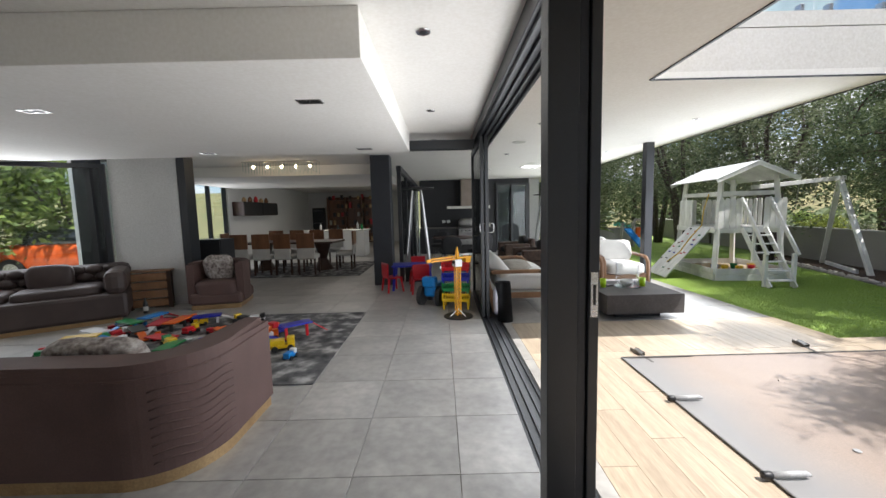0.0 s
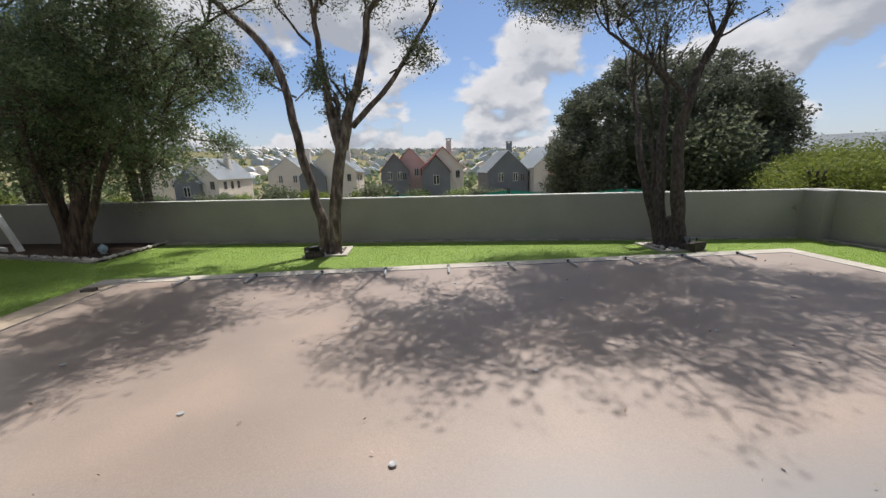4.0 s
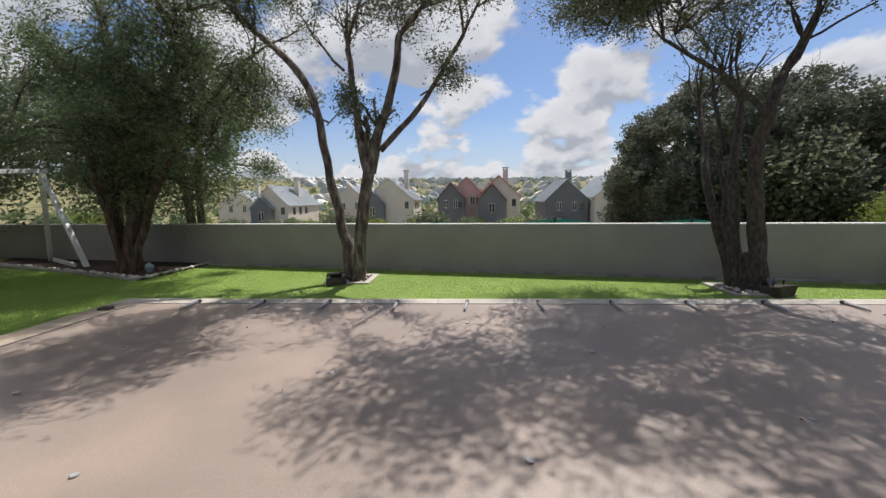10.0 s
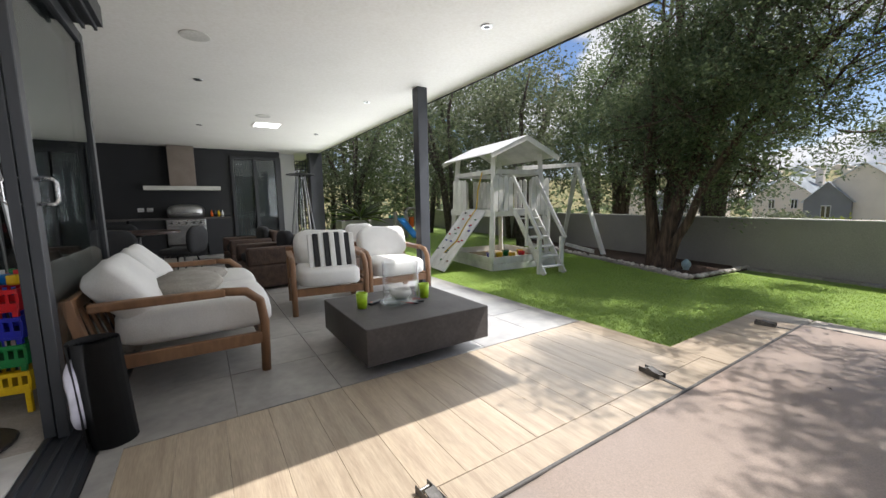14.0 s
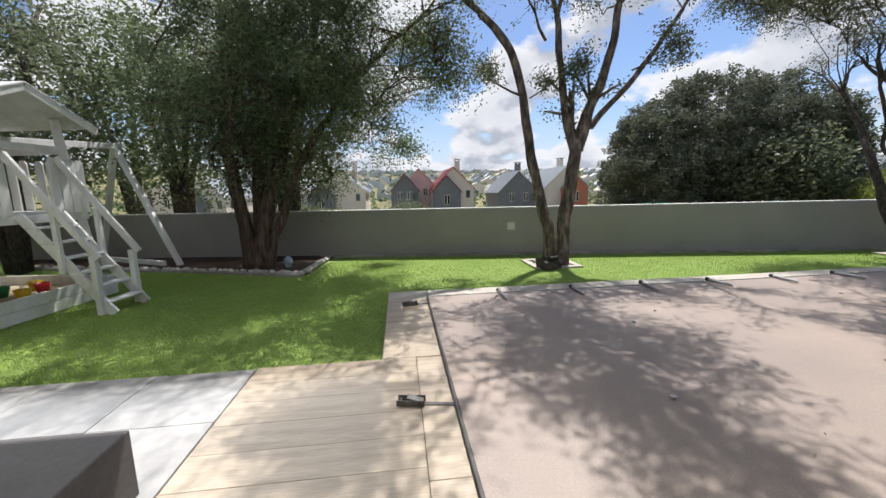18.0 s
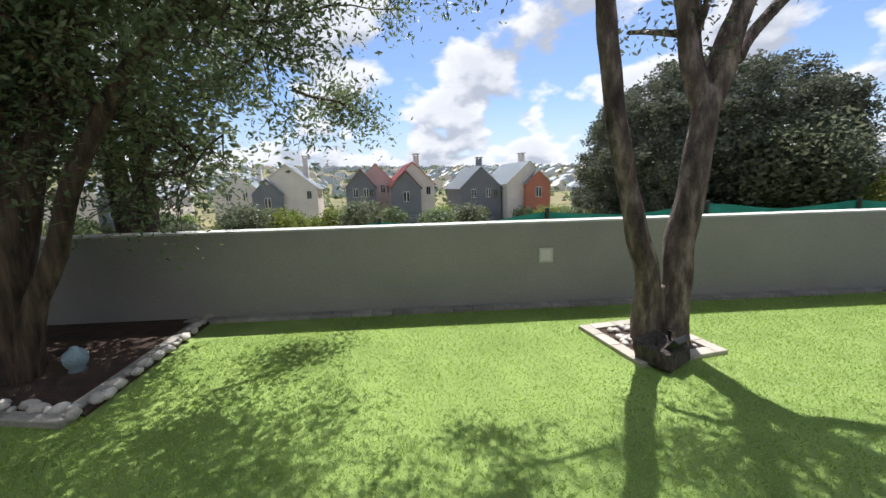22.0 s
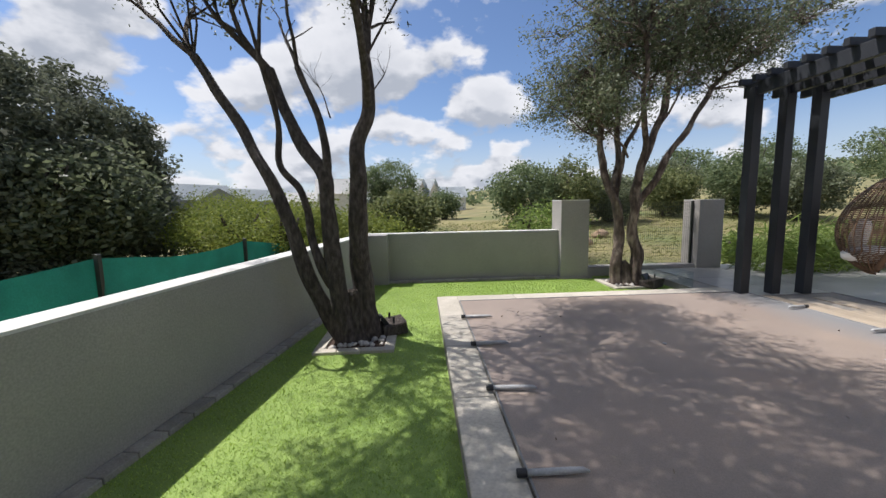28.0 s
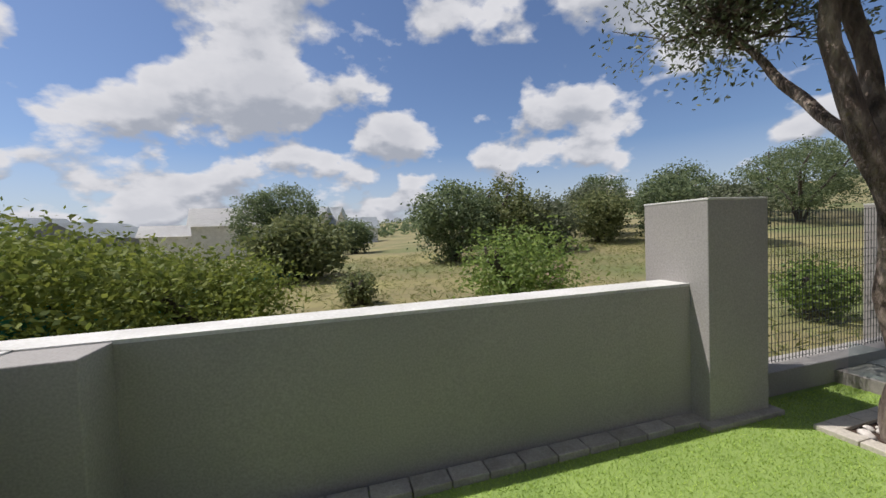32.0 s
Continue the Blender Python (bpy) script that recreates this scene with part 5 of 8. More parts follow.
# edging bricks at the foot of the far walls
foot = thing("wall_edging", 8.0, -5.66, LAWN, 0, "row of small grey edging bricks at the wall foot", "edging")
for k in range(16):
    part("edging_brick", bx(-1.95 + k * 0.205, -1.95 + k * 0.205 + 0.198, -0.04, 0.075, -0.05, 0.028, 0.006), M_EDGE, foot)
foot2 = thing("wall_edging", wall_x(0) - 0.05, 0, LAWN, -math.degrees(math.atan(WK)), "row of small grey edging bricks at the wall foot", "edging")
for k in range(62):
    part("edging_brick", bx(-0.065, 0.045, -5.5 + k * 0.205, -5.5 + k * 0.205 + 0.198, -0.05, 0.026, 0.006), M_EDGE, foot2)

# ---- pergola and hanging chairs ----
PG = thing("pergola", 4.12, -3.74, 0, 0, "charcoal timber pergola on square posts with slatted roof", "pergola")
for x, y in ((0, 0), (-0.40, 0.05), (-0.80, 0.10)):
    part("post", bx(x - 0.062, x + 0.062, y - 0.062, y + 0.062, 0, 2.72, 0.005), M_POST, PG)
    part("beam", bx(x - 0.035, x + 0.035, -0.15, 4.0, 2.62, 2.78, 0.004), M_POST, PG)
part("beam", bx(-1.22, -1.15, -0.15, 4.0, 2.62, 2.78, 0.004), M_POST, PG)
for k in range(20):
    y = -0.12 + k * 0.21
    part("slat", bx(-1.45, 0.12, y - 0.03, y + 0.03, 2.78, 2.86, 0.004), M_POST, PG)


def egg_chair(x, y, rz, frame_m, label):
    """A hanging woven egg chair open to +y."""
    c = thing("hanging_chair", x, y, 0.34, rz, label, "hanging chair", "hanging chairs under the pergola")
    W, H = 0.50, 0.62

    def prof(t):
        return W * math.sin(math.pi * min(max(t, 0.0), 1.0)) ** 0.62 * (1 - 0.12 * t), H * 1.95 * t

    def sh(t, a):
        r, z = prof(t)
        return Vector((r * math.sin(a), -r * math.cos(a) * 0.92 + 0.05 + 0.10 * t, z))

    OPEN = 1.92
    rim = [sh(0.10 + 0.84 * k / 26, OPEN - 0.25 * abs(k / 13 - 1) ** 2) for k in range(27)]
    rim2 = [sh(0.10 + 0.84 * k / 26, -(OPEN - 0.25 * abs(k / 13 - 1) ** 2)) for k in range(27)]
    loop = rim + rim2[::-1] + [rim[0]]
    part("rim", tube(loop, [0.031] * len(loop), 10), frame_m, c, "thick wrapped rattan rim", True)
    for k in range(50):
        t = 0.03 + 0.93 * k / 49
        am = OPEN - 0.25 * abs((t - 0.52) / 0.42) ** 2 if 0.1 < t < 0.94 else 1.6
        pts = [sh(t, -am + 2 * am * j / 16) for j in range(17)]
        part("weave_band", tube(pts, [0.0062] * 17, 6), frame_m, c, "", True)
    for j in range(21):
        a = -1.8 + 3.6 * j / 20
        pts = [sh(0.02 + 0.96 * k / 16, a * (1 if 0.2 < k / 16 < 0.9 else 0.85)) for k in range(17)]
        part("weave_strand", tube(pts, [0.007] * 17, 6), frame_m, c, "", True)
    part("seat_cushion", pillow(0, 0.0, 0.25, 0.60, 0.52, 0.18, 0.5), M_LINEN, c, "white round seat cushion", True)
    part("scatter_cushion", pillow(-0.08, -0.22, 0.46, 0.42, 0.14, 0.36, 0.45, Matrix.Rotation(radians(-10), 4, "X")), M_LINEN, c, "pale scatter cushion", True)
    top = sh(0.985, 0)
    for k in range(int((2.66 - 0.34 - top.z) / 0.055)):
        z = top.z + k * 0.055
        part("chain_link", tube([(top.x + 0.012 * math.cos(q), top.y + (0.012 * math.sin(q) if k % 2 else 0), z + 0.03 + 0.03 * math.sin(q)) for q in [i * math.pi / 4 for i in range(9)]], [0.0035] * 9, 5), M_CHROME, c)
    return c


egg_chair(3.2, -1.58, 14, M_RATTAN, "honey rattan hanging egg chair with white cushions")
egg_chair(3.05, -3.10, 30, M_RATTAND, "weathered brown rattan hanging egg chair with pale cushions")
lo_ = thing("sun_lounger", 1.3, -3.0, 0, 0, "low white framed sun lounger on the paving", "lounger")
part("frame", bx(-0.9, 0.9, -0.33, 0.33, 0.22, 0.27, 0.01), P_WHITE, lo_)
for sx in (-0.8, 0.8):
    for sy in (-0.3, 0.3):
        part("leg", bx(sx - 0.02, sx + 0.02, sy - 0.02, sy + 0.02, 0, 0.22, 0.003), P_WHITE, lo_)
part("mattress", pillow(0, 0, 0.32, 1.75, 0.62, 0.10, 0.3), M_LINEN, lo_, "", True)
gl_ = thing("glass_windbreak", 4.47, -4.95, 0, 90, "low clear glass panel beside the path", "glass panel")
part("pane", bx(-0.7, 0.75, -0.005, 0.005, -0.05, 0.22), M_GLASS, gl_)

# ---- lounge ----
def curved(name, outline, z0, z1, m, parent, label="", rad=0.04):
    b = prism(outline, z0, z1)
    bmesh.ops.bevel(b, geom=[e for e in b.edges if abs(e.verts[0].co.z - e.verts[1].co.z) < 1e-4 and e.verts[0].co.z > (z0 + z1) / 2], offset=rad, segments=3, affect="EDGES")
    return part(name, b, m, parent, label)


def band(p0, p1, inset, n=14):
    """Plan of a sofa back: straight, then a rounded corner, then a straight end; inset shrinks it."""
    (x0, y0), (x1, y1) = p0, p1
    r = 0.42 - inset
    pts = [(x0, y0 + inset)]
    for k in range(n + 1):
        a = -math.pi / 2 + math.pi / 2 * k / n
        pts.append((x1 - 0.42 + r * math.cos(a), y0 + 0.42 + r * math.sin(a)))
    pts.append((x1 - inset, y1))
    return pts


sf = thing("curved_sofa", 0.0, 4.5, 0, 0, "taupe-brown suede sofa with a curved back and brass plinth", "sofa")
o, i_ = band((-2.9, -0.82), (1.02, 0.12), 0.0), band((-2.9, -0.82), (1.02, 0.12), 0.19)
curved("backrest", o + i_[::-1], 0.08, 0.70, M_LEATHER, sf)
part("plinth", prism(band((-2.9, -0.805), (1.005, 0.11), 0.0) + band((-2.9, -0.82), (1.02, 0.12), 0.25)[::-1], 0.0, 0.078), M_GOLD, sf, "brass coloured plinth")
part("top_piping", tube([(x, y, 0.62) for x, y in band((-2.9, -0.824), (1.024, 0.12), 0.0)], [0.008] * 17, 6), M_LEATHER, sf)
for k in range(9):
    z = 0.14 + k * 0.05
    part("quilt_ridge", tube([(x, y, z + 0.012 * math.sin(j * 0.9)) for j, (x, y) in enumerate(band((-2.9, -0.822), (1.022, 0.12), 0.0)[5:16])], [0.006] * 11, 6), M_LEATHER, sf, "", True)
part("seat_cushion", bx(-2.9, 0.82, -0.62, 0.10, 0.10, 0.42, 0.06), M_LEATHER, sf)
pc = thing("patterned_cushion", 0.28, 4.08, 0.42, 0, "beige patterned cushion on the brown sofa", "cushion")
part("body", pillow(0, 0, 0.18, 0.60, 0.15, 0.34, 0.45, Matrix.Rotation(radians(20), 4, "X")), M_CUSHION, pc, "", True)

# tufted sofa
tf = thing("tufted_sofa", -3.42, 6.84, 0, -54.4, "dark brown button-tufted velvet sofa under the window", "sofa")
part("base", bx(-0.5, 0.5, -1.2, 1.2, 0.06, 0.42, 0.05), M_TUFT, tf)
for a, b, c_, d_ in ((-0.52, -0.24, -1.2, 1.2),):
    part("backrest", bx(a, b, c_, d_, 0.40, 0.78, 0.09), M_TUFT, tf)
for y in (-1.2, 0.95):
    part("armrest", bx(-0.5, 0.5, y, y + 0.25, 0.40, 0.74, 0.09), M_TUFT, tf)
for r in range(3):
    for k in range(11):
        part("tuft", pillow(-0.23, -1.02 + k * 0.2 + (0.1 if r % 2 else 0), 0.48 + r * 0.12, 0.10, 0.19, 0.13, 0.8, None, None, 8, 6, 0), M_TUFT, tf, "", True)
for k in range(2):
    part("seat_cushion", pillow(0.10, -0.47 + k * 0.94, 0.46, 0.62, 0.92, 0.16, 0.3), M_TUFT, tf, "", True)
part("cushion", pillow(-0.05, 0.35, 0.66, 0.16, 0.50, 0.36, 0.45), M_TUFT, tf, "", True)
part("plinth", bx(-0.45, 0.45, -1.1, 1.1, 0, 0.058), M_GOLD, tf)

# tub armchair
ta = thing("tub_armchair", -1.32, 8.05, 0, 192, "brown suede tub armchair on a brass plinth", "armchair")
part("plinth", bx(-0.36, 0.36, -0.34, 0.36, 0, 0.07, 0.01), M_GOLD, ta, "brass coloured plinth")
part("seat", pillow(0, 0.06, 0.30, 0.62, 0.64, 0.32, 0.3), M_LEATHER, ta, "", True)
part("base", bx(-0.38, 0.38, -0.36, 0.38, 0.07, 0.26, 0.05), M_LEATHER, ta)
bk = []
for k in range(17):
    a = math.pi + math.pi * k / 16
    bk.append((0.41 * math.cos(a), 0.0 + 0.40 * math.sin(a)))
ik = [(x * 0.74, y * 0.74) for x, y in bk]
curved("backrest", [(-0.41, 0.32)] + bk + [(0.41, 0.32), (0.303, 0.32)] + ik[::-1] + [(-0.303, 0.32)], 0.10, 0.74, M_LEATHER, ta, "", 0.03)
tc_ = thing("patterned_cushion", -1.30, 7.98, 0.44, 192, "beige patterned cushion on the tub armchair", "cushion")
part("body", pillow(0, 0, 0.2, 0.44, 0.14, 0.42, 0.45, Matrix.Rotation(radians(-14), 4, "X")), M_CUSHION, tc_, "", True)

# wooden barrel-side basket, black cabinet, bottle
wb = thing("timber_crate", -2.45, 8.05, 0, 20, "weathered timber slatted log crate with a woven side", "crate")
for k in range(5):
    part("slat", bx(-0.30, 0.30, -0.25 + k * 0.115, -0.16 + k * 0.115, 0.60, 0.62, 0.004), M_TEAK, wb)
for sx in (-1, 1):
    for sy in (-1, 1):
        part("post", bx(sx * 0.27 - 0.03, sx * 0.27 + 0.03, sy * 0.24 - 0.03, sy * 0.24 + 0.03, 0, 0.60, 0.006), M_DKWOOD, wb)
for k in range(4):
    part("side_board", bx(-0.26, 0.26, -0.262, -0.245, 0.04 + k * 0.14, 0.16 + k * 0.14, 0.004), M_TEAK, wb)
part("woven_back", bx(0.22, 0.26, -0.24, 0.24, 0.02, 0.58, 0.01), M_WICKER, wb)
bl = thing("dark_bottle", -2.25, 7.55, 0, 0, "small dark bottle on the floor by the sofa", "bottle")
part("body", lathe([(0.035, 0), (0.035, 0.14), (0.014, 0.19), (0.014, 0.24)], 14), M_BLACK, bl, "", True)
part("label", lathe([(0.0358, 0.04), (0.0358, 0.11)], 14), M_PALE, bl)
cb = thing("black_cabinet", -1.92, 8.85, 0, 0, "tall narrow black lacquered cabinet by the window", "cabinet")
part("body", bx(-0.28, 0.28, -0.22, 0.22, 0, 1.05, 0.008), M_DARKWALL, cb)
part("door", bx(-0.26, 0.26, -0.235, -0.222, 0.03, 1.02, 0.004), M_BLACK, cb)

# rug and toys
rg = tagged(part("rug", bx(-1.75, 1.22, 4.92, 7.25, 0.001, 0.014, 0.004), M_RUG), "black and grey marbled pile rug on the lounge floor", "rug")
cols = (P_RED, P_BLUE, P_YELLOW, P_GREEN, P_CYAN, P_ORANGE, P_WHITE, M_BLACK)


def toy_truck(x, y, rz, m1, m2, s=1.0):
    t = thing("toy_truck", x, y, 0.014, rz, "bright plastic toy truck lying on the rug", "toy", "toys on the rug")
    part("chassis", bx(-0.11 * s, 0.11 * s, -0.05 * s, 0.05 * s, 0.03 * s, 0.06 * s, 0.006), m1, t)
    part("cab", bx(0.04 * s, 0.11 * s, -0.045 * s, 0.045 * s, 0.06 * s, 0.13 * s, 0.01), m2, t)
    part("load", bx(-0.11 * s, 0.02 * s, -0.048 * s, 0.048 * s, 0.062 * s, 0.11 * s, 0.006), m1, t)
    for wx in (-0.07, 0.07):
        for wy in (-0.052, 0.052):
            part("wheel", tube([(wx * s, wy * s - 0.012, 0.03 * s), (wx * s, wy * s + 0.012, 0.03 * s)], [0.03 * s, 0.03 * s], 12), M_BLACK, t)
    return t


def toy_tower(x, y, rz, m1, m2, h):
    t = thing("toy_ramp", x, y, 0.014, rz, "plastic toy garage with ramps on the rug", "toy", "toys on the rug")
    for sx in (-1, 1):
        part("pillar", bx(sx * 0.12 - 0.015, sx * 0.12 + 0.015, -0.015, 0.015, 0, h, 0.004), m1, t)
    part("deck", bx(-0.17, 0.17, -0.08, 0.08, h, h + 0.02, 0.005), m2, t)
    part("ramp", beam((0.17, 0, h), (0.36, 0, 0.02), 0.08, 0.014), m1, t)
    return t


for k in range(46):
    x, y = rnd.uniform(-2.0, 0.5), rnd.uniform(5.6, 6.9)
    if rnd.random() < 0.8:
        toy_truck(x, y, rnd.uniform(0, 360), rnd.choice(cols), rnd.choice(cols), rnd.uniform(0.5, 1.0))
    else:
        toy_tower(x, y, rnd.uniform(0, 360), rnd.choice(cols), rnd.choice(cols), rnd.uniform(0.05, 0.12))
toy_truck(0.62, 5.75, 20, P_YELLOW, P_YELLOW, 1.1), toy_truck(0.80, 5.5, 80, P_CYAN, P_WHITE, 0.7), toy_tower(0.62, 6.15, 40, P_RED, P_BLUE, 0.16), toy_truck(0.25, 6.2, 70, P_ORANGE, P_RED, 1.2)

# children's corner: table, chairs, tractor, bins, crane
kt = thing("kids_table", 1.78, 9.0, 0, 3, "blue plastic children's table", "table")
part("tabletop", bx(-0.38, 0.38, -0.26, 0.26, 0.44, 0.47, 0.012), P_BLUE, kt)
for sx in (-1, 1):
    for sy in (-1, 1):
        part("leg", tube([(sx * 0.32, sy * 0.21, 0.44), (sx * 0.36, sy * 0.24, 0)], [0.032, 0.025], 10), P_BLUE, kt)


def kid_chair(x, y, rz):
    c = thing("kids_chair", x, y, 0, rz, "red plastic children's chair at the blue table", "chair", "children's chairs")
    part("seat", bx(-0.15, 0.15, -0.14, 0.14, 0.25, 0.275, 0.01), P_RED, c)
    part("backrest", bx(-0.15, 0.15, -0.155, -0.125, 0.28, 0.54, 0.014), P_RED, c)
    for sx in (-1, 1):
        for sy in (-1, 1):
            part("leg", tube([(sx * 0.13, sy * 0.12, 0.25), (sx * 0.16, sy * 0.15, 0)], [0.022, 0.018], 8), P_RED, c)
    return c


kc = kid_chair(1.95, 8.55, 10)
copy_thing(kc, pose(1.42, 8.75, 0, 0, 0, -60)), copy_thing(kc, pose(1.85, 9.5, 0, 0, 0, 180))
tr = thing("toy_tractor", 2.22, 7.75, 0, 70, "sky blue plastic ride-on tractor", "toy")
part("body", bx(-0.22, 0.22, -0.10, 0.10, 0.14, 0.34, 0.04), P_CYAN, tr)
part("seat", bx(-0.26, -0.12, -0.11, 0.11, 0.30, 0.46, 0.03), P_CYAN, tr)
for wx, wr in ((-0.16, 0.15), (0.18, 0.10)):
    for wy in (-0.15, 0.15):
        part("wheel", tube([(wx, wy - 0.035, wr), (wx, wy + 0.035, wr)], [wr, wr], 18), M_BLACK, tr)
bins = thing("toy_bins", 2.56, 7.42, 0, -8, "stack of coloured plastic toy baskets on yellow legs", "storage")
for k, m_ in enumerate((P_YELLOW, P_GREEN, P_BLUE, P_RED)):
    z = 0.12 + k * 0.155
    b = part("basket", bx(-0.20, 0.20, -0.14, 0.14, z, z + 0.012, 0.003), m_, bins)
    for sy in (-0.14, 0.14):
        part("basket_side", bx(-0.20, 0.20, sy - 0.005, sy + 0.005, z + 0.012, z + 0.05, 0.002, bx(-0.20, 0.20, sy - 0.005, sy + 0.005, z + 0.10, z + 0.125, 0.002)), m_, bins)
        for j in range(11):
            part("basket_rib", bx(-0.195 + j * 0.039, -0.18 + j * 0.039, sy - 0.004, sy + 0.004, z + 0.05, z + 0.10), m_, bins)
    for sx in (-0.20, 0.20):
        part("basket_end", bx(sx - 0.005, sx + 0.005, -0.14, 0.14, z + 0.012, z + 0.125, 0.002), m_, bins)
    for sx in (-0.18, 0.18):
        for sy in (-0.12, 0.12):
            part("post", bx(sx - 0.012, sx + 0.012, sy - 0.012, sy + 0.012, 0 if k == 0 else z - 0.03, z, 0.002), m_, bins)
for k in range(7):
    b = thing("small_toy", 2.46 + 0.04 * k, 7.46 + 0.03 * (k % 3), 0.71, k * 40, "small plastic toy on top of the toy baskets", "toy", "toys on the baskets")
    part("block", bx(-0.05, 0.05, -0.03, 0.03, 0, 0.06, 0.012), cols[(k * 3) % 8], b)
    part("knob", bx(-0.015, 0.015, -0.015, 0.015, 0.06, 0.085, 0.004), cols[(k * 5 + 2) % 8], b)
P_CRANE = plastic("crane_yellow_plastic", (0.78, 0.36, 0.012))
cr = thing("toy_crane", 2.56, 6.93, 0, 206, "tall orange-yellow lattice toy tower crane on a black disc", "toy crane")
part("disc", lathe([(0.20, 0), (0.205, 0.008), (0.195, 0.014), (0.03, 0.016)], 28), M_BLACK, cr)


def lattice(a, b, w, n, bm):
    """Four chords with zigzag braces on every side, from a to b."""
    a, b = Vector(a), Vector(b)
    ax = (b - a).normalized()
    u = ax.cross(Vector((0, 1, 0))).normalized()
    v = ax.cross(u)
    cs = [u * w + v * w, -u * w + v * w, -u * w - v * w, u * w - v * w]
    for c in cs:
        beam(a + c, b + c, 0.012, 0.012, bm, 0)
    for k in range(n):
        p, q = a.lerp(b, k / n), a.lerp(b, (k + 1) / n)
        for c, d in zip(cs, cs[1:] + cs[:1]):
            beam(p + c, q + d, 0.009, 0.005, bm, 0)
    return bm


part("mast", lattice((0, 0, 0.02), (0, 0, 0.70), 0.030, 13, bmesh.new()), P_CRANE, cr)
for k in range(3):
    a = k * 2.09
    part("strut", tube([(0, 0, 0.11), (0.12 * math.cos(a), 0.12 * math.sin(a), 0.015)], [0.007, 0.007], 6), P_WHITE, cr)
cab = part("cab", bx(-0.055, 0.055, -0.05, 0.05, 0.70, 0.80, 0.010), P_WHITE, cr, "white operator cab")
part("window", bx(0.03, 0.057, -0.038, 0.038, 0.74, 0.785, 0.003), M_BLACK, cab)
part("jib", lattice((0.03, 0, 0.825), (0.40, 0, 0.81), 0.019, 9, bmesh.new()), P_CRANE, cr)
part("jib_tip", beam((0.40, 0, 0.81), (0.46, 0, 0.804), 0.04, 0.04), P_CRANE, cr)
part("counter_jib", beam((-0.02, 0, 0.82), (-0.22, 0, 0.825), 0.07, 0.022), P_CRANE, cr)
part("counterweight", bx(-0.20, -0.12, -0.03, 0.03, 0.75, 0.809, 0.004), P_CRANE, cr)
for sy in (-0.034, 0.034):
    part("railing", beam((-0.05, sy, 0.86), (-0.22, sy, 0.862), 0.008, 0.012), P_WHITE, cr)
part("apex", tube([(0, 0, 0.80), (0, 0, 0.97)], [0.04, 0.010], 4), P_CRANE, cr)
part("tie_line", tube([(0, 0, 0.955), (0.32, 0, 0.83)], [0.002, 0.002], 4), M_BLACK, cr)
part("hook_line", tube([(0.26, 0, 0.80), (0.26, 0, 0.72)], [0.003, 0.003], 5), M_BLACK, cr)
part("hook", pillow(0.26, 0, 0.71, 0.03, 0.03, 0.04, 0.8, None, None, 8, 6, 0), P_WHITE, cr)

# ---- dining room and kitchen beyond ----
dt = thing("dining_table", -1.62, 11.9, 0, -4, "long dark wood dining table", "table")
part("tabletop", bx(-1.25, 1.25, -0.5, 0.5, 0.72, 0.77, 0.01), M_DKWOOD, dt)
for x in (-0.8, 0.8):
    part("pedestal", lathe([(0.28, 0), (0.24, 0.05), (0.10, 0.3), (0.22, 0.72)], 18, None, x, 0), M_DKWOOD, dt)


def dchair(x, y, rz):
    c = thing("dining_chair", x, y, 0, rz, "walnut-backed dining chair with a cream seat", "chair", "chairs round the dining table")
    part("seat", pillow(0, 0, 0.44, 0.46, 0.46, 0.12, 0.3), M_CREAM, c, "", True)
    part("backrest", bx(-0.21, 0.21, -0.26, -0.22, 0.66, 1.02, 0.012), M_WALNUT, c, "curved walnut back panel")
    part("back_pad", bx(-0.21, 0.21, -0.25, -0.21, 0.40, 0.66, 0.02), M_CREAM, c)
    for sx in (-1, 1):
        for sy in (-1, 1):
            part("leg", bx(sx * 0.19 - 0.02, sx * 0.19 + 0.02, sy * 0.19 - 0.02, sy * 0.19 + 0.02, 0, 0.40, 0.004), M_DKWOOD, c)
    return c


dc = dchair(-2.55, 11.15, 0)
for x, y, r in ((-2.02, 11.12, 2), (-1.48, 11.1, -3), (-0.94, 11.1, 3), (-0.2, 11.75, 92), (-2.5, 12.65, 180), (-1.9, 12.65, 178), (-1.3, 12.65, 183), (-0.75, 12.65, 180), (-3.2, 11.9, -88)):
    copy_thing(dc, pose(x, y, 0, 0, 0, r))
dr = tagged(part("dining_rug", bx(-2.9, 0.4, 10.6, 13.2, 0.001, 0.012, 0.004), M_RUG), "dark patterned rug under the dining table", "rug")
pn = thing("linear_pendant", -1.0, 9.95, Z_C, 0, "flush crystal chandelier with five small warm bulbs", "pendant light")
part("ceiling_plate", bx(-0.78, 0.78, -0.14, 0.14, -0.02, 0.0, 0.004), M_CHROME, pn)
for j in range(2):
    for k in range(27):
        part("crystal_strand", tube([(-0.76 + k * 0.0585, -0.12 + j * 0.24, -0.02), (-0.76 + k * 0.0585, -0.12 + j * 0.24, -0.20 - 0.03 * (k % 3))], [0.008, 0.010], 5), M_GLASS, pn)
M_BULB = glow("warm_bulb", (1.0, 0.72, 0.42), 25)
for k in range(5):
    part("bulb", pillow(-0.6 + k * 0.3, 0, -0.10, 0.05, 0.05, 0.06, 1.0, None, None, 10, 6, 0), M_BULB, pn)
kx = thing("kitchen_island", -1.2, 15.2, 0, 0, "white kitchen island with a pale top", "kitchen island")
part("body", bx(-1.2, 0.9, -0.4, 0.4, 0, 0.87, 0.006), M_FASCIA, kx)
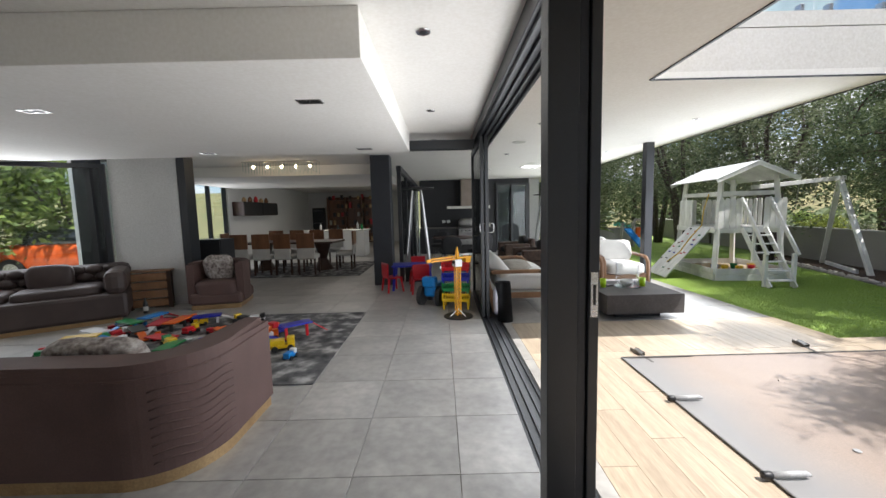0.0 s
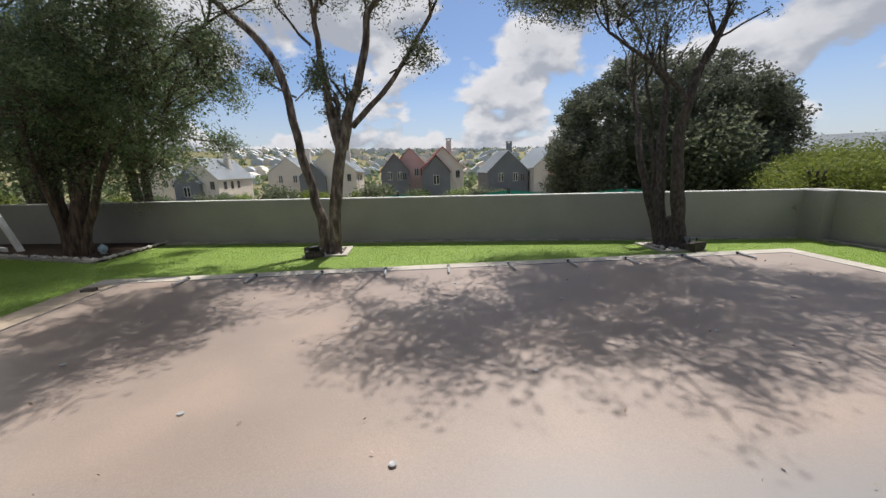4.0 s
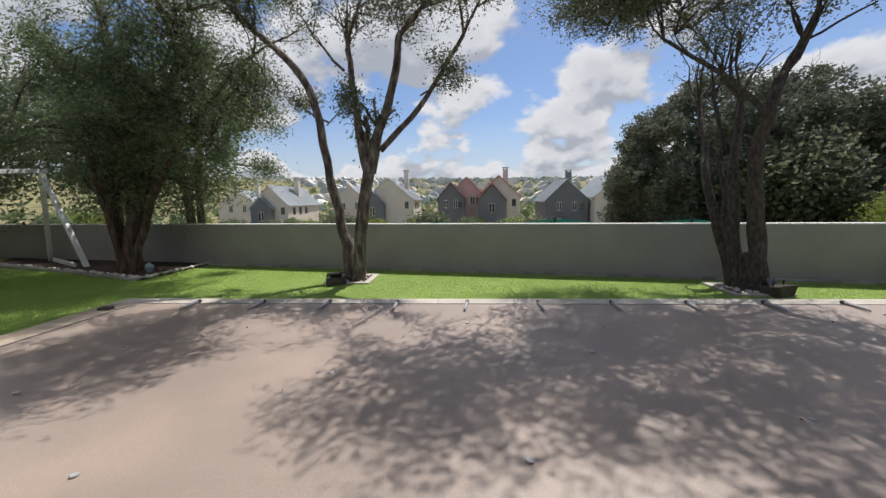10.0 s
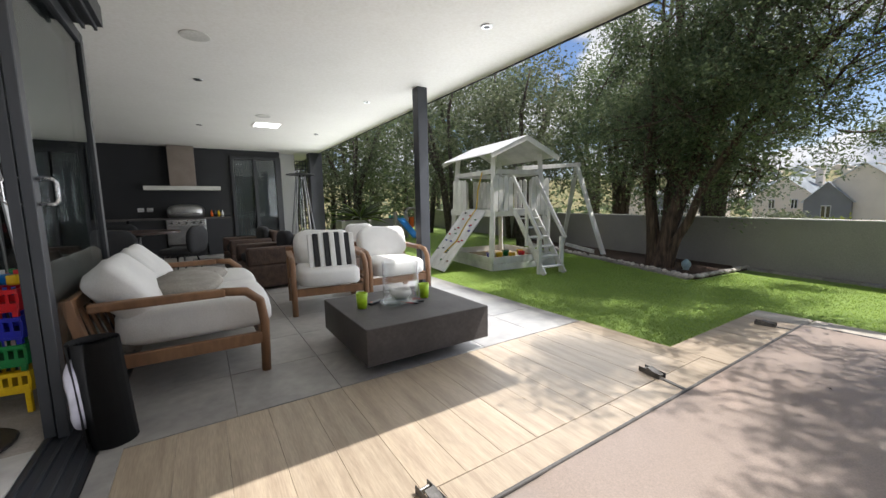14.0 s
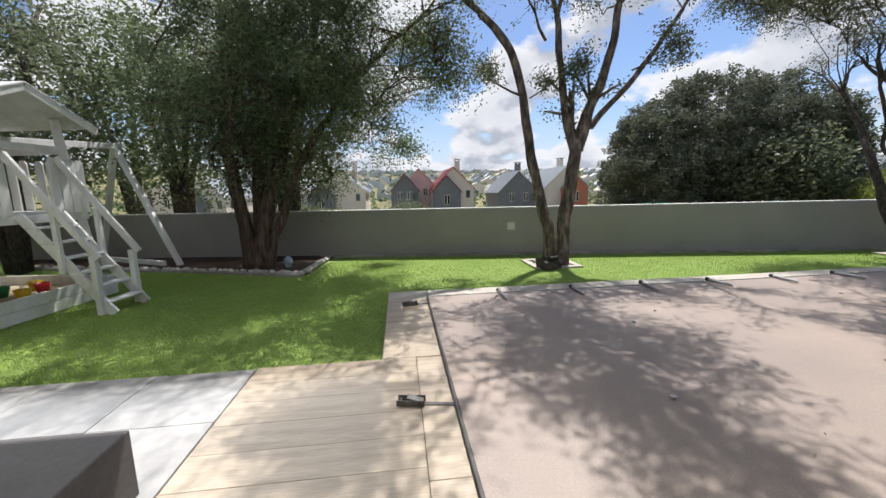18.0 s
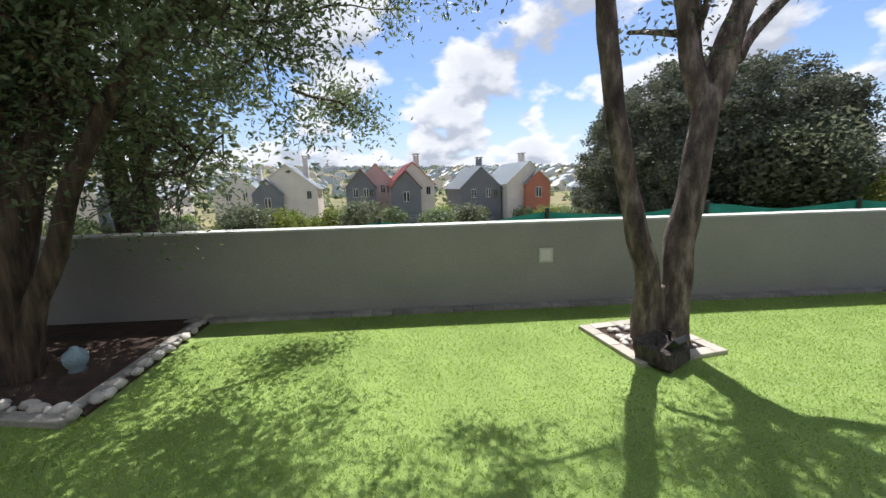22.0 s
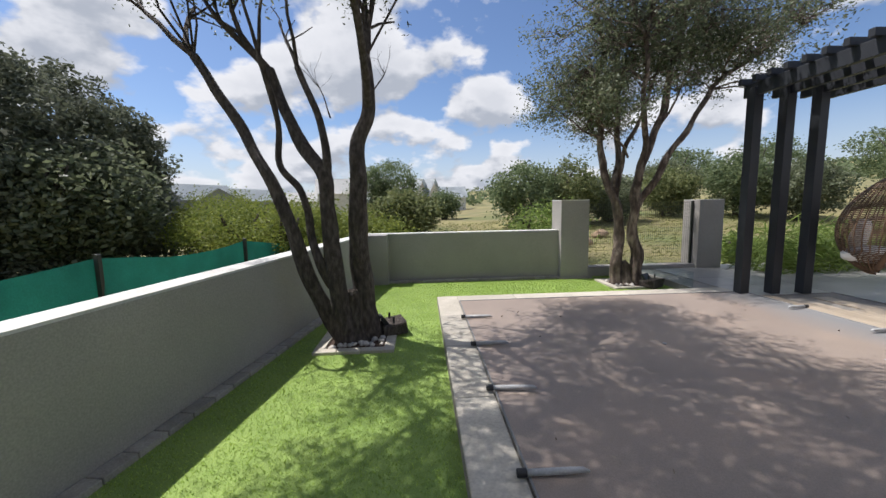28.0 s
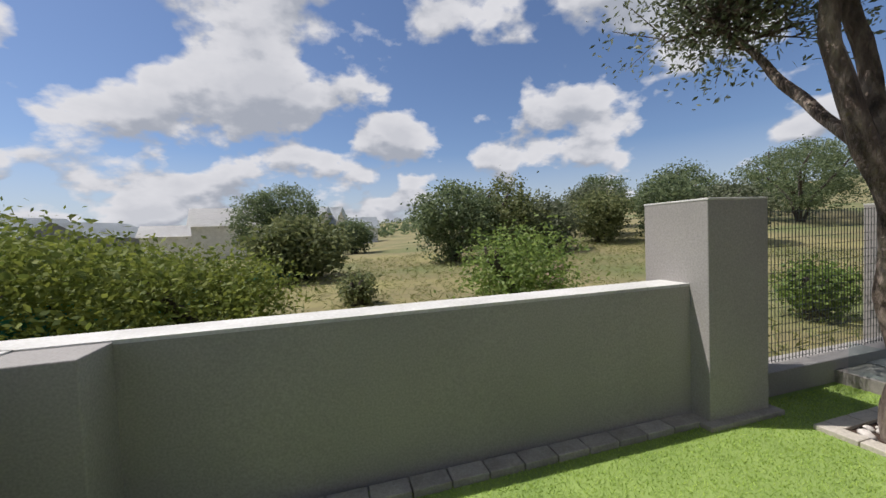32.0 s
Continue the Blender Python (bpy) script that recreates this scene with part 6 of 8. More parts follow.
part("worktop", bx(-1.25, 0.95, -0.45, 0.45, 0.87, 0.91, 0.006), M_PALE, kx)
for k, (x, h) in enumerate(((-1.9, 0.22), (-1.3, 0.16), (-0.6, 0.26), (-0.45, 0.2))):
    b = thing("kitchen_bottle", x, 15.15, 0.911, 0, "small bottle standing on the kitchen island", "bottle", "bottles on the island")
    part("body", lathe([(0.04, 0), (0.04, h * 0.7), (0.015, h * 0.85), (0.015, h)], 12), (M_LINEN, M_BLACK, M_PALE, P_GREEN)[k], b, "", True)
    part("cap", lathe([(0.017, h), (0.017, h + 0.02)], 10), M_BLACK, b)
tvu = thing("wall_cabinet", -4.2, 15.35, 1.48, 0, "dark wall cabinet with ornaments on top", "cabinet")
part("body", bx(-0.19, 0.19, -1.25, 1.25, 0, 0.46, 0.006), M_DKWOOD, tvu)
for y in (-0.625, 0.625):
    part("door", bx(0.19, 0.205, y - 0.61, y + 0.61, 0.02, 0.44, 0.004), M_BLACK, tvu)
for k in range(5):
    b = thing("ornament", -4.2, 14.5 + k * 0.4, 1.941, 0, "small ornament on the wall cabinet", "ornament", "ornaments on the cabinet")
    part("body", lathe([(0.05, 0), (0.08, 0.06), (0.05, 0.12 + 0.03 * (k % 3)), (0.02, 0.16 + 0.03 * (k % 3))], 12), (M_GOLD, M_WALNUT, P_RED)[k % 3], b, "", True)
    part("stand", lathe([(0.055, 0), (0.05, 0.008)], 12), M_BLACK, b)
ov = thing("wall_oven", -3.85, 21.09, 0.5, 0, "black built-in double oven", "oven")
part("body", bx(-0.3, 0.3, -0.1, 0.1, 0, 1.3, 0.006), M_BLACK, ov)
for z in (0.1, 0.72):
    part("oven_door", bx(-0.27, 0.27, -0.12, -0.101, z, z + 0.5, 0.006), M_DARKWALL, ov)
    part("handle", tube([(-0.22, -0.15, z + 0.44), (0.22, -0.15, z + 0.44)], [0.01, 0.01], 8), M_CHROME, ov)
bc = thing("bookcase", -2.05, 21.0, 0, 0, "tall red-brown wooden bookcase with backlit shelves", "bookcase")
part("back", bx(-1.3, 1.3, 0.12, 0.15, 0, 2.3), M_WALNUT, bc)
for x in (-1.3, -0.43, 0.43, 1.27):
    part("upright", bx(x, x + 0.04, -0.18, 0.12, 0, 2.3, 0.004), M_WALNUT, bc)
for k in range(6):
    part("shelf", bx(-1.26, 1.27, -0.17, 0.12, 0.05 + k * 0.42, 0.08 + k * 0.42, 0.003), M_WALNUT, bc)
for k in range(6):
    for j in range(12):
        if rnd.random() < 0.75:
            x = -1.18 + j * 0.205
            h = rnd.uniform(0.15, 0.28)
            b = thing("shelf_item", x - 2.05, 20.95, 0.08 + k * 0.42, 0, "small object on the bookcase shelf", "book", "objects on the bookcase")
            part("block", bx(-0.05, 0.05, -0.07, 0.08, 0, h, 0.006), rnd.choice((M_DKWOOD, M_CREAM, M_GOLD, M_BLACK, P_RED, M_CONC)), b)
# added warm area lamp without a fixture, brightens the kitchen
kl = bpy.data.lights.new("kitchen_fill", "AREA")
kl.energy, kl.shape, kl.size, kl.size_y, kl.color = 17, "RECTANGLE", 2.4, 1.2, (1.0, 0.9, 0.78)
new("kitchen_fill", kl).matrix_world = look((-1.2, 15.5, Z_C - 0.03), (-1.2, 15.5, 0))

# orange car and planting outside the lounge window
car = thing("orange_car", -8.9, 13.4, -0.2, 15, "small orange car parked outside the lounge window", "car")
M_CARPAINT = mat("orange_car_paint", (0.62, 0.10, 0.02), (0.58, 0.09, 0.02), 3, 0.25, 0, 20, spec=0.8)
part("body", pillow(0, 0, 0.62, 3.6, 1.6, 0.8, 0.35), M_CARPAINT, car, "", True)
part("cabin", pillow(-0.2, 0, 1.1, 1.9, 1.35, 0.7, 0.5), M_MIRRORGLASS, car, "dark glazed cabin", True)
for wx in (-1.1, 1.15):
    for wy in (-0.72, 0.72):
        w = part("wheel", tube([(wx, wy - 0.1, 0.31), (wx, wy + 0.1, 0.31)], [0.31, 0.31], 20), M_BLACK, car)
        part("rim", tube([(wx, wy - 0.11, 0.31), (wx, wy + 0.11, 0.31)], [0.18, 0.18], 14), M_CHROME, w)
tagged(part("driveway", bx(-16, -4.65, 4, 22, -0.4, -0.2), M_PAVE), "pale paved driveway beside the house", "driveway", kind="structure")

# ---- trees ----
lr = np.random.default_rng(11)


def leaves(name, centres, spread, per, size, material, parent, flat=0.75, aspect=2.6, droop=0.0):
    """Many small leaf blades round twig centres, as one mesh."""
    c = np.repeat(np.asarray(centres, float), per, 0)
    n = len(c)
    off = lr.normal(0, 1, (n, 3)) * spread
    off[:, 2] *= flat
    c = c + off
    d = lr.normal(0, 1, (n, 3))
    d[:, 2] = d[:, 2] * 0.6 - droop
    d /= np.linalg.norm(d, axis=1)[:, None]
    e = np.cross(d, lr.normal(0, 1, (n, 3)))
    e /= np.linalg.norm(e, axis=1)[:, None]
    s = size * lr.uniform(0.6, 1.35, n)[:, None]
    L, W = d * s * aspect / 2, e * s / 2
    v = np.stack([c - L, c + W - L * 0.1, c + L, c - W - L * 0.1], 1).reshape(-1, 3)
    f = np.arange(4 * n).reshape(-1, 4)
    me = bpy.data.meshes.new(name)
    me.vertices.add(4 * n)
    me.vertices.foreach_set("co", v.ravel())
    me.loops.add(4 * n)
    me.loops.foreach_set("vertex_index", f.ravel())
    me.polygons.add(n)
    me.polygons.foreach_set("loop_start", np.arange(n) * 4)
    me.polygons.foreach_set("loop_total", np.full(n, 4))
    me.update()
    me.materials.append(material)
    ob = new(name, me)
    ob.parent = parent
    return ob


def twigs(start, direction, r, length, depth, out, bm, spread=0.6):
    """Grow forking twigs; their ends collect in out."""
    p, d = Vector(start), Vector(direction).normalized()
    pts, rad = [p.copy()], [r]
    steps = 4
    for k in range(steps):
        d = (d + Vector((rnd.gauss(0, 0.16), rnd.gauss(0, 0.16), rnd.gauss(0.05, 0.12)))).normalized()
        p = p + d * length / steps
        pts.append(p.copy())
        rad.append(r * (1 - 0.5 * (k + 1) / steps))
        if depth <= 1:
            out.append(tuple(p))
    tube(pts, rad, 6 if r > 0.02 else 4, bm, False)
    if depth:
        for k in range(3):
            nd = (d + Vector((rnd.gauss(0, spread), rnd.gauss(0, spread), rnd.gauss(0.05, spread * 0.6)))).normalized()
            twigs(pts[rnd.choice((2, 3, 4))], nd, rad[-1] * 0.85, length * rnd.uniform(0.55, 0.8), depth - 1, out, bm, spread)


def limb_tree(name, x, y, limbs, label, leaf_m, bark, crown, per, size, spread, tip_len, depth=3, seg=12, extra=(), domes=(), gnarl=1.0):
    """A tree from drawn limbs (points with radii); twigs grow from the limb tips towards the crown's middle."""
    t = thing(name, x, y, LAWN, 0, label, "tree")
    inv = Vector((x, y, LAWN))
    ends, tw, spine = [], bmesh.new(), []
    for pts, r0, r1 in limbs:
        v = [Vector(p) for p in pts]
        fine, rr = [], []
        for k in range(len(v) - 1):
            a, b = v[max(k - 1, 0)], v[min(k + 2, len(v) - 1)]
            for s in range(6):
                u = s / 6
                q = 0.5 * (2 * v[k] + (v[k + 1] - a) * u + (2 * a - 5 * v[k] + 4 * v[k + 1] - b) * u * u + (3 * v[k] - a - 3 * v[k + 1] + b) * u ** 3)
                q += Vector((noise.noise(q * 2.3), noise.noise(q * 2.3 + Vector((7, 0, 0))), 0)) * 0.035 * gnarl
                fine.append(q - inv)
        fine.append(v[-1] - inv)
        for k in range(len(fine)):
            f = k / (len(fine) - 1)
            rr.append(r0 + (r1 - r0) * f ** 0.8 + (r0 * 0.22 * max(0, 1 - f * 9) if pts[0][2] < 0.2 else 0))
        part("trunk" if pts[0][2] < 0.2 else "limb", tube(fine, rr, seg, None, True, 0.22 * gnarl), bark, t, "", True)
        if pts[-1][2] < 0.6:
            continue
        d = fine[-1] - fine[-3]
        spine += [fine[k] for k in range(int(len(fine) * 0.55), len(fine))]
        for k in range(2):
            nd = (d.normalized() + Vector((rnd.gauss(0, 0.4), rnd.gauss(0, 0.4), 0.4 + rnd.gauss(0, 0.2)))).normalized()
            twigs(fine[-1], nd, r1 * 0.8, tip_len, depth - 1, ends, tw)
    for ox, oy, oz, rx, ry, rz, count in domes:
        for k in range(count):
            u = Vector(lr.normal(0, 1, 3)).normalized() * lr.uniform(0.25, 1.0) ** 0.45
            u *= 0.84 + 0.75 * noise.noise(u * 2.4 + Vector((x, y, ox)))
            if noise.noise(u * 3.2 + Vector((y, x, oz))) < -0.10:
                continue
            g = Vector((ox + u.x * rx, oy + u.y * ry, oz + u.z * rz)) - inv
            s = min(spine, key=lambda q: (q - g).length + (0.6 * max(0, q.z - g.z)))
            mid = s.lerp(g, 0.5) + Vector((rnd.gauss(0, 0.12), rnd.gauss(0, 0.12), 0.12 + rnd.gauss(0, 0.1)))
            tube([s, s.lerp(mid, 0.5) + Vector((rnd.gauss(0, 0.05), rnd.gauss(0, 0.05), 0.03)), mid, g], [0.016, 0.013, 0.010, 0.005], 4, tw, False)
            if k % 3 == 0:
                spine.append(mid)
            for j in range(4):
                e = g + Vector((rnd.gauss(0, 0.2), rnd.gauss(0, 0.2), rnd.gauss(0.02, 0.14)))
                tube([mid.lerp(g, rnd.uniform(0.5, 1)), e], [0.006, 0.003], 3, tw, False)
                ends.append(tuple(e))
    for p, d, r, L in extra:
        twigs(Vector(p) - inv, d, r, L, 2, ends, tw)
    tagged(part("branching", tw, bark, t, "fine bare twigs"), kind="stuff")
    cen = [e for e in ends if crown is None or crown(Vector(e) + inv)]
    leaves("crown", cen, spread, per, size, leaf_m, t, 0.9, 2.6, 0.55)
    return t


limb_tree("olive_tree", 9.90, 3.12, [
    ([(9.90, 3.19, -0.12), (9.93, 3.22, 0.46), (9.96, 3.31, 0.80), (10.00, 3.40, 1.25), (10.03, 3.55, 2.05), (10.05, 3.65, 2.75), (10.05, 3.87, 3.28), (10.08, 4.27, 3.72)], 0.098, 0.055),
    ([(9.82, 3.03, -0.12), (9.86, 2.97, 0.35), (9.88, 2.95, 0.70), (9.88, 2.85, 1.30), (9.94, 2.76, 1.85)], 0.112, 0.092),
    ([(9.93, 2.79, 1.68), (9.99, 2.92, 2.15), (10.05, 3.00, 2.90), (10.06, 3.08, 3.7)], 0.085, 0.045),
    ([(9.93, 2.76, 1.70), (9.90, 2.60, 2.28), (9.88, 2.34, 3.02), (9.90, 2.20, 3.8)], 0.095, 0.05),
    ([(9.91, 2.58, 2.05), (9.96, 2.28, 2.34), (9.93, 1.84, 2.83), (9.88, 1.48, 3.32), (9.84, 1.2, 3.75)], 0.055, 0.03),
    ([(9.88, 3.12, -0.12), (9.89, 3.12, 0.12), (9.90, 3.11, 0.36)], 0.11, 0.05)],
    "forked red-brown-barked olive tree in a square stone surround", M_OLIVE, M_BARKO, None, 30, 0.021, 0.085, 0.8, 2, 14,
    (((10.30, 3.55, 2.6), (0.1, 0.8, 0.25), 0.02, 0.7), ((9.95, 1.9, 2.9), (-0.2, -0.6, 0.1), 0.015, 0.6), ((10.2, 3.2, 3.4), (-0.5, 0.6, 0.5), 0.025, 0.9), ((10.05, 3.5, 2.5), (-0.3, -0.5, 0.2), 0.012, 0.5)),
    ((9.15, 3.0, 5.0, 1.15, 1.0, 0.6, 185), (8.0, 3.1, 4.95, 0.7, 0.4, 0.3, 45), (10.6, 2.3, 4.9, 1.0, 1.4, 0.7, 110), (8.3, 4.75, 4.9, 0.55, 0.4, 0.3, 70)))
limb_tree("slender_tree", 9.22, -2.80, [
    ([(9.30, -2.70, -0.12), (9.57, -2.70, 0.40), (9.70, -2.64, 0.78), (9.76, -2.58, 1.10), (9.85, -2.55, 1.48), (10.05, -2.58, 1.80), (10.20, -2.64, 2.05), (10.38, -2.70, 2.36), (10.62, -2.78, 2.75)], 0.085, 0.04),
    ([(9.42, -2.70, 0.50), (9.52, -2.64, 0.78), (9.60, -2.66, 1.02), (9.62, -2.66, 1.27), (9.68, -2.66, 1.48), (9.86, -2.72, 1.72), (9.84, -2.70, 2.12), (9.95, -2.6, 2.7)], 0.05, 0.025),
    ([(9.30, -2.72, -0.12), (9.39, -2.67, 0.80), (9.42, -2.65, 1.25), (9.43, -2.63, 1.60), (9.65, -2.78, 1.90), (9.87, -2.93, 2.31), (10.03, -3.05, 2.71)], 0.095, 0.05),
    ([(9.42, -2.64, 1.52), (9.38, -2.62, 1.88), (9.50, -2.70, 2.26), (9.67, -2.80, 2.66)], 0.045, 0.028),
    ([(9.09, -2.86, -0.12), (9.15, -2.87, 0.60), (9.15, -2.76, 1.12), (9.12, -2.69, 1.59), (9.09, -2.72, 1.93), (8.98, -2.72, 2.25), (9.02, -2.87, 2.76)], 0.122, 0.06),
    ([(8.99, -2.72, 2.22), (8.96, -2.30, 2.62), (8.95, -1.80, 2.95), (8.95, -1.35, 3.2)], 0.045, 0.02),
    ([(9.22, -2.76, -0.12), (9.23, -2.78, 0.18), (9.24, -2.80, 0.42)], 0.14, 0.07)],
    "slender multi-stemmed tree with dark bare stems", M_OLIVE, M_BARK, lambda v: v.z > 3.45 or v.z < 2.1, 31, 0.021, 0.09, 0.9, 2, 12,
    (((9.03, -2.95, 2.4), (-0.5, -0.2, 0.5), 0.010, 0.35), ((9.4, -2.9, 2.2), (0.1, -0.4, 0.7), 0.010, 0.5)),
    ((8.9, -1.75, 4.75, 1.5, 2.5, 0.95, 500), (8.65, 0.25, 4.9, 1.0, 0.8, 0.5, 90), (8.8, -4.05, 4.85, 0.85, 0.75, 0.4, 120), (10.4, -2.5, 4.6, 1.5, 1.5, 0.9, 170), (11.0, -1.3, 4.6, 0.7, 0.9, 0.45, 110), (9.25, -0.9, 4.0, 0.8, 0.8, 0.45, 60)))
limb_tree("old_tree", 5.08, -4.95, [
    ([(5.18, -5.00, -0.12), (5.20, -5.05, 0.35), (5.15, -5.11, 0.76), (5.16, -5.13, 1.05), (5.28, -5.10, 1.35), (5.38, -5.15, 1.62), (5.43, -5.22, 2.00), (5.47, -5.25, 2.50), (5.62, -5.2, 3.2)], 0.105, 0.04),
    ([(5.24, -5.12, 1.34), (5.13, -5.20, 1.62), (5.16, -5.10, 1.90), (5.11, -5.01, 2.20), (4.97, -4.93, 2.50), (4.85, -4.85, 3.1)], 0.055, 0.025),
    ([(5.36, -5.15, 1.58), (5.30, -5.38, 1.82), (5.22, -5.62, 2.10), (5.20, -5.85, 2.38), (5.28, -6.05, 2.7)], 0.045, 0.018),
    ([(4.90, -4.90, -0.12), (4.91, -4.92, 0.35), (4.97, -4.92, 0.65), (5.03, -4.86, 1.15), (5.00, -4.80, 1.75), (4.80, -4.82, 2.25), (4.62, -4.85, 2.75), (4.5, -4.9, 3.5)], 0.105, 0.045),
    ([(5.04, -4.90, 1.05), (4.80, -4.86, 1.50), (4.50, -4.80, 2.05), (4.12, -4.80, 2.65), (3.66, -4.9, 3.20), (2.95, -4.95, 3.65)], 0.065, 0.03),
    ([(5.26, -5.12, 1.5), (5.14, -5.25, 2.0), (5.10, -5.35, 2.7), (5.15, -5.4, 3.6)], 0.065, 0.03),
    ([(5.0, -4.82, 1.7), (5.05, -4.6, 2.3), (5.2, -4.4, 3.0), (5.3, -4.3, 3.6)], 0.05, 0.028),
    ([(5.05, -4.95, -0.12), (5.05, -4.96, 0.10), (5.06, -4.97, 0.26)], 0.13, 0.07)],
    "gnarled old tree with mottled twin trunks by the gate", M_GREY, M_BARKO, None, 34, 0.021, 0.11, 0.8, 2, 14,
    (((5.5, -5.0, 2.3), (0.7, 0.2, 0.2), 0.02, 0.8), ((5.1, -5.0, 2.0), (0.3, 0.5, 0.4), 0.02, 0.9), ((4.6, -5.0, 2.5), (-0.1, 0.4, 0.5), 0.02, 0.9)),
    ((4.7, -4.95, 3.95, 1.9, 1.3, 1.25, 330), (5.75, -5.2, 3.15, 0.7, 0.7, 0.55, 85), (5.15, -5.95, 2.95, 0.6, 0.45, 0.5, 90), (3.3, -4.9, 3.8, 0.9, 0.8, 0.5, 60)), 1.7)
big_limbs = [
    ([(10.62, 7.91, -0.12), (10.67, 7.74, 0.79), (10.78, 7.52, 1.61), (10.88, 7.27, 2.52), (10.98, 6.97, 3.42), (11.03, 6.77, 4.1)], 0.15, 0.06),
    ([(10.70, 8.07, -0.12), (10.75, 8.15, 0.8), (10.97, 8.38, 1.8), (11.30, 8.50, 2.97), (11.6, 8.5, 4.2)], 0.13, 0.06),
    ([(10.58, 7.78, -0.12), (10.61, 7.54, 0.62), (10.71, 7.06, 1.77), (10.74, 6.26, 2.82), (10.74, 5.56, 3.55), (10.70, 5.05, 3.9)], 0.085, 0.03),
    ([(10.60, 8.0, -0.12), (10.5, 8.05, 0.9), (10.35, 8.1, 1.8), (10.2, 7.9, 2.6)], 0.08, 0.035),
    ([(10.75, 7.9, -0.12), (10.9, 7.9, 1.5), (10.8, 7.8, 3.0), (10.6, 7.8, 4.5)], 0.12, 0.06)]
hang = tuple(((10.6 + rnd.uniform(-0.9, 0.9), 7.4 + rnd.uniform(-1.7, 1.8), rnd.uniform(2.0, 3.8)), (rnd.uniform(-1, 1), rnd.uniform(-1, 1), rnd.uniform(-0.4, 0.4)), 0.02, rnd.uniform(0.5, 0.9)) for k in range(34))
limb_tree("leafy_tree", 10.66, 7.95, big_limbs, "dense dark-leaved tree with reddish trunks in the bed", M_DEEP, M_BARKR, None, 34, 0.021, 0.13, 1.0, 2, 12, hang, (
    (10.9, 6.9, 3.9, 1.5, 1.4, 1.9, 190), (10.3, 5.8, 5.1, 1.6, 1.2, 0.7, 140), (9.2, 6.6, 5.4, 1.2, 1.0, 0.5, 85), (9.9, 4.65, 4.8, 0.65, 0.4, 0.35, 55), (11.3, 8.5, 2.5, 1.0, 1.2, 1.1, 120), (10.75, 7.9, 1.75, 0.75, 0.8, 0.75, 100),
    (10.5, 6.2, 2.9, 0.8, 0.85, 1.1, 85), (10.2, 4.85, 3.1, 0.6, 0.45, 0.6, 50), (10.5, 7.3, 2.5, 0.9, 0.9, 0.7, 70), (11.05, 6.9, 1.5, 0.4, 0.6, 0.7, 45)))


def dome_crown(x, y, r, top):
    """The broad tree beyond the wall: billows of foliage over a dome."""
    z = land(x, y)
    h = top - z
    t = thing("dome_tree", x, y, z, 0, "broad dome-crowned dark tree beyond the boundary wall", "tree", "trees beyond the wall")
    for k in range(5):
        a = k * 1.26
        part("trunk", tube([(0.2 * math.cos(a), 0.2 * math.sin(a), -0.3), (0.9 * math.cos(a), 0.9 * math.sin(a), h * 0.3), (2.6 * math.cos(a + 0.2), 2.6 * math.sin(a + 0.2), h * 0.7)], [0.22, 0.16, 0.07], 8), M_BARK, t, "", True)
    cen = []
    for k in range(190):
        u = lr.normal(0, 1, 3)
        u /= np.linalg.norm(u)
        u[2] = abs(u[2]) if u[2] > -0.5 else u[2] * 0.5
        s = lr.uniform(0.78, 0.88)
        flat = np.sign(u[2]) * abs(u[2]) ** 0.8
        c = np.array([u[0] * r * s, u[1] * r * s, h * 0.34 + flat * (h * 0.66 - 0.45) * s / 0.88])
        b = lr.uniform(0.5, 0.95)
        for j in range(16):
            w = lr.normal(0, 1, 3)
            w /= np.linalg.norm(w)
            cen.append(tuple(c + w * b * (1, 1, 0.75)))
    for k in range(120):
        a, q = lr.uniform(0, 6.283), lr.uniform(0.72, 0.95)
        c = np.array([r * q * math.cos(a), r * q * math.sin(a), h * lr.uniform(0.06, 0.38)])
        for j in range(14):
            w = lr.normal(0, 1, 3)
            cen.append(tuple(c + w / np.linalg.norm(w) * 0.75))
    leaves("crown", cen, 0.15, 35, 0.08, M_DOME, t, 0.8, 2.0)
    core = []
    for k in range(420):
        u = lr.normal(0, 1, 3)
        u *= lr.uniform(0.3, 0.72) / np.linalg.norm(u)
        core.append((u[0] * r, u[1] * r, h * 0.42 + u[2] * h * 0.55))
    leaves("inner_foliage", core, 0.35, 16, 0.22, M_DOME, t, 0.8, 1.6)
    return t


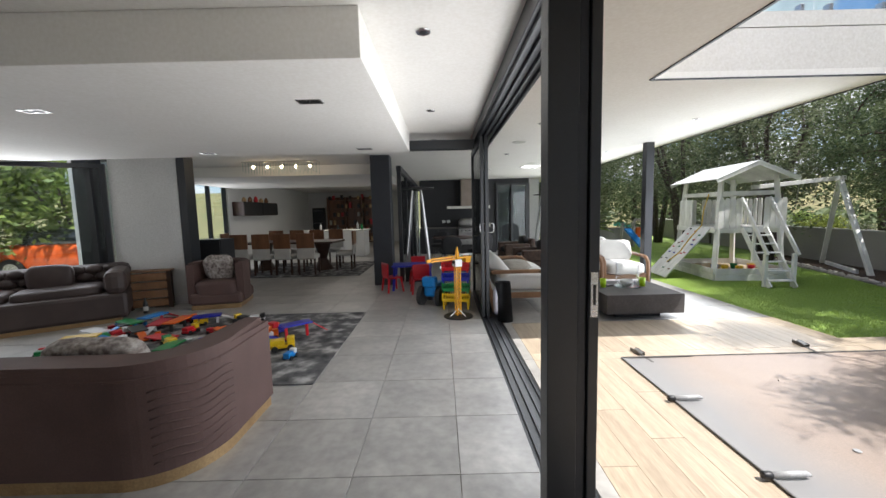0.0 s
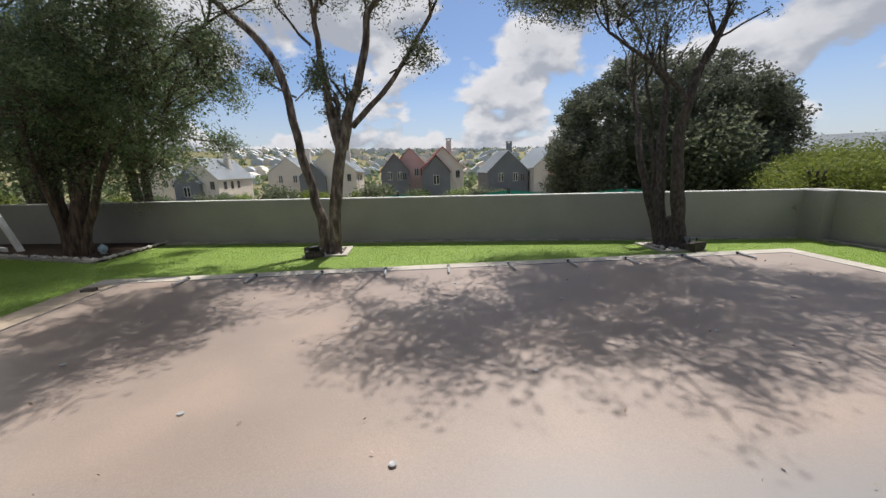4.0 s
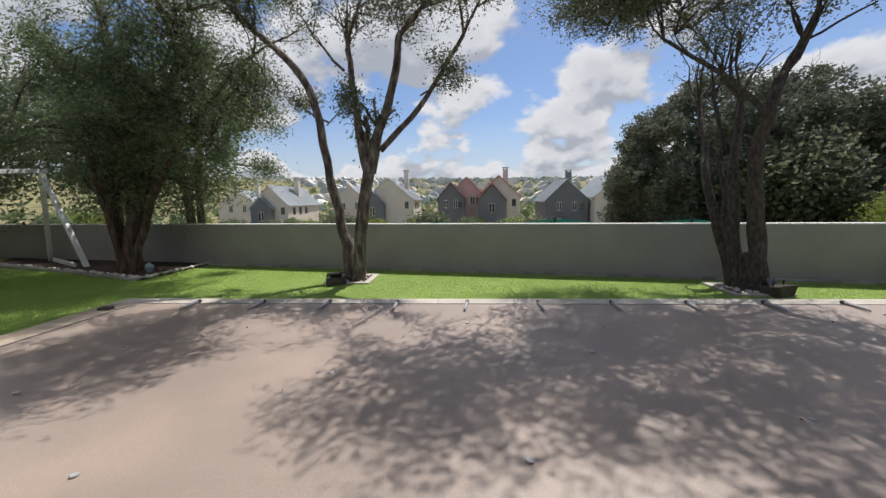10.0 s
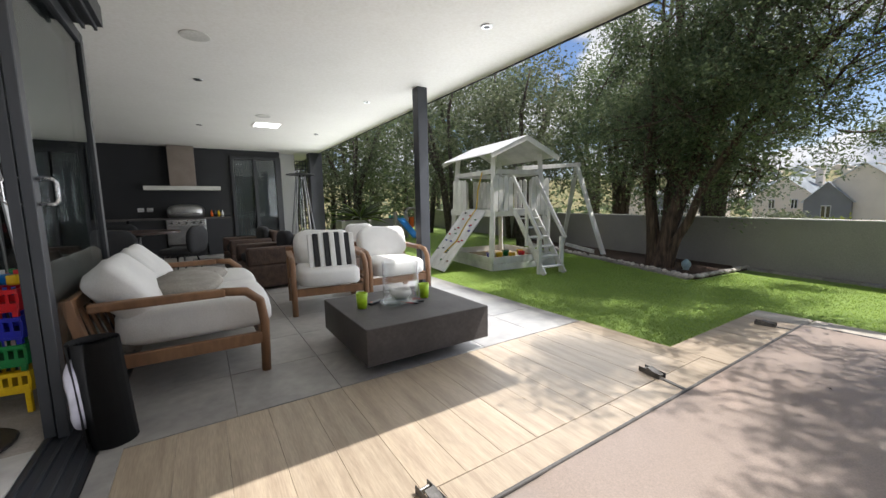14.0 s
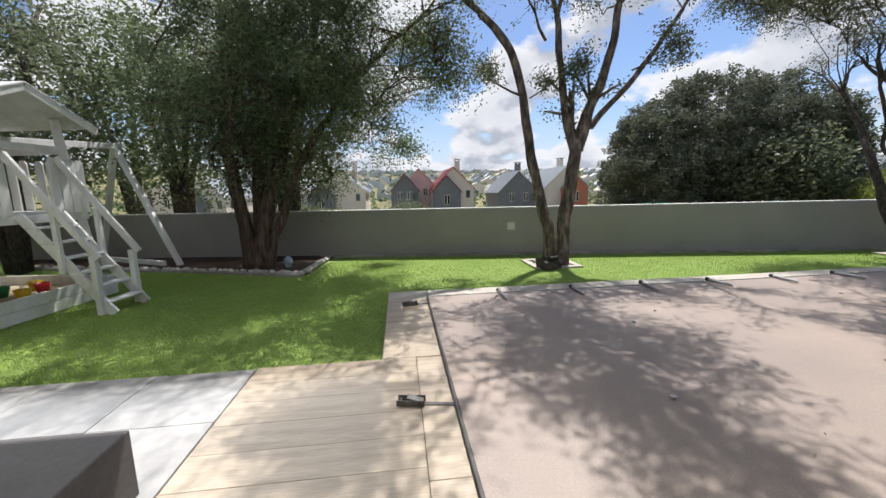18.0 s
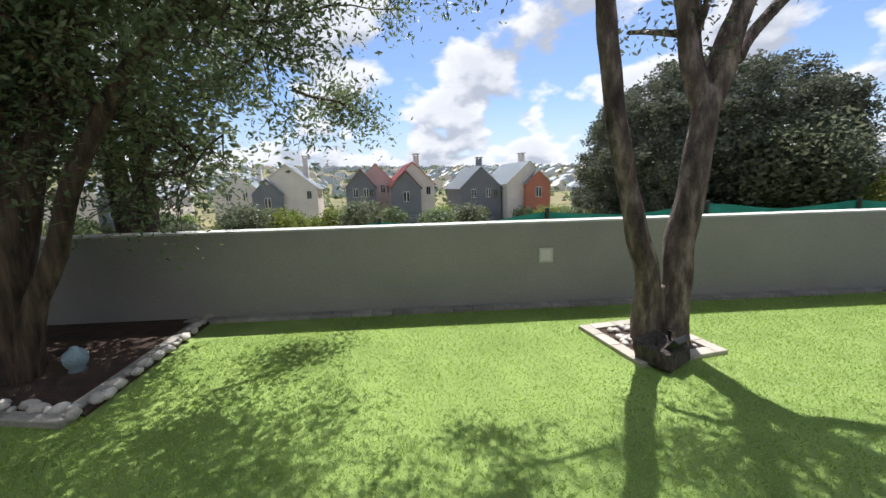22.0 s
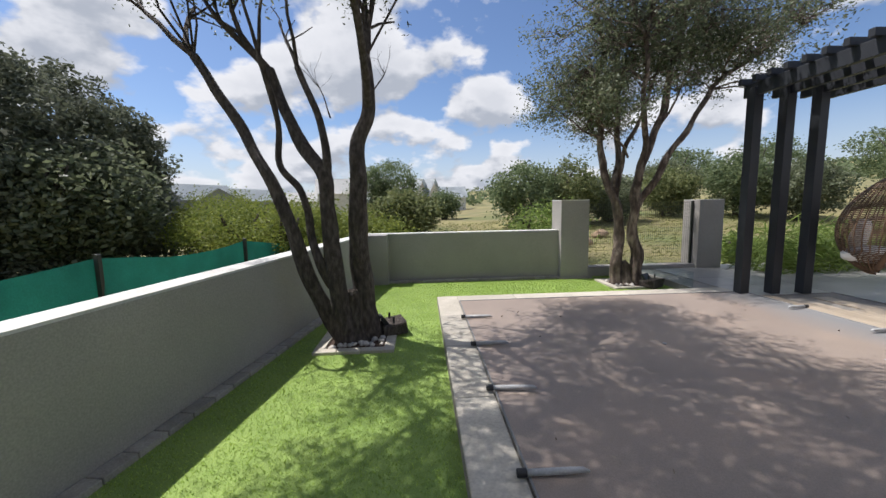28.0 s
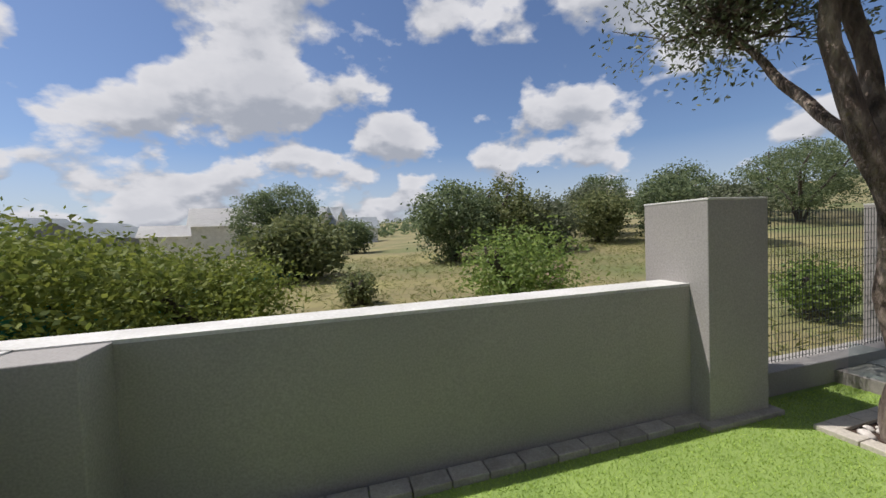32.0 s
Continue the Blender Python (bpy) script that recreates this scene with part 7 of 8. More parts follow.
def clump_tree(name, x, y, z, h, r, label, leaf_m, n=260, per=60, size=0.09, low=0.25, trunk=0.16, shape=1.0, category="tree", spread=0.32, group=""):
    """A tree with an uneven crown of leaf clumps on a forked trunk."""
    t = thing(name, x, y, z, rnd.uniform(0, 360), label, category, group)
    base = bmesh.new()
    for k in range(4):
        a = rnd.uniform(0, 6.28)
        q = r * 0.55
        tube([(0.1 * math.cos(a), 0.1 * math.sin(a), -0.2), (0.3 * q * math.cos(a), 0.3 * q * math.sin(a), h * 0.3), (q * math.cos(a), q * math.sin(a), h * 0.62), (1.2 * q * math.cos(a + 0.2), 1.2 * q * math.sin(a + 0.2), h * 0.8)], [trunk * 0.8, trunk * 0.6, trunk * 0.4, trunk * 0.15], 7, base)
    part("trunk", base, M_BARK, t, "", True)
    cen = []
    for k in range(n):
        u = lr.normal(0, 1, 3)
        u /= np.linalg.norm(u)
        rad = lr.uniform(0.55, 1.0) ** 0.5
        b = 0.78 + 0.34 * noise.noise(Vector((u[0] * 1.7 + x, u[1] * 1.7 + y, u[2] * 1.7)))
        p = (u[0] * r * rad * b, u[1] * r * rad * b, h * (low + (1 - low) * (0.5 + 0.5 * u[2] * rad * b * 1.05)))
        cen.append(p)
    leaves("crown", cen, spread, per, size, leaf_m, t, 0.7, 2.0)
    return t


# trees standing behind the lawn, north side
north = [(11.2, 12.0, 5.5, 1.7, M_GREY), (10.6, 14.6, 6.2, 2.2, M_GREY), (12.9, 10.2, 5.2, 1.6, M_DEEP), (9.4, 20.6, 6.5, 2.4, M_GREY), (12.6, 14.0, 6.5, 2.3, M_DEEP), (11.8, 18.2, 7.0, 2.8, M_DEEP), (7.2, 23.0, 6.0, 2.2, M_GREY), (9.6, 21.5, 7.2, 2.8, M_DEEP), (13.5, 17.0, 7.5, 2.6, M_DEEP), (12.7, 7.9, 5.8, 1.5, M_DEEP), (15.2, 12.5, 6.5, 2.2, M_DEEP)]
for x, y, h, r, m_ in north:
    clump_tree("garden_tree", x, y, LAWN - 0.05, h, r, "dark green leafy garden tree beside the boundary wall" if m_ is M_DEEP else "silvery grey-green garden tree beyond the lawn", m_, int(105 + 42 * r), 54, 0.05, 0.14, 0.12, spread=0.28, group="trees behind the lawn")
hedge = thing("back_hedge", 11.0, 23.5, -0.1, 0, "tall dark hedge of trees closing the garden", "hedge")
leaves("crown", [(rnd.uniform(-9, 6), rnd.uniform(-0.8, 0.8), rnd.uniform(0.2, 6.4)) for k in range(560)], 0.4, 34, 0.11, M_DEEP, hedge)
for k in range(7):
    part("trunk", tube([(-8 + k * 2.1, 0.1, -0.1), (-8 + k * 2.1 + rnd.uniform(-0.3, 0.3), 0, 3.2), (-8 + k * 2.1, 0, 6)], [0.14, 0.10, 0.04], 7), M_BARK, hedge)
# spiky plant and planter box by the terrace end
pb = thing("planter_box", 9.65, 19.0, LAWN, 0, "long grey plastered planter with a spiky cycad", "planter")
part("box", bx(-1.5, 1.5, -0.4, 0.4, 0, 0.62, 0.01), M_WALL, pb)
part("soil", bx(-1.4, 1.4, -0.32, 0.32, 0.60, 0.635), M_SOIL, pb)
for k in range(46):
    a, e = k * 2.4, 0.15 + 0.95 * (k % 9) / 9
    L = rnd.uniform(1.1, 1.5)
    pts = [(-0.6 + L * s_ * math.cos(a) * math.cos(e * (1 - 0.4 * s_)), L * s_ * math.sin(a) * math.cos(e * (1 - 0.4 * s_)), 0.66 + L * s_ * math.sin(e) - 0.4 * s_ * s_) for s_ in (0, 0.35, 0.7, 1)]
    part("frond", tube(pts, [0.02, 0.04, 0.03, 0.004], 4), M_GREY if k % 3 else M_FRESH, pb)
lt = thing("lattice_screen", 6.02, 16.0, 0, 0, "black square lattice screen beside the terrace column", "screen")
for k in range(6):
    part("upright", bx(k * 0.076 - 0.011, k * 0.076 + 0.011, -0.012, 0.012, 0, 2.45, 0.002), M_BLACK, lt)
for k in range(22):
    part("crossbar", bx(-0.011, 0.391, 0.0125, 0.03, 0.05 + k * 0.112, 0.072 + k * 0.112, 0.002), M_BLACK, lt)
# garden outside the lounge window
for x, y, h, r in ((-10.6, 11.6, 5.0, 2.2), (-9.4, 14.0, 5.4, 2.4), (-12, 9.6, 5.5, 2.5), (-9.5, 5.2, 4.2, 1.8), (-13.5, 14, 6, 3)):
    clump_tree("leafy_shrub", x, y, -0.2, h, r, "sunlit fresh green shrub outside the lounge window", M_FRESH, 220, 40, 0.10, 0.05, 0.08, category="shrub", group="shrubs outside the window")

# far dome-crowned tree beyond the wall and other country trees
def country(name, x, y, h, r, m_, label, n, per, size, low=0.1, spread=0.5):
    return clump_tree(name, x, y, land(x, y), h, r, label, m_, n, per, size, low, 0.18, category="tree" if h > 2.6 else "bush", spread=spread, group="trees beyond the wall")


dome_crown(23.75, -12.4, 6.3, 7.35)
country("dome_tree", 18.6, -10.6, 4.2, 2.0, M_GREY, "silvery leafed tree beside the dome-crowned tree", 420, 40, 0.10, 0.1, 0.35)
for x, y, h, r in ((11.6, -9.2, 2.0, 1.5), (13.2, -10.4, 2.2, 1.8), (15.2, -12.5, 2.5, 2.0), (10.2, -10.8, 1.5, 1.4), (17.5, -15.5, 2.8, 2.4), (13.0, -14.0, 2.0, 2.0)):
    country("acacia_bush", x, y, h, r, M_LIME, "feathery yellow-green acacia bush beyond the wall", 200, 60, 0.045, 0.0, 0.26)
for x, y, h, r, m_, n_ in ((9.3, -19.5, 2.5, 1.9, M_BUSH, 300), (4.5, -10.8, 1.7, 1.05, M_FRESH, 170), (2.3, -21.5, 4.2, 2.3, M_DEEP, 300), (-0.6, -22.0, 4.0, 2.2, M_BUSH, 280), (-3.5, -22.5, 3.1, 1.9, M_GREY, 240), (13.6, -37.5, 5.9, 2.6, M_DEEP, 300), (11.4, -38.2, 6.7, 2.9, M_DEEP, 330),
                           (-16, -33, 5.4, 3.0, M_DEEP, 260), (-8.3, -24, 3.3, 2.0, M_BUSH, 240), (-11.3, -21.6, 4.2, 2.2, M_DEEP, 260), (-13.6, -19.6, 3.7, 2.2, M_GREY, 260), (-11, -28, 4.0, 2.6, M_GREY, 260), (-18.5, -27, 5.2, 3.4, M_DEEP, 280), (-28, -24.5, 6.5, 4.6, M_DEEP, 360), (-34, -28, 7.5, 4.5, M_DEEP, 320),
                           (6.5, -33, 2.6, 1.6, M_DEEP, 200), (-6, -40, 3.6, 2.6, M_DEEP, 220), (-20, -14, 4.8, 3.0, M_GREY, 260), (7.6, -13.2, 0.75, 0.4, M_BUSH, 60), (0.3, -8.1, 0.95, 0.45, M_FRESH, 90)):
    country("veld_tree" if h > 1.2 else "veld_bush", x, y, h, r, m_, "bushy indigenous tree in the dry veld" if h > 2.6 else "low leafy bush in the dry veld grass", n_, 34, 0.098 if h > 2 else 0.05, 0.02, 0.30 if h > 1.2 else 0.14)
for k in range(64):
    x, y = rnd.uniform(38, 72), rnd.uniform(-60, 70)
    country("valley_tree", x, y, rnd.uniform(2.2, 3.6), rnd.uniform(1.2, 2.0), rnd.choice((M_LIME, M_DEEP, M_FRESH, M_GREY)), "rounded garden tree among the houses below", 70, 34, 0.14, 0.1, 0.4)
# reeds by the pergola
rd = thing("reed_bed", 1.2, -5.3, -0.3, 0, "tall green reed grass behind the hanging chairs", "reeds", kind="stuff")
leaves("blades", [(rnd.uniform(-2.4, 1.4), rnd.uniform(-0.5, 0.4), rnd.uniform(0.1, 0.9)) for k in range(900)], 0.08, 6, 0.018, M_FRESH, rd, 2.0, 26)
# veld grass tufts near the wall
vg = [(x, y, land(x, y) + 0.1) for x, y in ((rnd.uniform(-14, 16), rnd.uniform(-26, -6.4)) for k in range(7500)) if not (x > 9 and y > -7.5)]
vt = thing("veld_grass", 0, -12, -0.5, 0, "dry yellow-green veld grass tufts", "grass", kind="stuff")
vo = leaves("blades", vg, 0.09, 5, 0.02, M_VELD, vt, 0.8, 9)
vo.matrix_parent_inverse = vt.matrix_world.inverted()
for x, y, s in ((3.4, -13.5, 0.5), (2.3, -13.2, 0.7), (0.2, -16, 0.6), (4.2, -11.5, 0.35)):
    b = thing("boulder", x, y, land(x, y), 30 * s, "pale ochre boulder lying in the veld", "rock", "boulders in the veld")
    part("rock", pillow(0, 0, 0.2 * s, 1.3 * s, 0.9 * s, 0.8 * s, 0.8, None, None, 16, 10, 0.18 * s), mat("ochre_rock", (0.42, 0.30, 0.19), (0.25, 0.17, 0.11), 4, 0.95, 0.8, 20), b, "", True)

# ---- shade-net fence, houses and the town beyond ----
M_NET = mat("green_shade_net", (0.06, 0.31, 0.25), (0.04, 0.23, 0.185), 2, 0.9, 0.3, 60)
net = thing("shade_net_fence", 15.5, 0, -2.0, 0, "sagging green shade-net fence below the boundary wall", "fence")
pts = [(wall_x(y) + 3.0, y) for y in range(-22, 44, 3)]


def net_top(y):
    return 0.70 - 0.003 * min(abs(y + 1.5), 14) ** 2


for k, (a, b) in enumerate(zip(pts, pts[1:])):
    za, zb = land(*a), land(*b)
    part("net_post", bx(a[0] - 15.5 - 0.03, a[0] - 15.5 + 0.03, a[1] - 0.03, a[1] + 0.03, za + 2.0, net_top(a[1]) + 2.06, 0.004), M_WIRE, net)
    bm = bmesh.new()
    rows = []
    for j in range(7):
        t = j / 6
        x, y, z = a[0] + (b[0] - a[0]) * t - 15.5, a[1] + (b[1] - a[1]) * t, za + (zb - za) * t + 2.0
        sag = 0.12 * math.sin(math.pi * t) + 0.05 * noise.noise(Vector((x, y, 0)))
        rows.append([bm.verts.new((x + 0.05 * math.sin(5 * t + h), y, z + 0.05 + (net_top(y) + 1.95 - z - sag) * h)) for h in (0, 0.5, 1)])
    for r0, r1 in zip(rows, rows[1:]):
        for h in range(2):
            bm.faces.new((r0[h], r1[h], r1[h + 1], r0[h + 1]))
    bmesh.ops.solidify(bm, geom=bm.faces[:], thickness=0.01)
    part("net_panel", bm, M_NET, net)

M_HCREAM = mat("cream_house_plaster", (0.78, 0.70, 0.60), (0.70, 0.63, 0.54), 0.6, 0.9, 0.1, 20)
M_HGREY = mat("slate_house_plaster", (0.21, 0.215, 0.225), (0.18, 0.185, 0.195), 0.6, 0.9, 0.1, 20)
M_HPINK = mat("pink_house_plaster", (0.74, 0.58, 0.50), (0.67, 0.52, 0.45), 0.6, 0.9, 0.1, 20)
M_HORANGE = mat("terracotta_house_plaster", (0.52, 0.20, 0.12), (0.46, 0.175, 0.105), 0.6, 0.9, 0.1, 20)
M_RGREY = mat("pale_steel_roof", (0.50, 0.54, 0.555), (0.41, 0.445, 0.465), 1.5, 0.45, 0.2, 3, stretch=(1, 12, 1))
M_RRED = mat("maroon_steel_roof", (0.40, 0.07, 0.065), (0.31, 0.055, 0.05), 1.5, 0.5, 0.2, 3, stretch=(1, 12, 1))
M_RWHITE = mat("white_steel_roof", (0.70, 0.69, 0.66), (0.60, 0.59, 0.57), 1.5, 0.5, 0.2, 3, stretch=(1, 12, 1))


def gable_block(h, w, d, eave, ridge, wall_m, roof_m, ox=0.0, oy=0.0, over=0.35):
    """A gabled block whose gable faces -x; w across (y), d deep (x)."""
    bm = bmesh.new()
    prof = [(-w / 2, 0), (w / 2, 0), (w / 2, eave), (0, ridge - 0.12), (-w / 2, eave)]
    fr, bk = [bm.verts.new((ox, oy + y, z)) for y, z in prof], [bm.verts.new((ox + d, oy + y, z)) for y, z in prof]
    bm.faces.new(fr[::-1]), bm.faces.new(bk)
    for k in range(5):
        bm.faces.new((fr[k], fr[(k + 1) % 5], bk[(k + 1) % 5], bk[k]))
    wall = part("wall", bm, wall_m, h)
    for s in (-1, 1):
        sl = (ridge - eave) / (w / 2)
        bm = bmesh.new()
        q = [(ox - over, oy, ridge), (ox + d + over, oy, ridge), (ox + d + over, oy + s * (w / 2 + over), eave - over * sl), (ox - over, oy + s * (w / 2 + over), eave - over * sl)]
        v = [bm.verts.new(p) for p in q]
        bm.faces.new(v if s < 0 else v[::-1])
        bmesh.ops.solidify(bm, geom=bm.faces[:], thickness=0.14)
        part("roof", bm, roof_m, h)
    return wall


def hwin(h, x, y, z, w, hh, frame=True):
    wd = part("window", bx(x - 0.06, x, y - w / 2, y + w / 2, z, z + hh), M_RWHITE if frame else M_HGREY, h)
    for s in (-1, 1):
        part("pane", bx(x - 0.075, x - 0.055, y + s * w / 4 - w / 4 + 0.07, y + s * w / 4 + w / 4 - 0.07, z + 0.1, z + hh - 0.1), M_MIRRORGLASS, wd)


def house(name, x, y, z, rz, w, d, eave, ridge, wm, rm, front=None, garage=True, chim=True, label="", side=True):
    h = thing(name, x, y, z, rz, label, "house", "houses in the valley")
    gable_block(h, w, d, eave, ridge, wm, rm)
    if front:
        fw, fe, fr_, fy, fm, fz = front
        gable_block(h, fw, 1.1, fe, fr_, fm, rm, -1.1, fy, 0.3)
        hwin(h, -1.1, fy, fe - 2.4 if fe > 4 else 1, 1.0, 1.7)
        fyy = fy
    else:
        fyy = 0
        hwin(h, 0.0, -w * 0.18, eave - 1.9, 0.8, 1.5), hwin(h, 0.0, w * 0.18, eave - 1.9, 0.8, 1.5)
    hwin(h, 0.0, -w * 0.36, eave - 1.9, 0.7, 1.3, False)
    if garage:
        g = part("garage_door", bx((-1.14 if front else -0.08), (-1.1 if front else 0), fyy - 1.6, fyy + 1.6, 0.1, 2.0), M_RGREY, h)
        for k in range(4):
            part("door_panel", bx((-1.16 if front else -0.1), (-1.141 if front else -0.081), fyy - 1.5, fyy + 1.5, 0.18 + k * 0.46, 0.56 + k * 0.46), M_HGREY, g)
    if side:
        for k in range(3):
            part("side_window", bx(2.0 + k * 2.6, 3.0 + k * 2.6, -w / 2 - 0.05, -w / 2 + 0.02, eave - 2.0, eave - 0.7), M_MIRRORGLASS, h)
    if chim:
        c = part("chimney", bx(d * 0.55, d * 0.55 + 1.0, -w * 0.30, -w * 0.30 + 0.9, eave, ridge + 1.4, 0.03), wm, h)
        part("chimney_cap", bx(d * 0.55 - 0.15, d * 0.55 + 1.15, -w * 0.30 - 0.15, -w * 0.30 + 1.05, ridge + 1.65, ridge + 1.8), M_RWHITE, c)
        for s in (0.05, 0.75):
            part("chimney_leg", bx(d * 0.55 + 0.05, d * 0.55 + 0.95, -w * 0.30 + s, -w * 0.30 + s + 0.12, ridge + 1.4, ridge + 1.65), wm, c)
    return h


HZ = -5.6
house("townhouse", 75.6, 16.4, HZ, 0, 9.5, 12, 7.0, 11.0, M_HCREAM, M_RGREY, (4.6, 6.2, 8.7, 3.0, M_HGREY, 0), label="cream double-storey house with a grey gable and pale steel roof")
house("townhouse", 73.0, 4.4, HZ, 0, 4.9, 9, 7.0, 9.9, M_HGREY, M_RRED, None, False, False, "slate grey gabled house with a maroon steel roof")
house("townhouse", 77.0, 1.6, HZ, 0, 6.5, 9, 7.6, 11.0, M_HPINK, M_RRED, None, False, False, "pink plastered gabled house with a maroon steel roof")
house("townhouse", 71.3, -4.2, HZ, 0, 7.3, 11, 7.2, 10.8, M_HCREAM, M_RRED, (4.9, 6.6, 9.3, 1.3, M_HGREY, 0), label="cream double-storey house with a grey gable and maroon roof")
house("townhouse", 68.2, -15.2, HZ, 0, 7.0, 10, 6.4, 9.8, M_HGREY, M_RGREY, None, False, True, "slate grey gabled house with a pale steel roof")
house("townhouse", 66.2, -22.9, HZ, 0, 7.6, 12, 7.0, 10.4, M_HCREAM, M_RGREY, (4.3, 6.8, 8.9, -1.2, M_HORANGE, 0), label="cream house with a terracotta gable and pale steel roof")
house("townhouse", 70.0, 37.0, HZ + 0.6, 0, 6.5, 14, 5.8, 9.2, M_HCREAM, M_RGREY, (3.9, 5.2, 7.3, 1.2, M_HGREY, 0), False, True, "cream house with a grey gable and long pale steel roof")
house("townhouse", 84.0, 52.0, HZ, 10, 8, 12, 6.5, 9.5, M_HCREAM, M_RGREY, None, False, True, "cream house with a pale steel roof behind trees")
house("townhouse", 82.0, 26.0, HZ, -5, 8, 12, 6.8, 10, M_HCREAM, M_RGREY, None, False, True, "cream house with a pale steel roof behind others")
house("townhouse", 60.0, -40.0, HZ, 10, 8, 12, 6.0, 9.0, M_HGREY, M_RGREY, None, False, False, "grey house with a pale steel roof")
for x, y, z, rz, w, d, e, r_, wm, rm in ((16.0, -50.8, -0.6, 10, 5.0, 6.0, 3.7, 5.5, M_PALE, M_RWHITE), (23.2, -56.0, -0.7, 12, 5.0, 5.4, 2.9, 4.1, M_PALE, M_RWHITE), (8.5, -41.5, -0.2, -20, 4.6, 5.0, 2.7, 4.4, M_HCREAM, M_RGREY), (7.1, -43.6, -0.2, -20, 4.6, 5.0, 2.7, 4.5, M_HCREAM, M_RGREY), (0.8, -68, -0.6, 0, 7, 5.6, 3.2, 5.0, M_PALE, M_RGREY),
                                         (46, -74, -0.5, 60, 8, 10, 3.6, 6.2, M_HGREY, M_RGREY), (39, -76, -0.8, 75, 9, 12, 3.4, 5.6, M_HGREY, M_RGREY), (56, -70, -1.5, 55, 9, 12, 4.0, 6.6, M_HGREY, M_RGREY)):
    house("country_house", x, y, z, rz, w, d, e, r_, wm, rm, None, False, False, "pale plastered house with a steel roof beyond the veld", False)
wh = thing("far_office_block", 120, -190, land(120, -190), 30, "flat-roofed grey office block on the far ridge", "building")
part("wall", bx(-14, 14, -8, 8, 0, 14), M_HGREY, wh)
for k in range(3):
    part("window_band", bx(-14.1, 14.1, -8.1, 8.1, 3 + k * 3.6, 4.6 + k * 3.6), M_MIRRORGLASS, wh)
# the distant town on the hillside
tv, tf_, tm = [], [], 0
town = thing("distant_town", 250, 0, 5, 0, "small pale houses scattered over the far hillside", "town", kind="stuff")
for idx, (m1, n_) in enumerate(((M_RWHITE, 70), (M_HCREAM, 260), (M_RGREY, 420))):
    v, f = [], []
    for k in range(n_):
        a, r = rnd.uniform(-1.5, 0.42), rnd.uniform(200, 520)
        x, y = r * math.cos(a), r * math.sin(a)
        z, w, d, h = land(x, y) - 0.5, rnd.uniform(3, 6), rnd.uniform(3, 6), rnd.uniform(2.2, 3.6)
        b = len(v)
        for dx, dy, dz in ((-w, -d, 0), (w, -d, 0), (w, d, 0), (-w, d, 0), (-w, -d, h), (w, -d, h), (w, d, h), (-w, d, h), (-w, 0, h + 2), (w, 0, h + 2)):
            v.append((x + dx / 2 * 1.6 - 250, y + dy / 2 * 1.6, z + dz - 5))
        f += [(b, b + 1, b + 5, b + 4), (b + 1, b + 2, b + 6, b + 9, b + 5), (b + 2, b + 3, b + 7, b + 6), (b + 3, b, b + 4, b + 8, b + 7), (b + 4, b + 5, b + 9, b + 8), (b + 7, b + 8, b + 9, b + 6)]
    raw("houses", v, f, m1, town)
wood = thing("far_woods", 250, 0, 5, 0, "dark belts of trees over the far hillside", "woods", kind="stuff")
fw = []
for k in range(2600):
    a, r = rnd.uniform(-2.6, 1.2), rnd.uniform(110, 560)
    x, y = r * math.cos(a), r * math.sin(a)
    fw.append((x - 250, y, land(x, y) - 5 + rnd.uniform(0.5, 3.5)))
leaves("crown", fw, 1.1, 9, 1.5, M_DEEP, wood, 0.8, 1.6)

# ---- pieces of floors and paving, and the turf ----
def slab_mesh(name, w, d, h, bev, m):
    b = bx(0.0, w, 0.0, d, -h, 0.0)
    bmesh.ops.bevel(b, geom=[e for e in b.edges if e.verts[0].co.z > -1e-5 and e.verts[1].co.z > -1e-5], offset=bev, segments=1, affect="EDGES")
    me = bpy.data.meshes.new(name)
    b.to_mesh(me)
    b.free()
    me.materials.append(m)
    return me


def lay(name, me, x, y, z, parent):
    ob = new(name, me)
    ob.location = (x, y, z + rnd.uniform(-0.0006, 0.0006))
    ob.parent = parent
    return ob


T6 = slab_mesh("tile", 0.5955, 0.5955, 0.011, 0.0015, M_TILE)
TX, TY = 2.427 - 0.6 * 8, 0.77
for i in range(8):
    for j in range(27):
        lay("tile", T6, TX + i * 0.6 + 0.002, TY + j * 0.6 + 0.002, 0.0, floor)
rest = bmesh.new()
for i in range(-8, 0):
    for j in range(34):
        xm, ym = TX + i * 0.6 + 0.3, TY + j * 0.6 + 0.3
        if (xm < -4.6 and ym > 5.2) or (xm < -2.6 and 8.0 + (xm + 2.6) * 0.67 < ym < 8.5 - (xm + 2.6) * 0.3):
            continue
        bx(TX + i * 0.6 + 0.002, TX + i * 0.6 + 0.597, TY + j * 0.6 + 0.002, TY + j * 0.6 + 0.597, -0.011, 0, 0, rest)
for i in range(8):
    for j in range(27, 34):
        bx(TX + i * 0.6 + 0.002, TX + i * 0.6 + 0.597, TY + j * 0.6 + 0.002, TY + j * 0.6 + 0.597, -0.011, 0, 0, rest)
tagged(part("far_tiles", rest, M_TILE, floor), kind="stuff")
strip = slab_mesh("tile", 0.44, 0.5955, 0.011, 0.0015, M_TILE)
for j in range(10):
    lay("tile", strip, 2.429, TY + j * 0.6 + 0.002, 0.0, floor)
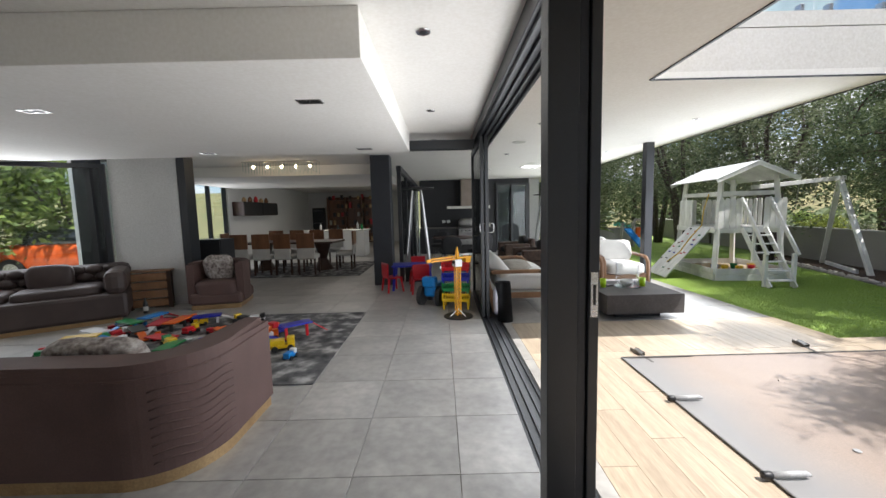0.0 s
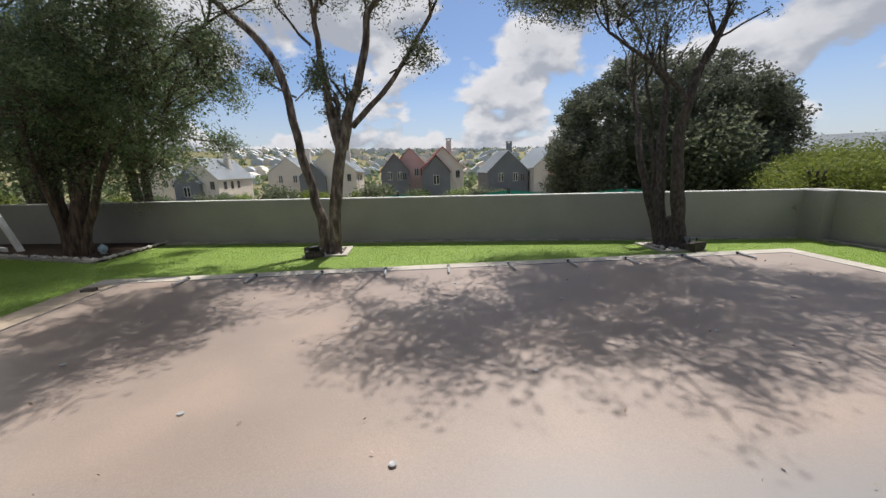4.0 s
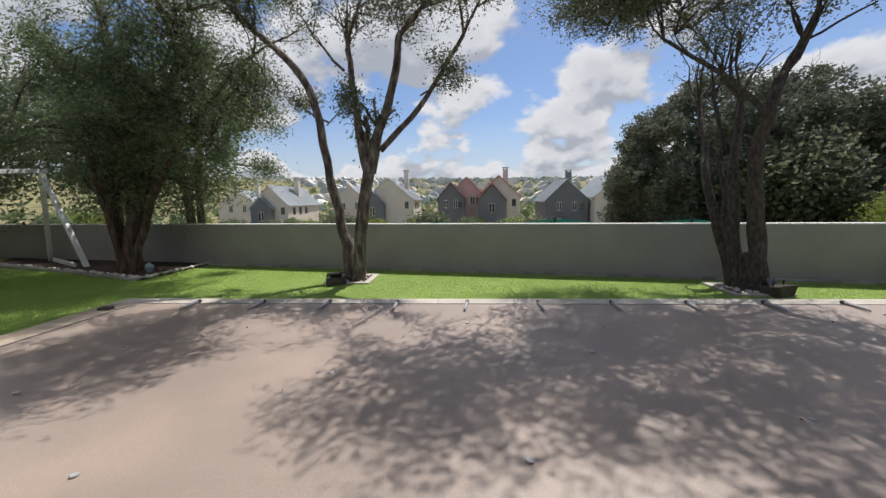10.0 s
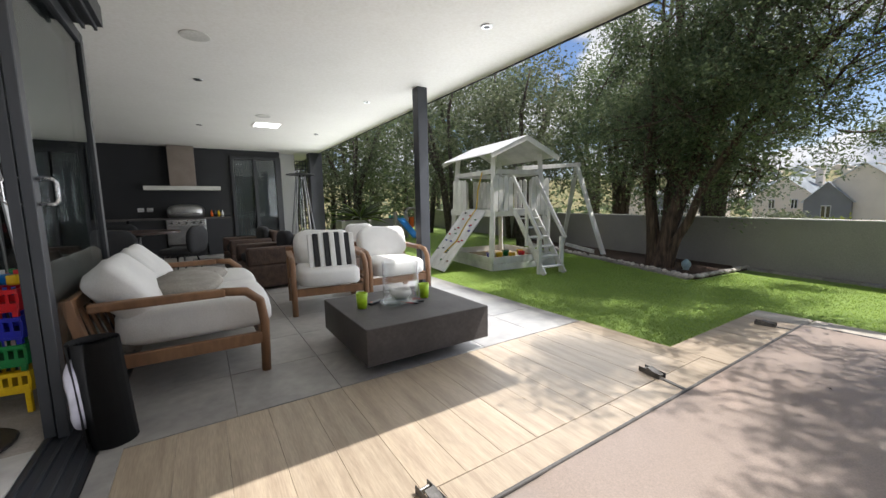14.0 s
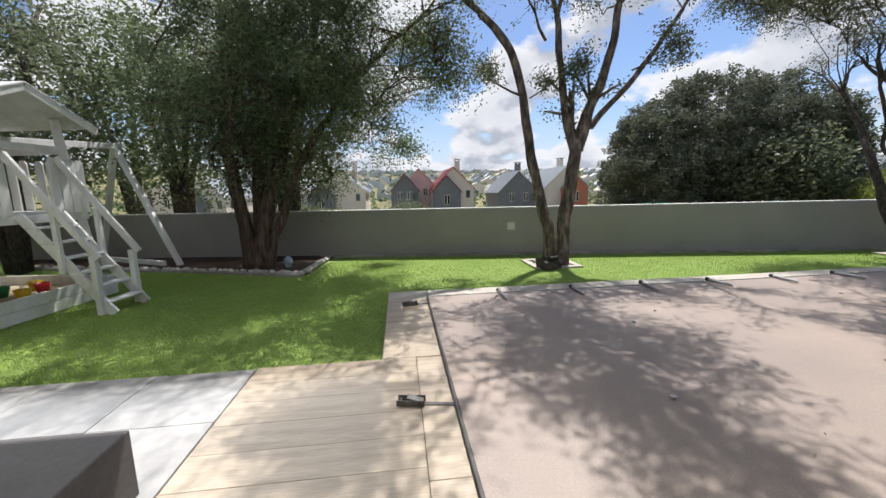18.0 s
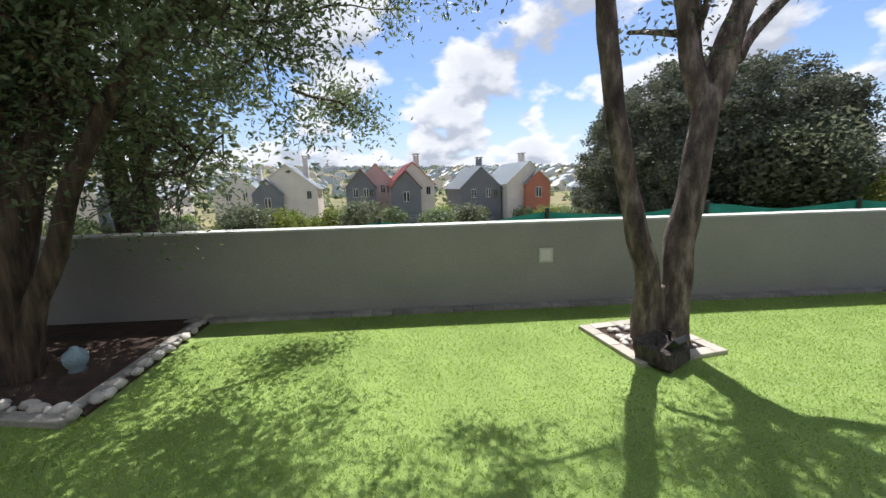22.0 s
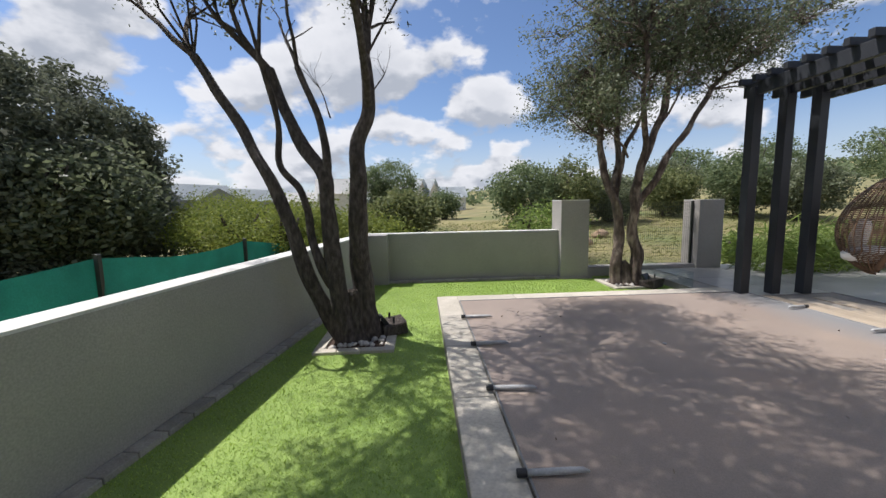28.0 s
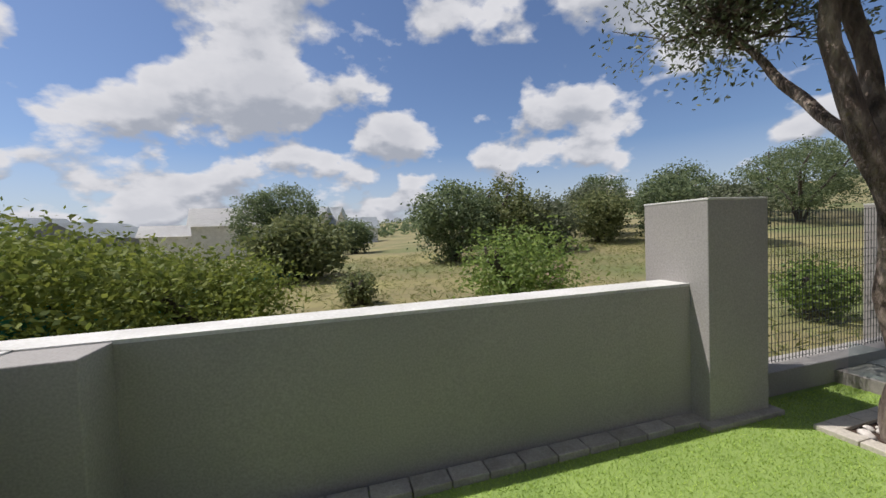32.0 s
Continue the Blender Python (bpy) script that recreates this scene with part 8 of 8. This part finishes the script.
# terrace tiles
for i in range(6):
    for j in range(15):
        x0 = 3.13 + i * 0.575
        lay("tile", slab_mesh("tile", 0.571, 0.5955, 0.011, 0.0015, M_TILE) if (i, j) == (0, 0) else bpy.data.meshes["tile.002"], x0, 6.545 + j * 0.6, 0.0, floor)
# outer sill strip beside the track
sill = slab_mesh("sill_stone", 0.095, 1.195, 0.011, 0.002, M_TILE)
for j in range(5):
    lay("sill_stone", sill, 3.125, 0.55 + j * 1.2, 0.001, floor)
# wood-look planks, west strip and north strip
PL = slab_mesh("plank", 0.2097, 1.197, 0.011, 0.0015, M_PLANK)
for i in range(4):
    for j in range(-4, 6):
        y0 = j * 1.2 + (0.0, 0.6, 0.25, 0.85)[i % 4] - 1.0
        if y0 + 1.2 < 5.33 and y0 > -3.9:
            lay("plank", PL, 3.222 + i * 0.2105, y0, 0.0, floor)
P2 = slab_mesh("plank", 0.2097, 1.035, 0.011, 0.0015, M_PLANK)
for i in range(16):
    x0 = 3.222 + i * 0.2105
    if x0 < 6.40:
        lay("plank", P2, x0, 5.500, 0.0, floor)
PB = slab_mesh("plank", 1.117, 0.171, 0.011, 0.0015, M_PLANK)
for i in range(3):
    lay("plank", PB, 3.222 + i * 1.119, 5.325, 0.0, floor)
for i in range(4):
    y0 = 5 * 1.2 + (0.0, 0.6, 0.25, 0.85)[i] - 1.0
    while y0 + 1.2 >= 5.33:
        y0 -= 1.2
    if 5.325 - (y0 + 1.2) > 0.05:
        lay("plank", slab_mesh("plank", 0.2097, 5.322 - (y0 + 1.2), 0.011, 0.0015, M_PLANK), 3.222 + i * 0.2105, y0 + 1.2, 0.0, floor)
# coping stones round the pool
CO = slab_mesh("coping_stone", 0.275, 0.935, 0.011, 0.003, M_PAVE)
for j in range(11):
    if j < 10:
        lay("coping_stone", CO, 8.033, -4.10 + j * 0.94, 0.0, floor)
lay("coping_stone", slab_mesh("coping_stone", 0.275, 0.42, 0.011, 0.003, M_PAVE), 8.033, 5.305, 0.0, floor)
C2 = slab_mesh("coping_stone", 0.80, 0.30, 0.011, 0.003, M_PAVE)
for j in range(5):
    lay("coping_stone", C2, 4.02 + j * 0.803, -4.10, 0.0, floor)
C3 = slab_mesh("coping_stone", 0.72, 0.40, 0.011, 0.003, M_PLANK)
for j in range(2):
    lay("coping_stone", C3, 6.59 + j * 0.722, 5.325, 0.0, floor)
# grey paving by the pergola
GP = slab_mesh("paver", 0.595, 0.595, 0.011, 0.002, M_TILE)
for i in range(3):
    for j in range(4):
        lay("paver", GP, 2.92 + i * 0.53 if i else 2.92, -6.0 + j * 0.6, -0.001 * i, floor) if i == 0 else None
for i in range(5):
    for j in range(4):
        if i:
            lay("paver", GP, 2.92 + i * 0.6 - 0.0, -5.98 + j * 0.6, 0.0, floor) if 2.92 + i * 0.6 + 0.6 < 4.5 else None
tagged(part("side_terrace", bx(-4, 2.895, -6, 0.19, -0.3, -0.002), M_TILE), "grey tiled side terrace by the pergola", "paving", kind="structure")

# turf blades
gr_ = np.random.default_rng(5)


def turf(n, x0, x1, y0, y1, ok):
    p = np.stack([gr_.uniform(x0, x1, n), gr_.uniform(y0, y1, n)], 1)
    return p[ok(p[:, 0], p[:, 1])]


def on_lawn(x, y):
    lim = (x < WX + WK * y - 0.03) & (y > -5.68) & ((x > 8.32) | ((y > 5.74) & (x > 6.58)) | ((y < -4.13) & (x > 4.52)))
    pad = ~((abs(x - 9.94) < 0.38) & (abs(y - 3.15) < 0.38)) & ~((abs(x - 9.19) < 0.39) & (abs(y + 2.77) < 0.39)) & ~((abs(x - 5.08) < 0.37) & (abs(y + 4.97) < 0.37))
    bed = ~((x > 9.93 + (y - 7.02) * 0.355) & (y > 6.95 - (x - 9.93) * 0.09))
    return lim & pad & bed


P = np.concatenate([turf(225000, 8.3, 11.5, -5.7, 5.7, on_lawn), turf(52000, 4.5, 8.3, -5.7, -4.1, on_lawn), turf(155000, 6.5, 11, 5.7, 10.5, on_lawn), turf(60000, 6.5, 12, 10.5, 19, on_lawn)])
n = len(P)
h = gr_.uniform(0.010, 0.018, n)
a = gr_.uniform(0, 2 * np.pi, n)
tx, ty = gr_.normal(0, 0.011, n), gr_.normal(0, 0.011, n)
wd = gr_.uniform(0.002, 0.0034, n) * np.where(P[:, 1] > 10.5, 2.2, 1.0)
base = np.full(n, LAWN - 0.013)
v0 = np.stack([P[:, 0] + np.cos(a) * wd, P[:, 1] + np.sin(a) * wd, base], 1)
v1 = np.stack([P[:, 0] - np.cos(a) * wd, P[:, 1] - np.sin(a) * wd, base], 1)
v2 = np.stack([P[:, 0] + tx, P[:, 1] + ty, base + h], 1)
me = bpy.data.meshes.new("turf")
me.vertices.add(3 * n)
me.vertices.foreach_set("co", np.stack([v0, v1, v2], 1).ravel())
me.loops.add(3 * n)
me.loops.foreach_set("vertex_index", np.arange(3 * n))
me.polygons.add(n)
me.polygons.foreach_set("loop_start", np.arange(n) * 3)
me.polygons.foreach_set("loop_total", np.full(n, 3))
me.update()
me.materials.append(M_BLADE)
tagged(new("turf", me), "dense short artificial grass blades", "grass", kind="stuff")
# dry leaves on the cover and deck
lit = thing("leaf_litter", 6, 1, 0.03, 0, "few small dry leaves scattered on the pool cover", "leaves", kind="stuff")
lo = leaves("blades", [(rnd.uniform(4.2, 7.9), rnd.uniform(-3.6, 5.2), 0.024) for k in range(60)], 0.001, 1, 0.013, leafmat("dry_leaf", (0.42, 0.34, 0.25), (0.10, 0.07, 0.045), 0.1), lit, 0.05, 2.2)
lo.matrix_parent_inverse = lit.matrix_world.inverted()
